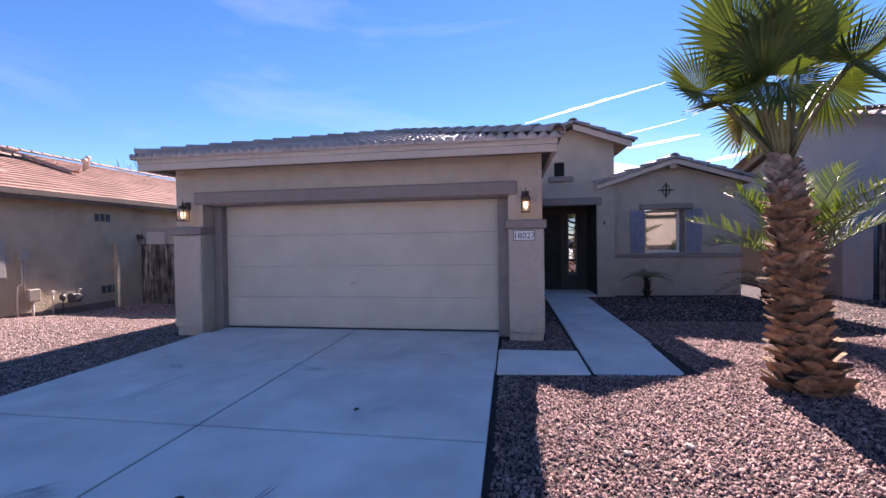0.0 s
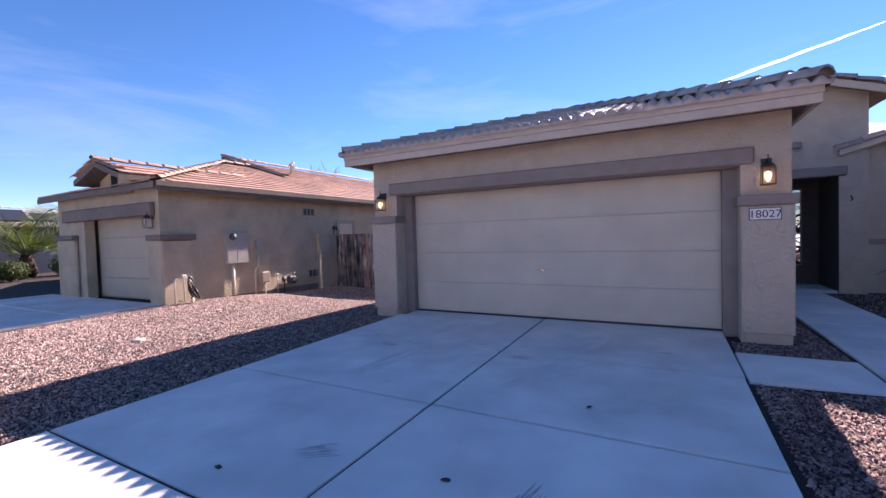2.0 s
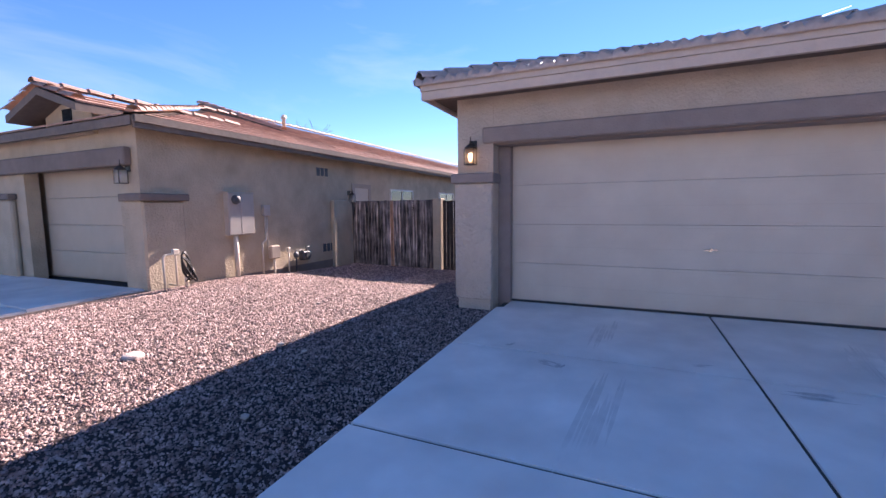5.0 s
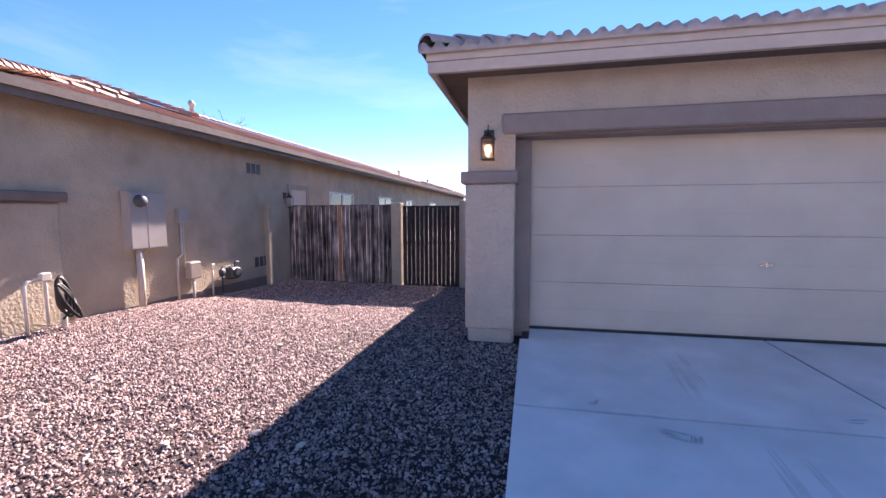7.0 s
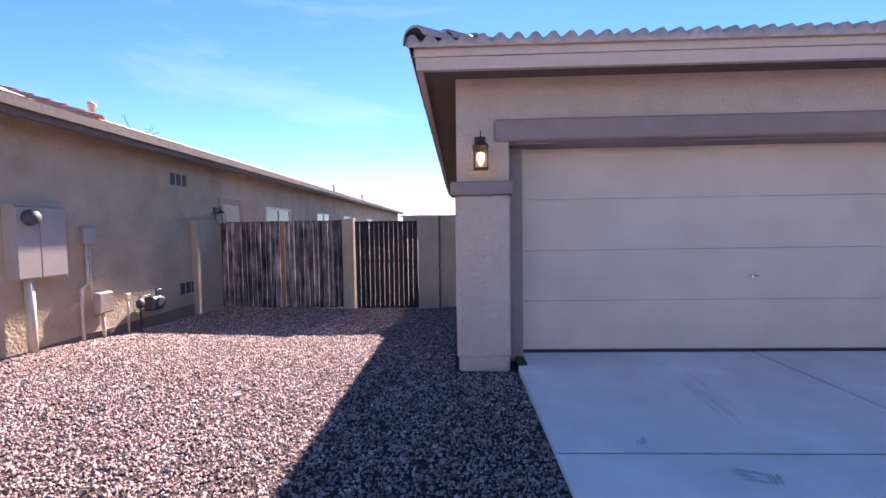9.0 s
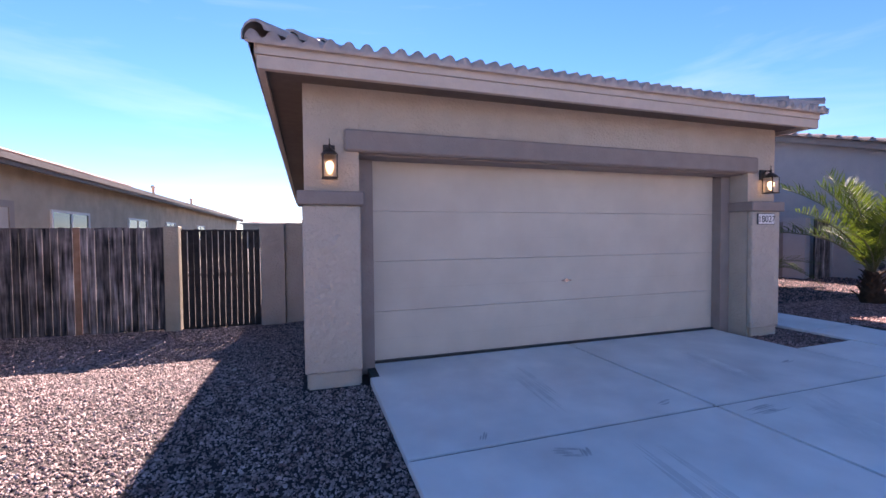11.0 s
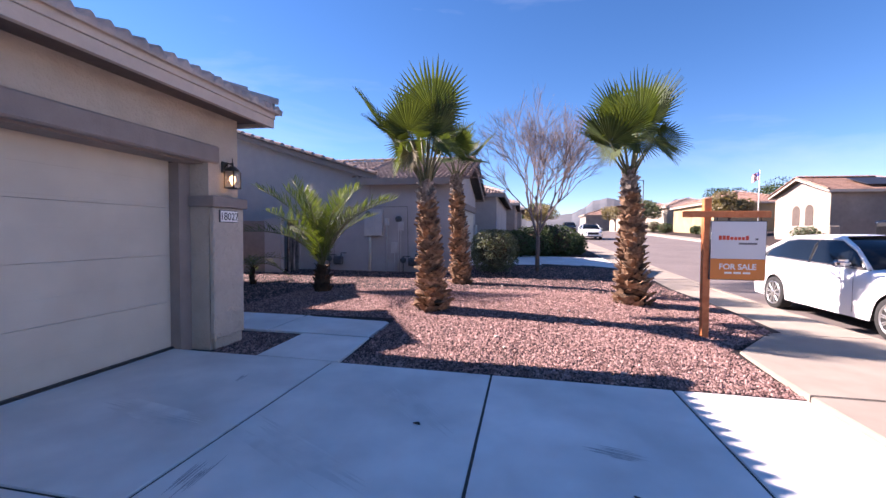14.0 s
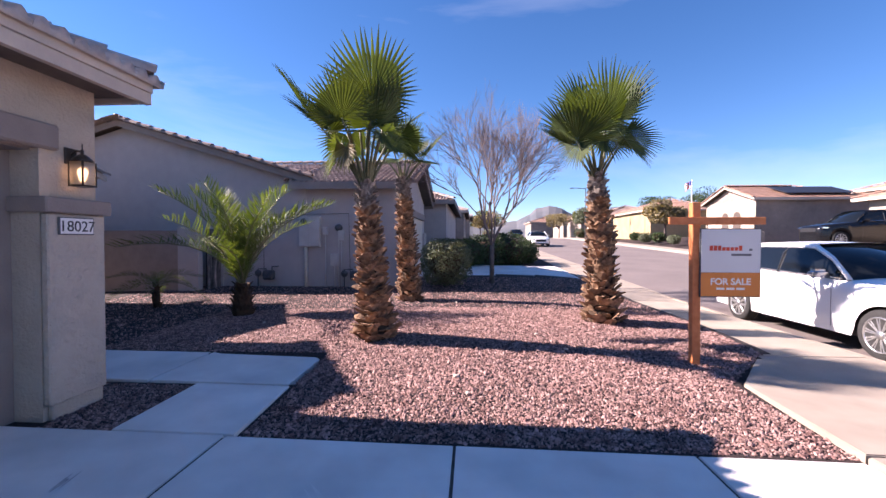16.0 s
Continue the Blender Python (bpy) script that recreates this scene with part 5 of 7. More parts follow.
for k in range(2):
    sp = thing("solar_panel_array", "dark blue solar panel row on the tile roof", "solar panel", "solar panels", at=(-26.7, 1.15 + k * 2.25, 2.86))
    for j in range(2):
        bm = bmesh.new()
        box(bm, -1.5 + k * 0.4, 0, j * 1.05, 1.03 + j * 1.05, 0.0, 0.04, 0.005, m=pose(-0.2, 0, 0.05, 0, 26, 0))
        part("panel", bm, SOLAR, sp)

# right yard wall, gate, houses
# Trim brown puts this wall's shaded look into its colour, unlike the post
boxes("yard_wall", [(12.68, 12.84, 4.462, 14, -0.2, 1.70)], TRIM, yard, bev=0.006)
boxes("gate_post", [(12.62, 12.82, 3.88, 4.46, -0.2, 1.80)], STUCCO_R, yard, bev=0.01)
gate("wooden_gate", "dark weathered wooden side gate between block pillar and grey wall", 12.83, 13.42, 3.74, 0.0, 1.76, 6, WOODGREY, "side yard gates")
boxes("gate_post", [(13.43, 13.495, 3.7, 3.9, -0.2, 1.8)], STUCCO_R, yard)
RX = 13.5
right = hip_house("stucco_house", "grey stucco neighbouring house with a brown barrel-tile roof", RX, 27, 1.26, 12.1, 0.1, 3.1, STUCCO_R, TRIM, TILE_R, TRIM, 0.30, 0.3, ST, gable="w")
rg = hip_house("stucco_garage", "grey stucco garage wing with a meter cabinet on its side", RX + 0.004, 20.2, -1.35, 1.25, 0.1, 2.98, STUCCO_R, TRIM, TILE_R, TRIM, 0.31, 0.35, ST, gable="sn", ridge="y")
rgo = rg.matrix_basis.translation
RGR = (RX + 20.204) / 2
slope("roof_deck", [(RX - 0.3 - rgo.x + 0.5, 1.62 - rgo.y, 3.06), (RX - 0.3 - rgo.x + 0.6, 1.62 - rgo.y, 3.08), (RGR - rgo.x, 4.9 - rgo.y, 4.07), (RGR - rgo.x, 1.62 - rgo.y, 4.07)], SOFFIT, 0.05, rg)
tile_plane(rg, (RX - 0.346 - rgo.x, 5.2 - rgo.y, 2.93), (0, -1, 0), (1, 0, 0.31), lambda a, b: a < 3.6 and b * 0.296 + 0.05 > (4.1 - a) * 0.30 and b < 3.85, 12, 11, 0.30, ST, TILE_R)
ridge_caps(rg, (RGR - rgo.x, 1.6 - rgo.y, 4.15), (RGR - rgo.x, 5.0 - rgo.y, 4.15), TILE_R, pieces=False)
on(rg, "lintel", [(14.2, 19.6, -1.47, -1.352, 2.25, 2.5)], TRIM, bev=0.02)
on(rg, "pilaster", [(13.44, 14.1, -1.45, -1.352, 0.0, 1.75)], STUCCO_R, bev=0.02)
on(rg, "pilaster", [(19.6, 20.24, -1.45, -1.352, 0.0, 1.75)], STUCCO_R, bev=0.02)
on(rg, "garage_door", [(14.5, 19.4, -1.37, -1.352, 0.2, 2.24)], DOOR_PAINT, bev=0.004)
lantern((13.75, -1.352, 2.1), 0, False)
meter_cabinet(RX, 0.82, 1.42, 1.26, 2.10, -1, UTILITY_R, "grey electric meter cabinet with conduit on the grey wall", 0.12)
for nm, ya, za, w_, h_ in (("junction_box", 0.68, 1.60, 0.13, 0.22), ("junction_box", 0.22, 1.44, 0.17, 0.28), ("cable_box", 0.42, 0.72, 0.22, 0.34)):
    b_ = thing(nm, "small grey utility box on a conduit against the grey wall", "junction box", "utility boxes", at=(RX, ya, 0.12))
    bm = bmesh.new()
    box(bm, -0.10, 0, -w_ / 2, w_ / 2, za - 0.12, za - 0.12 + h_, 0.008)
    part("box", bm, UTILITY_R, b_)
    bm = bmesh.new()
    tube(bm, [(-0.05, 0, za - 0.12), (-0.05, 0, 0)], 0.014, n=6)
    part("conduit", bm, UTILITY_R, b_)
gas_meter(RX, 2.45, 0.15, -1)
gas_meter(RX, -0.05, 0.15, -1)
rm = thing("round_meter", "round grey glass meter with conduit on the grey wall", "electric meter", "utility boxes", at=(RX, 0.3, 0.12))
bm = bmesh.new()
lathe(bm, [(0.10, 0.0), (0.10, 0.07), (0.08, 0.075), (0.078, 0.14), (0.06, 0.155), (0.001, 0.16)], 18, pose(0, 0, 1.68, 0, -90, 0))
part("meter", bm, METERGREY, rm)
bm = bmesh.new()
tube(bm, [(-0.04, 0, 1.6), (-0.04, 0, -0.1)], 0.015, n=6)
part("conduit", bm, UTILITY_R, rm)
wc = thing("wall_cable", "thin dark cable clipped along the grey wall above the meters", "cable", at=(RX, 0, 0))
bm = bmesh.new()
tube(bm, [(-0.012, 2.5, 0.5), (-0.012, 2.5, 2.16), (-0.012, 0.02, 2.2), (-0.012, -0.02, 0.4)], 0.009, n=5)
part("cable", bm, METERGREY, wc)

# ---- houses further off ----
hip_house("grey_house", "dark grey stucco house with tile roof beyond hedges", 21.5, 33, -2.25, 11, 0.3, 3.25, STUCCO_R, TRIM, TILE_R, TRIM, 0.36, 0.4, ST)
hip_house("taupe_house", "taupe stucco house with a tile roof further up the street", 36, 48, -2.8, 9, 0.9, 3.8, STUCCO_FAR, TRIM, TILE_R, FASCIA, 0.31, 0.4, FT)
hip_house("taupe_house", "taupe stucco house with a tile roof further up the street", 52, 64, -3.2, 8, 1.4, 4.3, STUCCO_FAR, TRIM, TILE_R, FASCIA, 0.31, 0.4, FT)
arch = hip_house("arch_window_house", "pale stucco house with three arched windows and red tile roof", 34.6, 41.1, -32.6, -24.6, 1.6, 4.6, STUCCO_FAR, TRIM, TILE_RED, FASCIA, 0.33, 0.4, FT, gable="n")
on(arch, "front_facing", [(34.58, 41.12, -24.6, -24.56, 1.3, 4.6)], STUCCO_CREAM)
on(arch, "window_sill", [(36.2, 38.85, -24.559, -24.50, 2.06, 2.16)], STUCCO_CREAM)
o = arch.matrix_basis.translation
for k, xx in enumerate((36.75, 38.3)):
    bm = bmesh.new()
    n = 10
    outline = [(xx - 0.45 - o.x, 2.2 - o.z), (xx + 0.45 - o.x, 2.2 - o.z)] + [(xx + 0.45 * math.cos(math.pi * i / n) - o.x, 3.3 + 0.45 * math.sin(math.pi * i / n) - o.z) for i in range(n + 1)]
    prism(bm, outline, "y", -24.555 - o.y, -24.53 - o.y)
    part("arched_window", bm, RECESS, arch, "arched window with a closed brown blind")
sp = thing("solar_panel_array", "dark solar panel on the terracotta tile roof", "solar panel", "solar panels", at=(34.3, -29.2, 4.75))
bm = bmesh.new()
box(bm, 0.4, 2.6, -2.4, 2.4, 0.0, 0.05, 0.005, m=pose(0, 0, 0.12, 0, -18.3, 0))
part("panel", bm, SOLAR, sp)
tan = hip_house("tan_house", "tan stucco house with a yellow garage door and red tile roof", 53, 66, -33, -24.6, 2.1, 5.1, STUCCO_YELLOW, TRIM, TILE_RED, FASCIA, 0.33, 0.4, FT)
on(tan, "garage_door", [(54.5, 59.5, -24.6, -24.55, 2.1, 4.4)], STUCCO_YELLOW, bev=0.01)
cream = hip_house("cream_house", "cream stucco house with a garage behind the black pickup", 17, 30.2, -39.6, -28.6, 1.0, 4.1, STUCCO_CREAM, TRIM, TILE_RED, FASCIA, 0.33, 0.6, FT)
on(cream, "garage_door", [(24.0, 29.0, -28.6, -28.55, 1.0, 3.2)], DOOR_PAINT, bev=0.01)
# The pair at x -8 and -26 is unseen, added for window reflections
for x0, y1, zg, wall_, roof_ in ((44, -36, 2.2, STUCCO_YELLOW, TILE_RED), (31, -39, 3.0, STUCCO_CREAM, TILE_RED), (70, -25, 2.6, STUCCO_CREAM, TILE_R), (86, -25, 2.9, STUCCO_FAR, TILE_RED), (102, -25, 3.2, STUCCO_CREAM, TILE_R), (-8, -25, 0.4, STUCCO_CREAM, TILE_RED), (-26, -25, 0.3, STUCCO_FAR, TILE_R), (120, -20, 3.5, STUCCO_FAR, TILE_RED)):
    hip_house("stucco_house", "distant stucco house with a tile roof across the street", x0, x0 + 12, y1 - 9, y1, zg, zg + 3.0, wall_, TRIM, roof_, FASCIA, 0.33, 0.4, FT)
hip_house("two_storey_house", "distant two-storey tan house seen over the side gates", -25, -13, 62, 74, -0.2, 5.0, STUCCO_L, TRIM, TILE_RED, FASCIA, 0.3, 0.5, FT)
hip_house("grey_house", "pale distant building with a low roof behind the side gate", -9, 1, 60, 72, -0.2, 3.4, STUCCO_CREAM, TRIM, TILE_R, FASCIA, 0.14, 0.4, FT)

rnd = random.Random(5)
bm = bmesh.new()
N_ = 120
lo, hi = [], []
for i in range(N_):
    bearing = math.radians(40) - math.radians(100) * i / (N_ - 1)
    d = 1800
    q = math.degrees(bearing)
    e = 0.060 * math.exp(-((q + 10.5) / 4.2) ** 2) + 0.054 * math.exp(-((q + 18.8) / 3) ** 2) + 0.022 * math.exp(-(q / 7) ** 2) + 0.045 * math.exp(-((q + 30) / 6) ** 2)
    e += 0.010 * noise.noise((q * 0.35, 2.0, 0)) + 0.005 * noise.noise((q * 1.1, 5.0, 0)) + 0.018
    lo.append(bm.verts.new((d * math.cos(bearing) * 0.8, d * math.sin(bearing) * 0.8, -10)))
    hi.append((bm.verts.new((d * 0.9 * math.cos(bearing), d * 0.9 * math.sin(bearing), d * max(e, 0.004) * 0.5)), bm.verts.new((d * math.cos(bearing), d * math.sin(bearing), d * max(e, 0.006)))))
for i in range(N_ - 1):
    bm.faces.new((lo[i], lo[i + 1], hi[i + 1][0], hi[i][0]))
    bm.faces.new((hi[i][0], hi[i + 1][0], hi[i + 1][1], hi[i][1]))
part("backdrop", bm, MOUNTAIN, None, "hazy blue desert mountains", kind="structure")

# right neighbour's driveway
rd = thing("neighbour_driveway", "shaded concrete driveway of the grey house", "", kind="structure")
for i in range(2):
    for j in range(4):
        xa, ya = 15.9 + i * 2.3, -1.5 - j * 1.4
        flat_piece("slab", [(xa, ya), (xa, ya - 1.388), (xa + 2.288, ya - 1.388), (xa + 2.288, ya)], 0.10 - 0.02 * j, 0.12, CONCRETE, rd)

# ---- fan palms ----
def fan_mesh(name, seed, R=0.80, n=36, spread=112, mat=None):
    r = random.Random(seed)
    vs, fs = [], []
    da = 2 * spread / n
    for k in range(n):
        a = -spread + da * (k + 0.5)
        L = R * (1.0 - 0.28 * (abs(a) / spread) ** 1.5) * r.uniform(0.93, 1.05)
        drop = r.uniform(0.05, 0.22)
        tw = r.uniform(-2, 2)
        base = len(vs)
        for f in (0.03, 0.35, 0.6, 0.82, 1.0):
            rad = L * f
            half = rad * math.tan(math.radians(da / 2)) if f <= 0.6 else L * 0.6 * math.tan(math.radians(da / 2)) * (1 - (f - 0.6) / 0.42)
            aa = math.radians(a + (tw * (f - 0.6) * 3 if f > 0.6 else 0))
            cup = 0.22 * rad * (abs(a) / spread) + 0.10 * rad * rad
            z = cup - (drop * (f - 0.6) ** 2 * 2.2 * R if f > 0.6 else 0)
            c, s = math.cos(aa), math.sin(aa)
            for side_, lift in ((-1, 0), (0, 0.30 * half + 0.002), (1, 0)):
                vs.append((s * rad + c * half * side_, c * rad - s * half * side_, z + lift))
        for q in range(4):
            b = base + q * 3
            fs += [(b, b + 1, b + 4, b + 3), (b + 1, b + 2, b + 5, b + 4)]
    me = bpy.data.meshes.new(name)
    me.from_pydata(vs, [], fs)
    me.materials.append(mat)
    return me


FANS = [fan_mesh("frond", s, mat=FAN) for s in (1, 2, 3)]
DRYFAN = fan_mesh("frond", 9, 0.6, 30, 120, DRYLEAF)


def boot_mesh():
    """A broken palm leaf base: a curved, split, thick wedge."""
    bm = bmesh.new()
    rows = ((0.0, 0.085, 0.0, 0.02), (0.09, 0.075, 0.035, 0.022), (0.17, 0.05, 0.085, 0.016), (0.215, 0.03, 0.125, 0.008))
    rings = []
    for z, w, outw, th in rows:
        rings.append([bm.verts.new(p) for p in ((-w, -outw + 0.012, z), (0, -outw - th, z - 0.006), (w, -outw + 0.012, z), (0, -outw + th, z + 0.006))])
    for a, b in zip(rings, rings[1:]):
        for k in range(4):
            bm.faces.new((a[k], a[(k + 1) % 4], b[(k + 1) % 4], b[k]))
    bm.faces.new(rings[-1])
    return bm


BOOTM = done(boot_mesh(), "leaf_base", BOOT)
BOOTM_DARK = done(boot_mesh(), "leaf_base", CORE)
BOOTM_GREY = done(boot_mesh(), "leaf_base", BOOT_GREY)


def petiole(parent, pts, r0=0.016, r1=0.008):
    bm = bmesh.new()
    tube(bm, pts, r0, r1, n=6)
    return part("petiole", bm, PETIOLE, parent)


def fan_palm(name_label, at, height, r_base, r_top, fronds, seed, n_boot=230, lean=(0, 0)):
    r = random.Random(seed)
    t = thing("fan_palm", name_label, "palm tree", "fan palms in the gravel yard", at=at)
    t.matrix_basis = pose(*at, lean[0], lean[1], 0)

    def rad(f):
        return r_top + (r_base - r_top) * (1 - f) ** 0.85 + 0.03 * max(0, 1 - f * 5)
    bm = bmesh.new()
    lathe(bm, [(rad(f) * 0.92, -0.1 + f * (height + 0.1)) for f in np.linspace(0, 1, 12)], 14)
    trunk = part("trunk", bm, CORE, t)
    for k in range(n_boot):
        f = (k / n_boot) ** 0.92
        z = f * (height - 0.12)
        ang = k * 137.508
        rr = rad(f) * 0.93
        s = 0.78 + 0.5 * (rad(f) / r_base) + r.uniform(-0.1, 0.12)
        old = f > 0.84 + r.uniform(-0.03, 0.03)
        ob = new("leaf_base", BOOTM_GREY if old else BOOTM)
        ob.parent = trunk
        a = math.radians(ang)
        if old:
            s *= 1.02
        m = pose(rr * math.sin(a), -rr * math.cos(a), z - 0.03, r.uniform(2, 24) if old else r.uniform(4, 38), r.uniform(-34, 34), ang) @ Matrix.Diagonal((s * r.uniform(0.8, 1.1), s * 0.55, s * r.uniform(0.4, 0.68), 1))
        ob.matrix_basis = m
    for k, (az, el, L, fan_tilt, size, dry) in enumerate(fronds):
        a, e = math.radians(az), math.radians(el)
        d = Vector((math.cos(a) * math.cos(e), math.sin(a) * math.cos(e), math.sin(e)))
        side_ = Vector((-math.sin(a), math.cos(a), 0))
        p0 = Vector((0, 0, height - 0.25 + r.uniform(0, 0.15))) + Vector((math.cos(a), math.sin(a), 0)) * r_top * 0.6
        pts = []
        for q in range(5):
            f = q / 4
            pts.append(p0 + d * (L * f) + Vector((0, 0, 0.10 * L * f - 0.22 * L * f * f)))
        hub = pts[-1]
        fr = new("frond", DRYFAN if dry == 1 else FANS[r.randrange(3)])
        fr.parent = t
        y = (pts[-1] - pts[-2]).normalized()
        turn = math.radians(fan_tilt)
        y2 = (y * math.cos(turn) + Vector((0, 0, 1)) * math.sin(turn)).normalized()
        x = side_ * -1
        x = (x - y2 * x.dot(y2)).normalized()
        z = x.cross(y2)
        m = Matrix((x, y2, z)).transposed().to_4x4()
        m.translation = hub
        fr.matrix_basis = m @ pose(0, 0, 0, 0, r.uniform(-12, 12), 0) @ Matrix.Diagonal((size * (0.36 if dry == 2 else 1), size, size, 1))
        inv = fr.matrix_basis.inverted()
        petiole(fr, [inv @ p for p in pts], 0.026 / size, 0.011 / size)
    return t


def crown(seed, n, el0, el1, L, size):
    r = random.Random(seed)
    out = []
    for k in range(n):
        f = k / (n - 1)
        out.append((k * 137.5 + r.uniform(-15, 15), el0 + (el1 - el0) * f + r.uniform(-5, 5), L * r.uniform(0.8, 1.1), r.uniform(-5, 25), size * r.uniform(0.85, 1.1), False))
    return out


# (azimuth, elevation, stalk, tilt, size, look: 0 open, 1 dry, 2 folded)
P1 = [(214, 71, 1.36, 6, 1.02, 0), (140, 80, 1.15, 8, 1.0, 0), (84, 60, 1.4, 10, 1.15, 2), (172, 58, 1.1, 6, 0.75, 0), (18, 66, 1.35, 5, 1.1, 2), (350, 80, 1.2, 8, 1.05, 0),
      (228, 72, 1.0, -15, 0.8, 0), (120, 66, 0.95, -25, 0.9, 0), (320, 60, 1.0, -20, 0.8, 0), (30, 52, 1.3, -95, 0.75, 0), (300, 58, 1.0, -60, 0.7, 0), (265, 74, 1.15, 0, 0.95, 0),
      (190, 74, 0.8, -45, 0.75, 0), (90, 72, 0.85, -60, 0.7, 0), (245, 70, 0.85, -55, 0.7, 0), (145, 70, 0.75, -75, 0.65, 1)]
fan_palm("tall fan palm with rough orange-brown trunk and upright green fronds", (7.80, -2.08, gz(7.82, -2.06)), 2.28, 0.195, 0.062, P1, 3, 300, (-3.2, -3.5))
P2 = [(215, 72, 0.85, 5, 0.85, 0), (275, 55, 0.85, 0, 0.9, 2), (150, 74, 0.9, 5, 0.85, 0), (40, 70, 0.85, 0, 0.85, 0), (90, 60, 0.8, -10, 0.75, 0), (250, 50, 0.6, -40, 0.65, 0), (320, 62, 0.8, -10, 0.75, 0), (180, 55, 0.6, -45, 0.65, 0)]
fan_palm("slender fan palm with a rough brown trunk behind the taller palm", (11.0, -2.1, gz(11.0, -2.04)), 2.8, 0.185, 0.075, P2, 4, 270, (-3.6, 0))
P3 = [(205, 78, 1.08, 6, 1.2, 0), (292, 74, 1.2, 2, 1.22, 0), (125, 60, 0.85, -8, 1.1, 0), (20, 80, 1.15, 5, 1.15, 0), (280, 58, 0.85, -50, 0.85, 0), (240, 60, 0.8, -60, 0.75, 0),
      (150, 66, 0.9, -20, 0.85, 0), (190, 72, 0.75, -60, 0.7, 0), (115, 70, 0.75, -70, 0.65, 0), (325, 64, 0.95, -20, 0.85, 0), (75, 62, 0.85, -20, 0.8, 0)]
fan_palm("stout fan palm with a flared scaly trunk near the pavement", (8.98, -5.62, gz(8.95, -5.65)), 2.55, 0.235, 0.068, P3, 6, 300, (-2.6, 0))


# ---- feather palms ----
def feather_mesh(name, seed, L=1.5, n=38, leaf=0.24, arch=0.36, mat=None):
    r = random.Random(seed)
    vs, fs = [], []

    def at(f):
        return Vector((0, L * f * (1 - 0.12 * f), L * (0.25 * f - arch * f * f)))
    for k in range(n):
        f = 0.12 + 0.88 * k / (n - 1)
        p = at(f)
        t_ = (at(min(f + 0.02, 1)) - at(f - 0.02)).normalized()
        ll = leaf * (0.5 + 0.9 * math.sin(math.pi * min(1, f * 0.85 + 0.1))) * r.uniform(0.85, 1.1)
        for s in (-1, 1):
            d = (Vector((s, 0, 0)) * math.cos(math.radians(30 + 28 * f)) + t_ * math.sin(math.radians(30 + 28 * f)) + Vector((0, 0, r.uniform(0.15, 0.75)))).normalized()
            w = t_.cross(d).normalized().cross(d) * 0.0075
            q = p + d * ll * 0.5
            e = p + d * ll + Vector((0, 0, -0.12 * ll))
            b = len(vs)
            vs += [p - w * 0.6, p + w * 0.6, q + w, q - w, e]
            fs += [(b, b + 1, b + 2, b + 3), (b + 3, b + 2, b + 4)]
    me = bpy.data.meshes.new(name)
    me.from_pydata([tuple(v) for v in vs], [], fs)
    me.materials.append(mat)
    return me, [at(f) for f in np.linspace(0, 1, 8)]


def feather_palm(label, at, trunk_h, r0, fronds, scale, seed, boots=60):
    r = random.Random(seed)
    t = thing("feather_palm", label, "palm tree", "young feather palms", at=at)
    bm = bmesh.new()
    lathe(bm, [(r0 * w, -0.05 + (trunk_h + 0.05) * f) for f, w in ((0, 0.8), (0.2, 1.0), (0.6, 0.8), (0.9, 0.5), (1, 0.4))], 12)
    trunk = part("trunk", bm, CORE, t)
    for k in range(boots):
        f = k / boots
        a = k * 137.5
        rr = r0 * (0.95 - 0.5 * f)
        ob = new("leaf_base", BOOTM_DARK)
        ob.parent = trunk
        ob.matrix_basis = pose(rr * math.sin(math.radians(a)), -rr * math.cos(math.radians(a)), f * trunk_h * 0.9, r.uniform(-10, 20), r.uniform(-10, 10), a) @ Matrix.Scale(r.uniform(0.45, 0.75), 4)
    for az, el, arch, s in fronds:
        me, spine = feather_mesh("frond", r.randrange(1000), arch=arch, mat=DATE)
        fr = new("frond", me)
        fr.parent = t
        fr.matrix_basis = pose(0, 0, trunk_h * 0.85, 0, 0, az - 90) @ pose(0, 0, 0, el - 14, 0, 0) @ pose(0, 0, 0, 0, r.uniform(-30, 30), 0) @ Matrix.Scale(s * scale, 4)
        bm = bmesh.new()
        tube(bm, spine, 0.016, 0.004, n=6)
        part("rachis", bm, PETIOLE, fr)
    return t


feather_palm("young date palm with bright arching feather fronds and shaggy base", (9.5, 0.88, gz(9.5, 0.88)), 0.6, 0.19,
             [(90, 64, 0.8, 1.2), (105, 82, 0.5, 1.25), (60, 84, 0.4, 1.2), (180, 84, 0.35, 1.05), (265, 76, 0.5, 1.2), (285, 80, 0.6, 1.2), (240, 84, 0.35, 1.1), (10, 78, 0.5, 1.05), (150, 76, 0.6, 1.0),
              (320, 76, 0.55, 1.0), (200, 72, 0.65, 0.8), (100, 88, 0.3, 1.2), (280, 86, 0.35, 1.15), (45, 80, 0.55, 1.0), (225, 82, 0.45, 1.0), (135, 86, 0.35, 1.1), (80, 74, 0.7, 0.8), (300, 84, 0.4, 0.9)], 1.32, 11)
feather_palm("small dark feather palm against the shaded stucco wall", (8.64, 5.25, gz(8.64, 5.25)), 0.55, 0.07, [(k * 51 + 10, 40 + (k % 3) * 12, 0.8, 1.0) for k in range(8)], 0.42, 12, 20)
feather_palm("small shaded feather palm with a dark trunk near the block wall", (10.4, 3.3, gz(10.4, 3.3)), 0.55, 0.07, [(k * 47 + 20, 30 + (k % 3) * 14, 0.9, 1.0) for k in range(9)], 0.62, 13, 10)
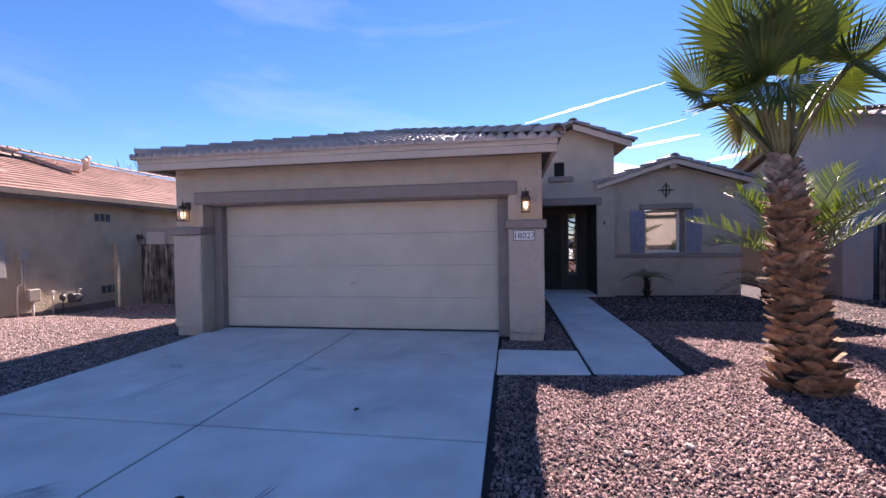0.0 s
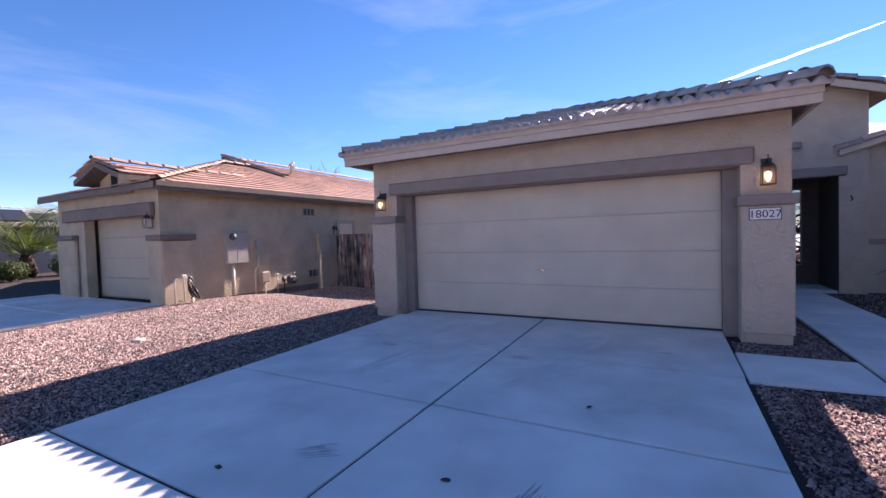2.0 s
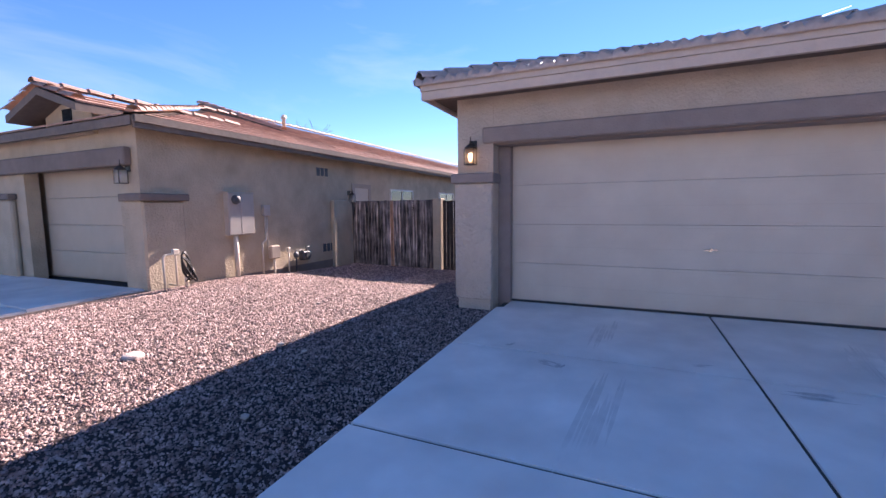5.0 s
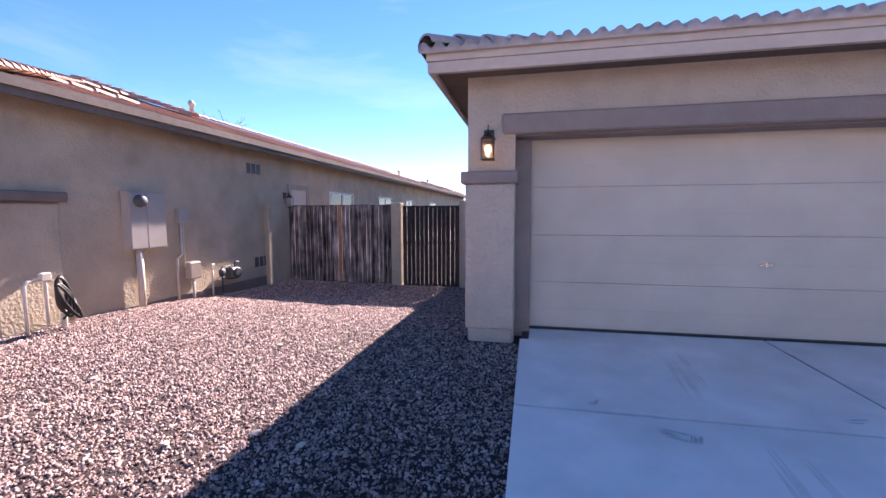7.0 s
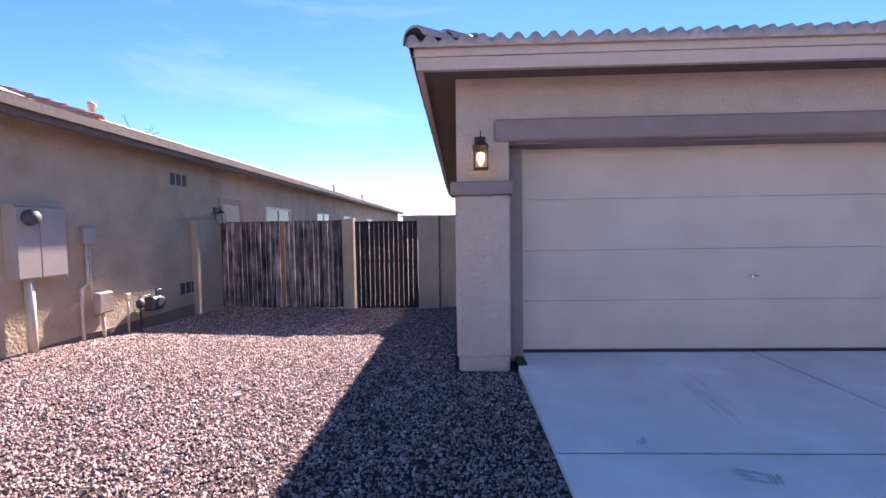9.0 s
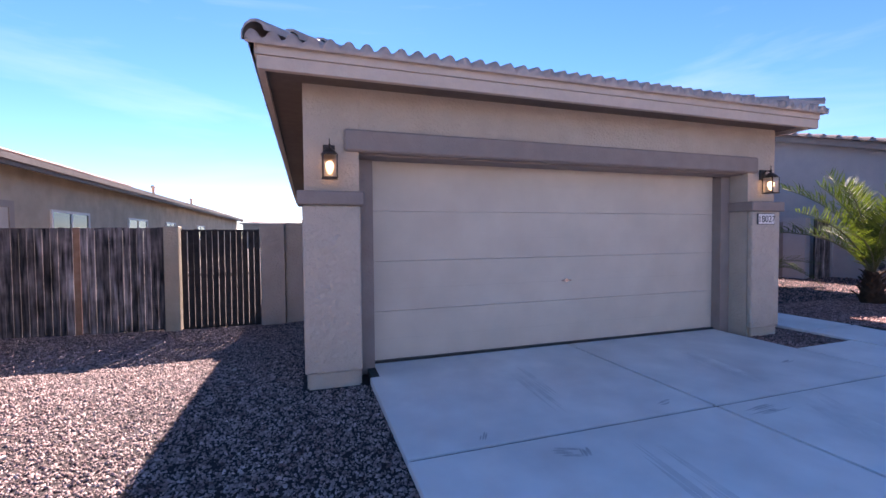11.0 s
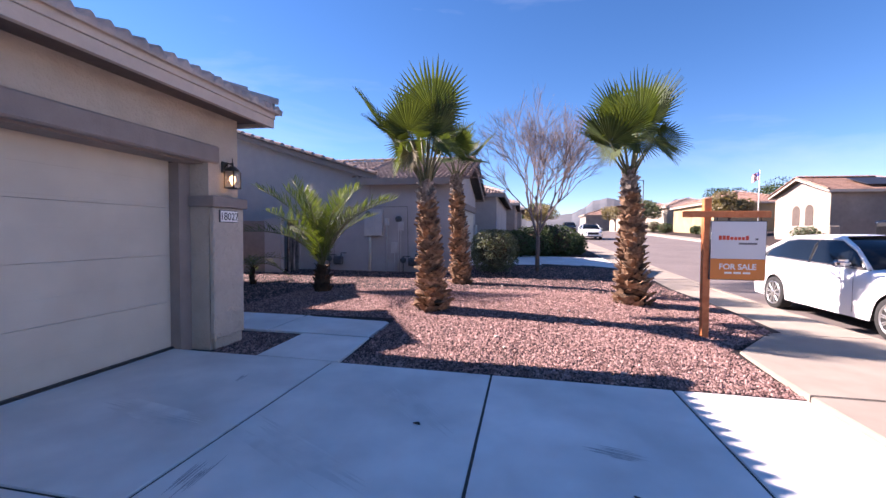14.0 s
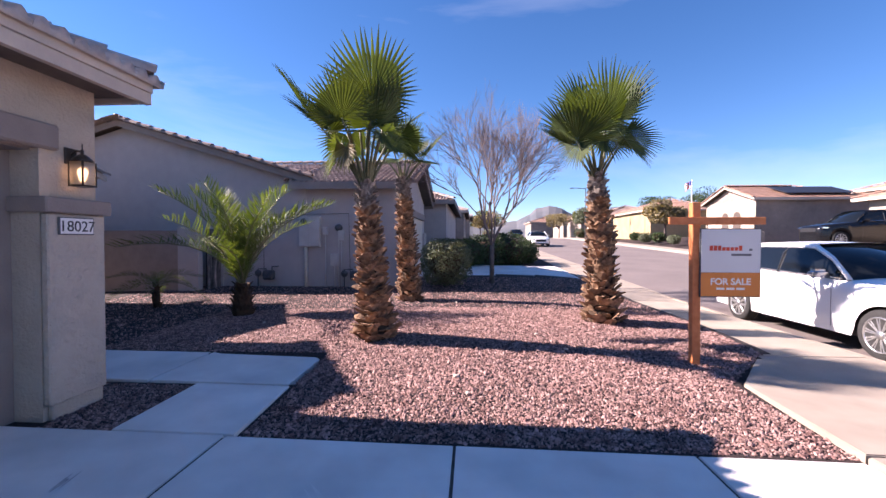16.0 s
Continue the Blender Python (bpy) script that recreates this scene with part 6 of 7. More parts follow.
feather_palm("spreading date palm in front of the grey house", (-23.5, 1.9, 0.05), 1.1, 0.4, [(k * 33, 30 + (k % 4) * 14, 0.6, 1.0) for k in range(18)], 2.7, 15, 40)


# ---- bare tree, shrubs ----
def bare_tree(label, at, height, seed, trunk_r=0.075, fork=1.1, spread=30, levels=5, mat=TWIG):
    r = random.Random(seed)
    t = thing("bare_tree", label, "tree", at=at)
    bt, bb = bmesh.new(), bmesh.new()
    tube(bt, [(0, 0, -0.1), (0.02, 0.01, fork * 0.5), (0, 0, fork)], trunk_r, trunk_r * 0.8, 10)
    part("trunk", bt, BARK, t)

    def grow(p, d, L, rad, lev):
        mid = p + d * L * 0.5 + Vector((r.uniform(-1, 1), r.uniform(-1, 1), 0.3)) * L * 0.06
        end = p + d * L + Vector((0, 0, 0.05 * L))
        tube(bb, [p, mid, end], rad, rad * 0.6, 5 if lev < 2 else 3, cap=False)
        if lev >= levels:
            return
        for k in range(3 if lev < levels - 2 else 4):
            ang = math.radians(r.uniform(14, 36))
            az = r.uniform(0, math.tau)
            x = d.orthogonal().normalized()
            y = d.cross(x)
            nd = (d * math.cos(ang) + (x * math.cos(az) + y * math.sin(az)) * math.sin(ang) + Vector((0, 0, 0.10))).normalized()
            s = p + (end - p) * r.uniform(0.45, 1.0)
            grow(s, nd, L * r.uniform(0.62, 0.85), rad * 0.62, lev + 1)
    for k in range(6):
        az = k * math.tau / 6 + r.uniform(-0.3, 0.3)
        el = math.radians(90 - r.uniform(spread * 0.4, spread * 1.15))
        grow(Vector((0, 0, fork - 0.1 + 0.03 * k)), Vector((math.cos(az) * math.cos(el), math.sin(az) * math.cos(el), math.sin(el))), height * 0.30, trunk_r * 0.5, 1)
    part("crown", bb, mat, t)
    return t


bare_tree("leafless tree with fine reddish twigs beside the shaded driveway", (14.3, -4.05, gz(14.3, -4.05)), 4.7, 4, 0.075, 1.15, 34, 6)
bare_tree("distant leafless tree behind the terracotta roof", (-14.3, 12.6, 0), 4.0, 6, 0.08, 2.9, 30, 4)


def leaf_cloud(name, n, shape, size, mat, parent, seed):
    """Many small leaves facing outwards over a lumpy body."""
    g = np.random.default_rng(seed)
    d = g.normal(size=(n, 3))
    d /= np.linalg.norm(d, axis=1)[:, None]
    lump = 1 + 0.10 * np.sin(d[:, 0] * 5 + seed) * np.cos(d[:, 1] * 6) + 0.05 * np.sin(d[:, 2] * 11 + d[:, 0] * 9)
    sq = 1 / np.maximum(np.abs(d).max(1), 0.86) * 0.93
    rad = lump * sq * (1 - 0.35 * g.random(n) ** 2)
    c = d * rad[:, None] * np.array(shape)
    t1 = g.normal(size=(n, 3))
    nrm = d + 0.9 * g.normal(size=(n, 3))
    nrm /= np.linalg.norm(nrm, axis=1)[:, None]
    t1 -= nrm * (t1 * nrm).sum(1)[:, None]
    t1 /= np.linalg.norm(t1, axis=1)[:, None]
    t2 = np.cross(nrm, t1)
    s = size * g.uniform(0.6, 1.4, n)[:, None]
    v = np.stack([c - t1 * s, c + t2 * s * 0.45, c + t1 * s, c - t2 * s * 0.45], 1).reshape(-1, 3)
    f = np.arange(n * 4).reshape(-1, 4)
    return raw(name, v, f, mat, parent)


def shrub(label, at, shape, mat, seed, n=5000, size=0.03):
    t = thing("shrub", label, "shrub", "clipped shrubs", at=at)
    bm = bmesh.new()
    r = random.Random(seed)
    for k in range(14):
        a = r.uniform(0, math.tau)
        tube(bm, [(0, 0, -shape[2] - 0.1), (math.cos(a) * shape[0] * 0.3, math.sin(a) * shape[1] * 0.3, -shape[2] * 0.3), (math.cos(a) * shape[0] * 0.7, math.sin(a) * shape[1] * 0.7, shape[2] * r.uniform(0, 0.6))], 0.015, 0.004, 5, cap=False)
    part("stems", bm, BARK, t)
    # Dark solid ball stands in for the shade deep among the leaves
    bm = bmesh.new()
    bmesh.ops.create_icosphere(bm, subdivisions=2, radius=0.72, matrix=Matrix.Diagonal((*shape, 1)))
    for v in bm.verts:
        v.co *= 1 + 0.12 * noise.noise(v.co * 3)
    part("shade_core", bm, CORE, t)
    leaf_cloud("foliage", n, shape, size, mat, t, seed)
    return t


shrub("rounded clipped sage-green shrub at the gravel's edge", (13.25, -2.75, gz(13.25, -2.75) + 0.72), (0.72, 0.70, 0.64), SHRUBLEAF, 1, 9000, 0.03)
for k, (x, y, s) in enumerate(((21, -4.0, 0.9), (21.5, -5.1, 0.95), (22.5, -5.9, 0.7), (20.2, -3.2, 0.8), (24.5, -6.0, 0.6))):
    shrub("dark green clipped hedge shrub by the neighbouring driveway", (x, y, gz(x, y) + s * 0.75), (s * 1.05, s * 1.1, s * 0.85), SHRUBDARK, 20 + k, 4000, 0.05)
for k, (x, y, s) in enumerate(((-20, -0.9, 0.55), (-20.6, 0.5, 0.5), (-22.5, 3.2, 0.6), (-26, 0.2, 0.6))):
    shrub("low green shrub in the yard beyond the tan house", (x, y, 0.05 + s * 0.8), (s * 1.4, s * 1.2, s * 0.8), SHRUBLEAF if k == 0 else SHRUBDARK, 40 + k, 2500, 0.05)
for k, (x, y, s) in enumerate(((33.5, -22.5, 0.7), (46, -22.5, 0.6), (48.5, -22.2, 0.6), (52, -22.5, 0.55), (42.5, -22.4, 0.5), (61, -22.0, 0.8), (66, -22, 0.9), (74, -21.8, 1.0), (80, -6.5, 1.1), (45, -6.3, 0.7))):
    shrub("green shrub in a front yard across the street", (x, y, gz(x, y) + s * 0.7), (s * 1.1, s * 1.1, s * 0.85), SHRUBDARK if k % 2 else SHRUBLEAF, 60 + k, 1200, 0.08)


def leafy_tree(label, at, h, w, mat, seed, n=4000, size=0.16):
    t = thing("tree", label, "tree", "distant trees", at=at)
    r = random.Random(seed)
    bm = bmesh.new()
    tube(bm, [(0, 0, -0.2), (0.1, 0, h * 0.3), (0, 0.1, h * 0.6)], 0.16, 0.08, 8)
    cs = []
    for k in range(9):
        a = r.uniform(0, math.tau)
        q = Vector((math.cos(a) * w * r.uniform(0.2, 0.6), math.sin(a) * w * r.uniform(0.2, 0.6), h * r.uniform(0.55, 0.9)))
        cs.append(q)
        tube(bm, [(0, 0.05, h * 0.35), q * 0.6 + Vector((0, 0, h * 0.2)), q], 0.07, 0.02, 5, cap=False)
    part("trunk", bm, BARK, t)
    for k, q in enumerate(cs):
        c = leaf_cloud("crown", n // 9, (w * 0.38, w * 0.38, h * 0.17), size, mat, t, seed * 10 + k)
        c.matrix_basis = pose(*q)
    return t


for k, (x, y, h, w, mt) in enumerate(((98, -45, 9, 5, SHRUBDARK), (88, -50, 9, 6, SHRUBDARK), (70, -21.8, 4.5, 3, SHRUBLEAF), (84, -6, 5, 3.5, DRYLEAF), (95, -7, 6, 4, SHRUBLEAF), (110, -8, 7, 5, DRYLEAF), (-13, 40, 4.5, 3, SHRUBLEAF), (92, -22, 5, 4, DRYLEAF), (125, -6, 8, 7, SHRUBDARK), (46, -23.2, 4, 2.6, DRYLEAF))):
    leafy_tree("distant leafy tree among the houses", (x, y, gz(x, y)), h, w, mt, 70 + k)


# ---- vehicles ----
def wheel(parent, x, y, side_, R=0.335):
    w = new("wheel")
    w.parent = parent
    w.matrix_basis = pose(x, y, R, 90 * side_, 0, 0)
    bm = bmesh.new()
    lathe(bm, [(R * 0.70, -0.10), (R * 0.95, -0.11), (R, -0.08), (R, 0.08), (R * 0.95, 0.11), (R * 0.70, 0.10)], 36)
    part("tyre", bm, RUBBER, w)
    bm = bmesh.new()
    lathe(bm, [(R * 0.66, 0.05), (R * 0.66, 0.112), (R * 0.71, 0.116), (R * 0.71, 0.05)], 36)
    for k in range(20):
        a = k * 18 + (4 if k % 2 else -4)
        box(bm, 0.02, R * 0.68, -0.009, 0.009, 0.085, 0.105, 0.003, m=pose(0, 0, 0, 0, 0, a))
    lathe(bm, [(0.001, 0.08), (0.06, 0.08), (0.055, 0.115), (0.001, 0.118)], 16)
    part("rim", bm, ALLOY, w)
    # Black disc behind the spokes, drawn in place of shade inside the wheel
    bm = bmesh.new()
    lathe(bm, [(0.001, 0.02), (R * 0.65, 0.02), (R * 0.65, 0.03), (0.001, 0.03)], 24)
    part("brake_shadow", bm, BLACK, w)


def vehicle(name, label, at, rz, paint, L0, L1, W, hood, belt, roof_z, ws, rt, rb, tail, wb=(-1.46, 1.46), R=0.335, group="parked vehicles", bed=False):
    """A lofted car, nose towards -x: hood height, belt height, then where the glasshouse starts, flattens, ends."""
    t = thing(name, label, "car", group, at=at, rz=rz)

    def top(x):
        pts = [(L0, hood - 0.24), (L0 + 0.12, hood - 0.12), (L0 + 0.5, hood - 0.02), (ws - 0.05, belt), (rb + 0.05, belt + 0.08), (L1 - 0.15, belt + 0.09), (L1, belt - 0.1)]
        return float(np.interp(x, [p[0] for p in pts], [p[1] for p in pts]))

    def half(x):
        return W / 2 * float(np.interp(x, [L0, L0 + 0.1, L0 + 0.45, L0 + 1.2, L1 - 1.0, L1 - 0.25, L1], [0.55, 0.74, 0.93, 1.0, 1.0, 0.92, 0.78]))

    def low(x):
        z = 0.24 if L0 + 0.2 < x < L1 - 0.2 else 0.3
        for c in wb:
            if abs(x - c) < R + 0.045:
                z = max(z, R + math.sqrt((R + 0.045) ** 2 - (x - c) ** 2))
        return z
    xs_ = sorted(set(np.round(np.concatenate([np.arange(L0, L1 + 0.01, 0.06), [L1], [c + s * (R + 0.044) for c in wb for s in (-1, 1)]]), 4)))
    bm = bmesh.new()
    rings = []
    for x in xs_:
        h, zt, zl = half(x), top(x), low(x)
        prof = [(h * 0.97, zl), (h * 0.995, zl + (zt - zl) * 0.25), (h, zl + (zt - zl) * 0.5), (h * 0.975, zl + (zt - zl) * 0.72), (h * 0.965, zt - 0.05), (h * 0.90, zt - 0.012), (h * 0.5, zt + 0.02), (0, zt + 0.03)]
        ring = [bm.verts.new((x, y, z)) for y, z in prof] + [bm.verts.new((x, -y, z)) for y, z in prof[-2::-1]]
        rings.append(ring)
    for a, b in zip(rings, rings[1:]):
        for k in range(len(a) - 1):
            bm.faces.new((a[k], a[k + 1], b[k + 1], b[k])).smooth = True
    bm.faces.new(rings[0])
    bm.faces.new(rings[-1][::-1])
    body = part("body", bm, paint, t)
    bm = bmesh.new()
    box(bm, L0 + 0.25, L1 - 0.25, -W * 0.36, W * 0.36, 0.2, 0.75)
    part("underbody", bm, BLACK, t)
    bm = bmesh.new()
    g = []
    gx = [ws, ws + (rt - ws) * 0.5, rt, rt + 0.4, (rt + rb) / 2, tail, rb - (rb - tail) * 0.4, rb]
    for x in gx:
        f = float(np.interp(x, [ws, (ws + rt) / 2, rt, (rt + tail) / 2, tail, (tail + rb) / 2, rb], [0, 0.58, 0.93, 1.0, 0.93, 0.55, 0.02]))
        zb = top(x) - 0.02
        zr = zb + 0.02 + (roof_z - zb) * f
        h = half(x)
        g.append((x, h, zb, zr))
    rr = []
    for x, h, zb, zr in g:
        k_ = (zr - zb) / (roof_z - belt)
        prof = [(h * 0.93, zb), (h * (0.93 - 0.13 * k_), zb + (zr - zb) * 0.7), (h * (0.93 - 0.25 * k_), zr - 0.03 * k_), (0, zr)]
        rr.append([bm.verts.new((x, y, z)) for y, z in prof] + [bm.verts.new((x, -y, z)) for y, z in prof[-2::-1]])
    for a, b in zip(rr, rr[1:]):
        for k in range(len(a) - 1):
            bm.faces.new((a[k], a[k + 1], b[k + 1], b[k])).smooth = True
    bm.faces.new(rr[0])
    bm.faces.new(rr[-1][::-1])
    part("glasshouse", bm, CARGLASS, t, "dark tinted glass")
    bm = bmesh.new()
    rows = []
    for x, h, zb, zr in g[2:6]:
        k_ = (zr - zb) / (roof_z - belt)
        ww = h * (0.93 - 0.25 * k_) + 0.01
        rows.append([bm.verts.new((x, y, z)) for y, z in ((ww, zr - 0.06), (ww * 0.93, zr + 0.012), (0, zr + 0.035), (-ww * 0.93, zr + 0.012), (-ww, zr - 0.06))])
    for a, b in zip(rows, rows[1:]):
        for k in range(4):
            bm.faces.new((a[k], a[k + 1], b[k + 1], b[k])).smooth = True
    part("roof_panel", bm, paint, t)
    for s in (-1, 1):
        bm = bmesh.new()
        x0_, h0_, zb0, _ = g[0]
        x1_, h1_, zb1, zr1 = g[2]
        tube(bm, [(x0_, s * h0_ * 0.92, zb0 + 0.02), (g[1][0], s * g[1][1] * 0.80, g[1][3] - 0.02), (x1_, s * h1_ * 0.70, zr1 - 0.02)], 0.035, 0.03, 6)
        part("pillar", bm, paint, t)
        bm = bmesh.new()
        a_, b_ = g[5], g[7]
        tube(bm, [(a_[0], s * a_[1] * 0.70, a_[3] - 0.03), (g[6][0], s * g[6][1] * 0.82, g[6][3] - 0.02), (b_[0], s * b_[1] * 0.92, b_[2] + 0.02)], 0.045, 0.06, 6)
        part("pillar", bm, paint, t)
        bm = bmesh.new()
        xm = (ws + tail) / 2 + 0.25
        tube(bm, [(xm, s * half(xm) * 0.93, belt), (xm, s * half(xm) * 0.815, belt + (roof_z - belt) * 0.68), (xm, s * half(xm) * 0.69, roof_z - 0.06)], 0.02, n=5)
        part("door_pillar", bm, BLACK, t)
        bm = bmesh.new()
        box(bm, ws + 0.27, ws + 0.45, s * (W / 2) - 0.04 if s > 0 else -W / 2 - 0.2, s * (W / 2) + 0.2 if s > 0 else -W / 2 + 0.04, belt + 0.0, belt + 0.13, 0.045, seg=3)
        part("mirror", bm, CHROME if paint == CARWHITE else paint, t)
        for xh in (xm - 0.35, xm + 0.72):
            bm = bmesh.new()
            box(bm, xh, xh + 0.2, s * W / 2 * 0.985 - 0.012, s * W / 2 * 0.985 + 0.02, belt - 0.16, belt - 0.13, 0.006)
            part("door_handle", bm, paint, t)
        for xd in (ws + 0.22, xm + 0.02, xm + 0.95):
            bm = bmesh.new()
            box(bm, xd, xd + 0.006, s * W / 2 * 0.998 - 0.002, s * W / 2 * 0.998 + 0.002, 0.32, belt - 0.15)
            part("door_seam", bm, BLACK, t)
        bm = bmesh.new()
        tube(bm, [(x_, s * (h_ * (0.93 - 0.13 * (zr_ - zb_) / (roof_z - belt)) - 0.10 * (zr_ - zb_) / (roof_z - belt)), zr_ - 0.05) for x_, h_, zb_, zr_ in g[1:7]], 0.032, n=6)
        part("roof_rail", bm, paint, t)
        bm = bmesh.new()
        tube(bm, [(x_, s * (half(x_) * 0.945), top(x_) + 0.005) for x_ in np.linspace(ws + 0.1, rb - 0.1, 9)], 0.012, n=5)
        part("window_trim", bm, CHROME, t)
        bm = bmesh.new()
        box(bm, L0 + 0.06, L0 + 0.42, s * W * 0.36 - 0.14, s * W * 0.36 + 0.10, hood - 0.26, hood - 0.14, 0.03)
        part("headlight", bm, CHROME, t)
        bm = bmesh.new()
        box(bm, L1 - 0.25, L1 - 0.01, s * W * 0.38 - 0.12, s * W * 0.38 + 0.06, belt - 0.13, belt - 0.02, 0.02)
        part("tail_light", bm, SIGNRED, t)
    bm = bmesh.new()
    box(bm, L0 - 0.02, L0 + 0.1, -W * 0.26, W * 0.26, hood - 0.42, hood - 0.2, 0.02)
    part("grille", bm, BLACK, t)
    for c in wb:
        wheel(t, c, W / 2 - 0.13, -1, R)
        wheel(t, c, -W / 2 + 0.13, 1, R)
    return t


vehicle("white_sedan", "glossy white sedan with tinted windows parked at the kerb", (9.19, -9.70, -0.125), 0, CARWHITE, -2.36, 2.58, 1.87, 0.90, 1.02, 1.53, -0.95, -0.1, 2.15, 1.35)
vehicle("white_car", "white car parked further up the street", (43, -9.8, -0.125 + float(rise(43))), 0, CARWHITE, -2.3, 2.3, 1.8, 0.85, 0.95, 1.45, -0.95, -0.2, 2.0, 1.3)
vehicle("black_pickup", "black pickup truck parked in a driveway across the street", (25.8, -24.3, gz(25.8, -24.3) + 0.12), -90, CARBLACK, -2.7, 3.1, 2.0, 1.2, 1.32, 1.93, -1.0, -0.35, 1.3, 1.2, (-1.8, 1.9), 0.40)
vehicle("dark_car", "dark car parked far up the street", (66, -10.2, -0.125 + float(rise(66))), 0, CARBLACK, -2.3, 2.3, 1.8, 0.85, 0.95, 1.45, -0.95, -0.2, 2.0, 1.3)

# ---- for-sale sign ----
sg = thing("for_sale_sign", "orange wooden post sign with a white and orange FOR SALE panel", "sign", at=(6.98, -6.06, gz(6.98, -6.06)))
bm = bmesh.new()
box(bm, -0.045, 0.045, -0.045, 0.045, -0.2, 1.895, 0.004, m=pose(0, 0, 0, -0.6, 0, 0))
part("post", bm, SIGNWOOD, sg)
bm = bmesh.new()
box(bm, -0.09, -0.047, -0.72, 0.34, 1.635, 1.72, 0.004)
part("arm", bm, SIGNWOOD, sg)
bm = bmesh.new()
box(bm, -0.078, -0.055, -0.68, -0.01, 0.80, 1.59, 0.003)
part("panel_frame", bm, METERGREY, sg)
bm = bmesh.new()
box(bm, -0.0825, -0.0785, -0.67, -0.02, 1.085, 1.58)
wp = part("white_panel", bm, SIGNWHITE, sg)
bm = bmesh.new()
box(bm, -0.0825, -0.0785, -0.67, -0.02, 0.81, 1.082)
op = part("orange_panel", bm, SIGNORANGE, sg)
for yy in (-0.09, -0.61):
    bm = bmesh.new()
    tube(bm, [(-0.068, yy, 1.58), (-0.068, yy, 1.65)], 0.006, n=6)
    part("hanger", bm, BLACKMETAL, sg)
lettering("FOR SALE", 0.104, WHITE, op, pose(-0.0835, -0.345, 0.945, 90, 0, -90), bold=0.0025)
bm = bmesh.new()
for k in range(3):
    box(bm, -0.0845, -0.083, -0.50 + k * 0.11, -0.41 + k * 0.11, 0.885, 0.91)
part("number_bar", bm, WHITE, op)
bm = bmesh.new()
xk = -0.11
for k in range(8):
    box(bm, -0.0845, -0.083, xk - 0.037, xk, 1.335, 1.335 + (0.058 if k in (0, 1, 2, 7) else 0.04), 0.0)
    xk -= 0.046
part("brand_bar", bm, SIGNRED, wp)
bm = bmesh.new()
box(bm, -0.0845, -0.083, -0.57, -0.35, 1.275, 1.30)
box(bm, -0.0845, -0.083, -0.58, -0.545, 1.335, 1.36)
part("brand_bar", bm, SIGNGREY, wp)

# ---- street lamp, flag, utility pedestal ----
lp = thing("street_lamp", "tall dark street lamp with a short arm on the far pavement", "street lamp", at=(60, -18.9, gz(60, -18.9)))
bm = bmesh.new()
tube(bm, [(0, 0, -0.3), (0, 0, 7.4)], 0.09, 0.06, 8)
part("pole", bm, METERGREY, lp)
bm = bmesh.new()
tube(bm, [(0, 0, 7.3), (0, 1.6, 7.4)], 0.045, 0.04, 6)
box(bm, -0.14, 0.14, 1.5, 2.1, 7.33, 7.42, 0.02)
part("arm", bm, METERGREY, lp)
fp = thing("flagpole", "white flagpole with a red, white and blue striped flag", "flagpole", at=(42.6, -24, gz(42.6, -24)))
bm = bmesh.new()
tube(bm, [(0, 0, -0.3), (0, 0, 5.6)], 0.05, 0.035, 8)
part("pole", bm, WHITE, fp)
fl = new("flag")
fl.parent = fp
fl.matrix_basis = pose(0, 0, 2.1, 0, 0, 70) @ Matrix.Scale(0.62, 4)
RED_F, BLUE_F = plain("flag_red", (0.55, 0.03, 0.04), 0.7), plain("flag_blue", (0.04, 0.06, 0.25), 0.7)
for k in range(13):
    bm = bmesh.new()
    tube_y = 5.45 - k * 0.085
    prev = None
    for i in range(9):
        x = 0.05 + i * 0.14
        if k < 7 and i < 4:
            prev = None
            if i < 3:
                continue
        dz = -0.45 * (i / 8) ** 1.3
        a = bm.verts.new((x * 0.75, 0.08 * math.sin(i * 1.3), tube_y + dz))
        b = bm.verts.new((x * 0.75, 0.08 * math.sin(i * 1.3), tube_y + dz - 0.086))
        if prev:
            bm.faces.new((prev[0], prev[1], b, a))
        prev = (a, b)
    part("stripe", bm, RED_F if k % 2 == 0 else WHITE, fl)
bm = bmesh.new()
prev = None
for i in range(4):
    x = 0.05 + i * 0.14
    dz = -0.45 * (i / 8) ** 1.3
    a = bm.verts.new((x * 0.75, 0.08 * math.sin(i * 1.3), 5.45 + dz))
    b = bm.verts.new((x * 0.75, 0.08 * math.sin(i * 1.3), 5.45 - 0.6 + dz))
    if prev:
        bm.faces.new((prev[0], prev[1], b, a))
    prev = (a, b)
part("canton", bm, BLUE_F, fl)
ub = thing("utility_pedestal", "tan utility pedestal box in a front yard across the street", "utility box", at=(33.2, -23.8, gz(33.2, -23.8)))
bm = bmesh.new()
box(bm, -0.35, 0.35, -0.3, 0.3, -0.1, 0.85, 0.04)
part("box", bm, STUCCO_CREAM, ub)

PX, PY = -1.13, -5.38
pd = thing("utility_pedestal", "cream ribbed utility pedestal standing in the gravel by the driveway", "utility box", at=(PX, PY, gz(PX, PY)), rz=20)
bm = bmesh.new()
box(bm, -0.145, 0.145, -0.145, 0.145, -0.1, 0.06, 0.015)
part("base", bm, STUCCO_CREAM, pd)
bm = bmesh.new()
box(bm, -0.115, 0.115, -0.115, 0.115, 0.061, 0.86, 0.03)
part("box", bm, STUCCO_CREAM, pd)
for k in range(8):
    boxes("rib", [(-0.122, 0.122, -0.122, 0.122, 0.14 + k * 0.085, 0.165 + k * 0.085)], STUCCO_CREAM, pd, bev=0.008)
dx_, dy_ = -2.68, -3.13
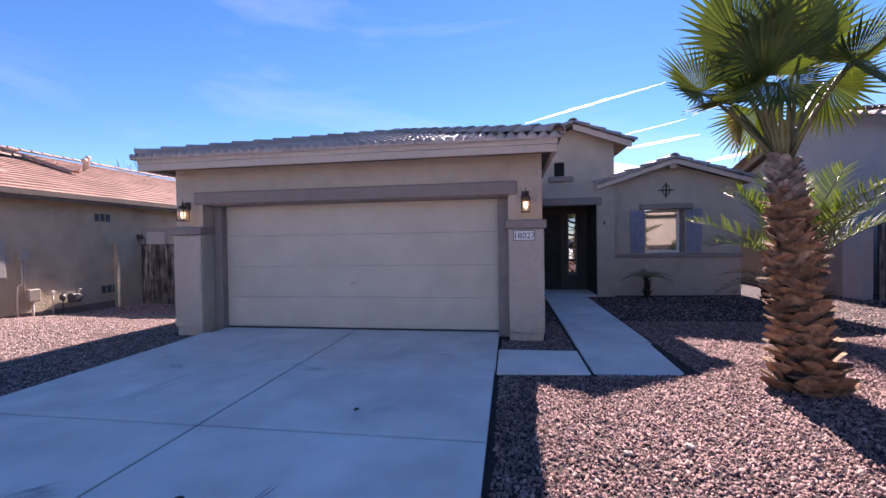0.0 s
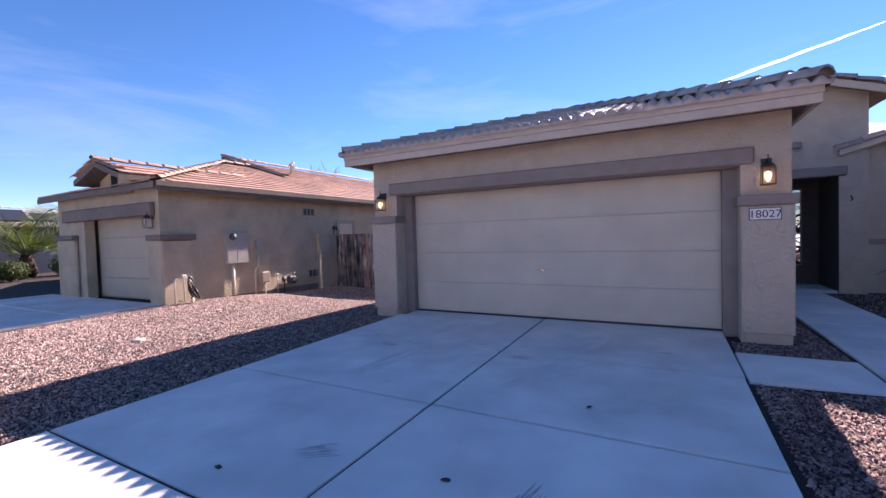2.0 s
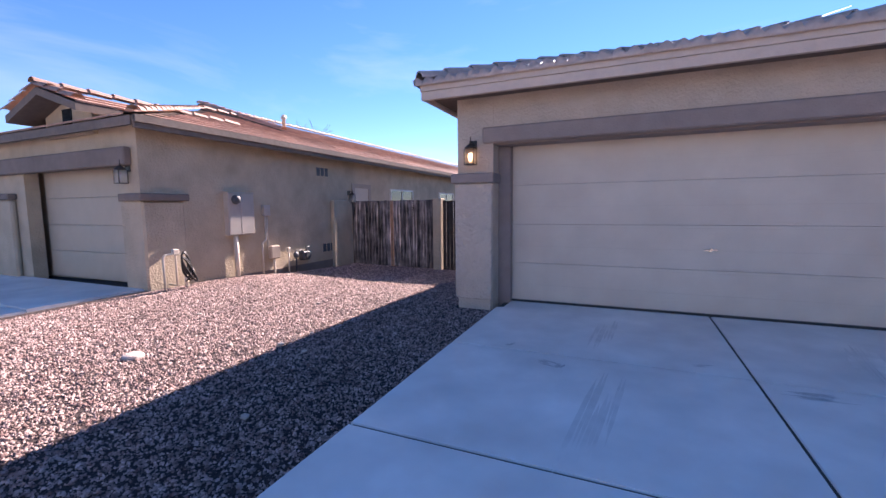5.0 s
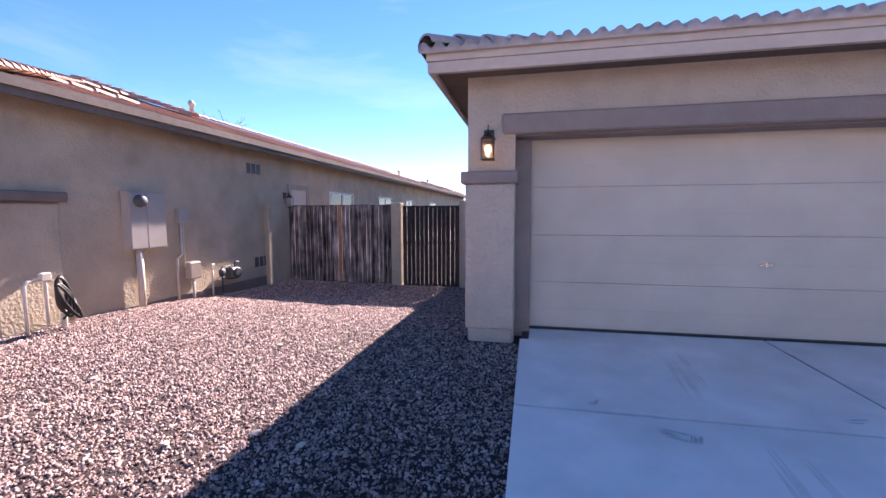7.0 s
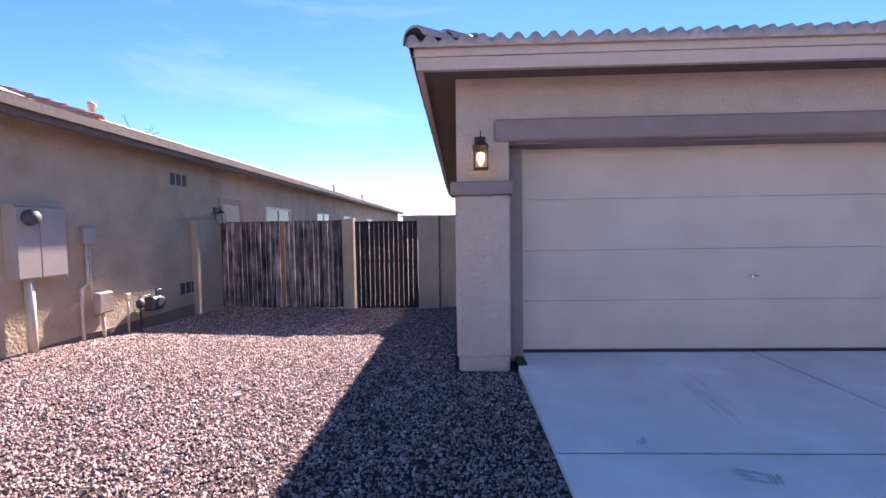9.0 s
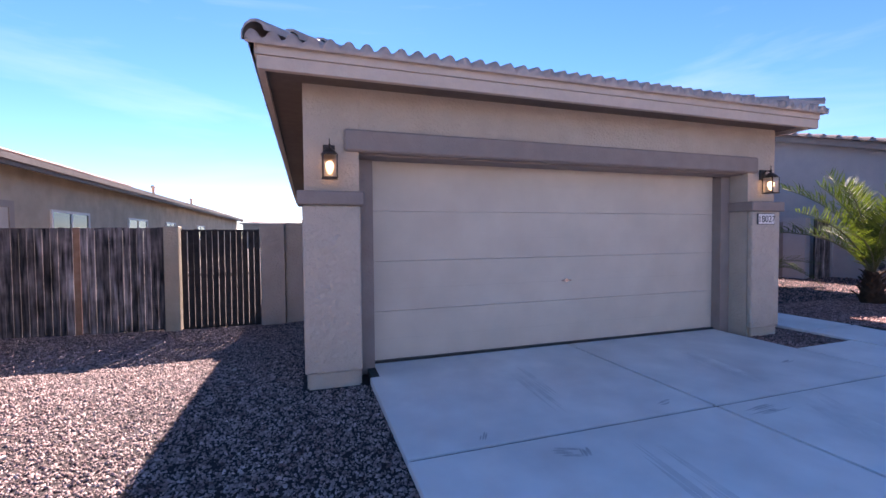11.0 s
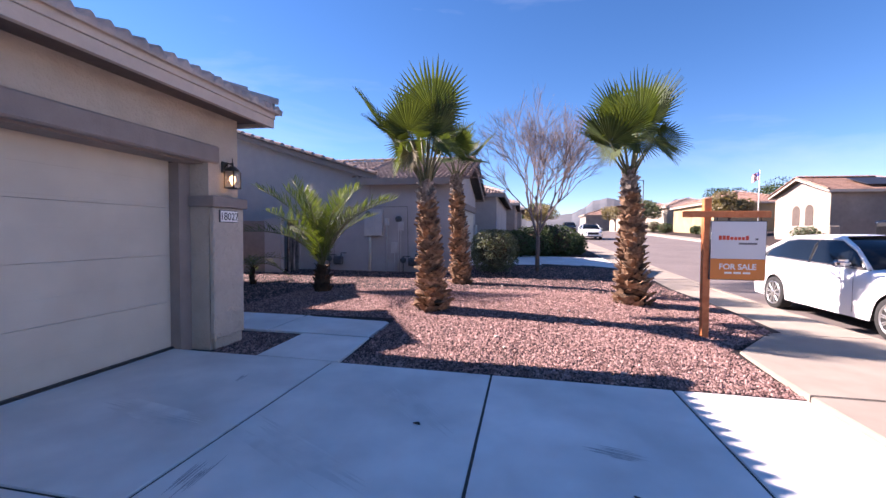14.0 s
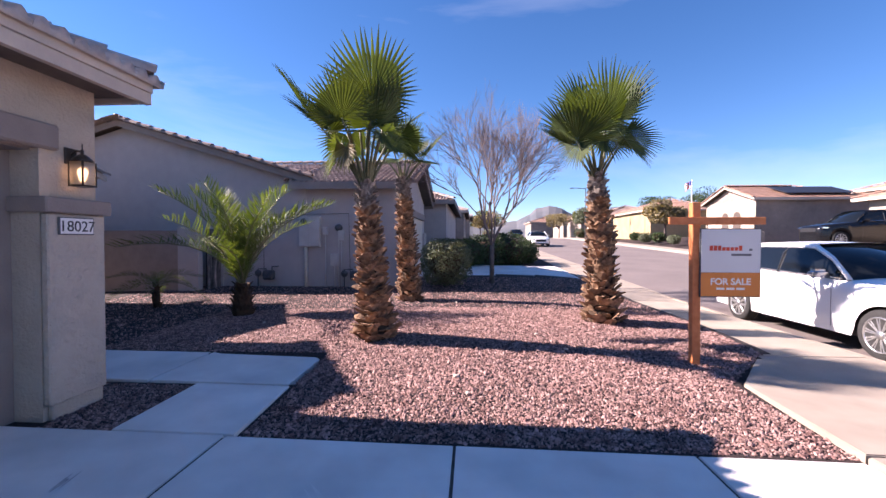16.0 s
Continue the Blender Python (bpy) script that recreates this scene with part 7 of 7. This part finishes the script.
ds = thing("cleanout_cover", "flat pale round stone cover set in the gravel", "cover", at=(dx_, dy_, gz(dx_, dy_)))
bm = bmesh.new()
lathe(bm, [(0.0, -0.03), (0.085, -0.03), (0.09, 0.02), (0.075, 0.035), (0.0, 0.04)], 18)
part("disc", bm, SANDROCK, ds)

# ---- gravel ----
def in_yard(x, y):
    right_ = (x > 4.93) & (y > -7.12) & (y < 5.28) & ~((x > 5.93) & (x < 7.08) & (y > -1.64)) & ~((x < 6.0) & (y < -0.64) & (y > -1.68)) & ~((x < 5.6) & (y > -0.0))
    right_ &= ~((x < 7.4) & (y < -6.12 - np.clip(x - 6.35, 0, 1.05) * 0.9)) & ~((x > 15.88) & (x < 20.5) & (y < -1.5)) & ~((x > 13.48) & (y > -1.36)) & ~((x > 12.6) & (x < 12.86) & (y > 4.06))
    left_ = (x > -5.84) & (x < -0.1) & (y > -7.0) & (y < 4.6) & ~((x > -0.72) & (y > -0.04)) & ~((x < -5.36) & (y < -0.55)) & ~((x < -5.5) & (y < -1.3))
    return right_ | left_


def gravel(n, seed, xr, yr, size, mat):
    g = np.random.default_rng(seed)
    x, y = g.uniform(*xr, n), g.uniform(*yr, n)
    k = in_yard(x, y)
    x, y = x[k], y[k]
    m = len(x)
    base = np.array([[1, 0.1, -0.3], [0.1, 1, -0.3], [-1, -0.1, -0.3], [-0.1, -1, -0.3], [0.45, 0.3, 0.75], [-0.4, -0.3, 0.7]], float)
    v = base[None] * g.uniform(0.6, 1.15, (m, 6, 1)) + g.uniform(-0.28, 0.28, (m, 6, 3))
    s = size * g.uniform(0.6, 1.4, (m, 1, 1)) * g.uniform(0.75, 1.1, (m, 1, 3))
    v = v * s
    a = g.uniform(0, math.tau, m)
    b = g.uniform(-0.6, 0.6, m)
    c, s_ = np.cos(a)[:, None], np.sin(a)[:, None]
    cb, sb = np.cos(b)[:, None], np.sin(b)[:, None]
    vx, vy, vz = v[..., 0], v[..., 1], v[..., 2]
    vx, vz = vx * cb - vz * sb, vx * sb + vz * cb
    vx, vy = vx * c - vy * s_, vx * s_ + vy * c
    z = ground_z(x, y) + g.uniform(-0.7, 0.8, m) * size
    out = np.stack([vx + x[:, None], vy + y[:, None], vz + z[:, None]], -1).reshape(-1, 3)
    q = np.array([(0, 1, 4), (1, 5, 4), (1, 2, 5), (2, 3, 5), (3, 4, 5), (3, 0, 4)])
    f = (q[None] + (np.arange(m) * 6)[:, None, None]).reshape(-1, 3)
    me = bpy.data.meshes.new("gravel")
    me.vertices.add(len(out))
    me.vertices.foreach_set("co", out.ravel())
    me.loops.add(f.size)
    me.loops.foreach_set("vertex_index", f.ravel())
    me.polygons.add(len(f))
    me.polygons.foreach_set("loop_start", np.arange(0, f.size, 3))
    me.update(calc_edges=True)
    me.validate()
    me.materials.append(mat)
    return tagged(new("gravel", me), "loose crushed reddish-purple gravel", "gravel", kind="stuff")


gravel(170000, 1, (4.9, 10.0), (-7.2, 1.5), 0.0132, ROCK)
gravel(60000, 2, (4.9, 18), (-7.2, 5.3), 0.019, ROCK)
gravel(200000, 3, (-5.55, -0.1), (-6.5, 4.3), 0.0122, ROCK_PALE)
for k in range(26):
    x = random.uniform(-5.2, -0.4) if k < 14 else random.uniform(5.2, 11)
    y = random.uniform(-5.5, 1.5)
    if not in_yard(np.array(x), np.array(y)):
        continue
    stn = thing("pale_stone", "pale loose stone lying on the reddish gravel", "stone", "pale stones on the gravel", at=(x, y, gz(x, y) + 0.025), rz=random.uniform(0, 360))
    bm = bmesh.new()
    bmesh.ops.create_icosphere(bm, subdivisions=1, radius=random.uniform(0.02, 0.035), matrix=Matrix.Diagonal((1.3, 0.9, 0.6, 1)))
    for v in bm.verts:
        v.co *= random.uniform(0.85, 1.15)
    part("stone", bm, SANDROCK, stn)

# ---- contrails ----
TRAILS = (((0.0413, 0.9633, 0.2653), (0.3156, 0.8961, 0.312), 9), ((0.2256, 0.9491, 0.22), (0.3548, 0.9039, 0.239), 5), ((0.2537, 0.9474, 0.1952), (0.3798, 0.9017, 0.2067), 12), ((0.3921, 0.907, 0.1534), (0.4791, 0.8621, 0.165), 14))
# Vapour strips glow by emission, standing in for sunlight on them
TRAIL = plain("contrail_vapour", (0.8, 0.85, 0.9), 1.0, 0, (0.75, 0.87, 1.0), 0.75)
for k, (p, q, w) in enumerate((TRAILS)):
    p, q = Vector(p) * 4000, Vector(q) * 4000
    d = (q - p).normalized()
    sv = d.cross(p).normalized()
    rr_ = random.Random(k)
    vs_, fs_ = [], []
    for i in range(25):
        f = i / 24
        ww = w * (0.2 + 0.8 * math.sin(math.pi * min(1, max(0.03, f)) ** 0.8)) * rr_.uniform(0.8, 1.15)
        c = p + (q - p) * f + sv * rr_.uniform(-2, 2)
        vs_ += [tuple(c - sv * ww), tuple(c + sv * ww)]
    for i in range(24):
        fs_.append((2 * i, 2 * i + 1, 2 * i + 3, 2 * i + 2))
    raw("backdrop_contrail", vs_, fs_, TRAIL, None, "thin white aircraft vapour trail", "structure")
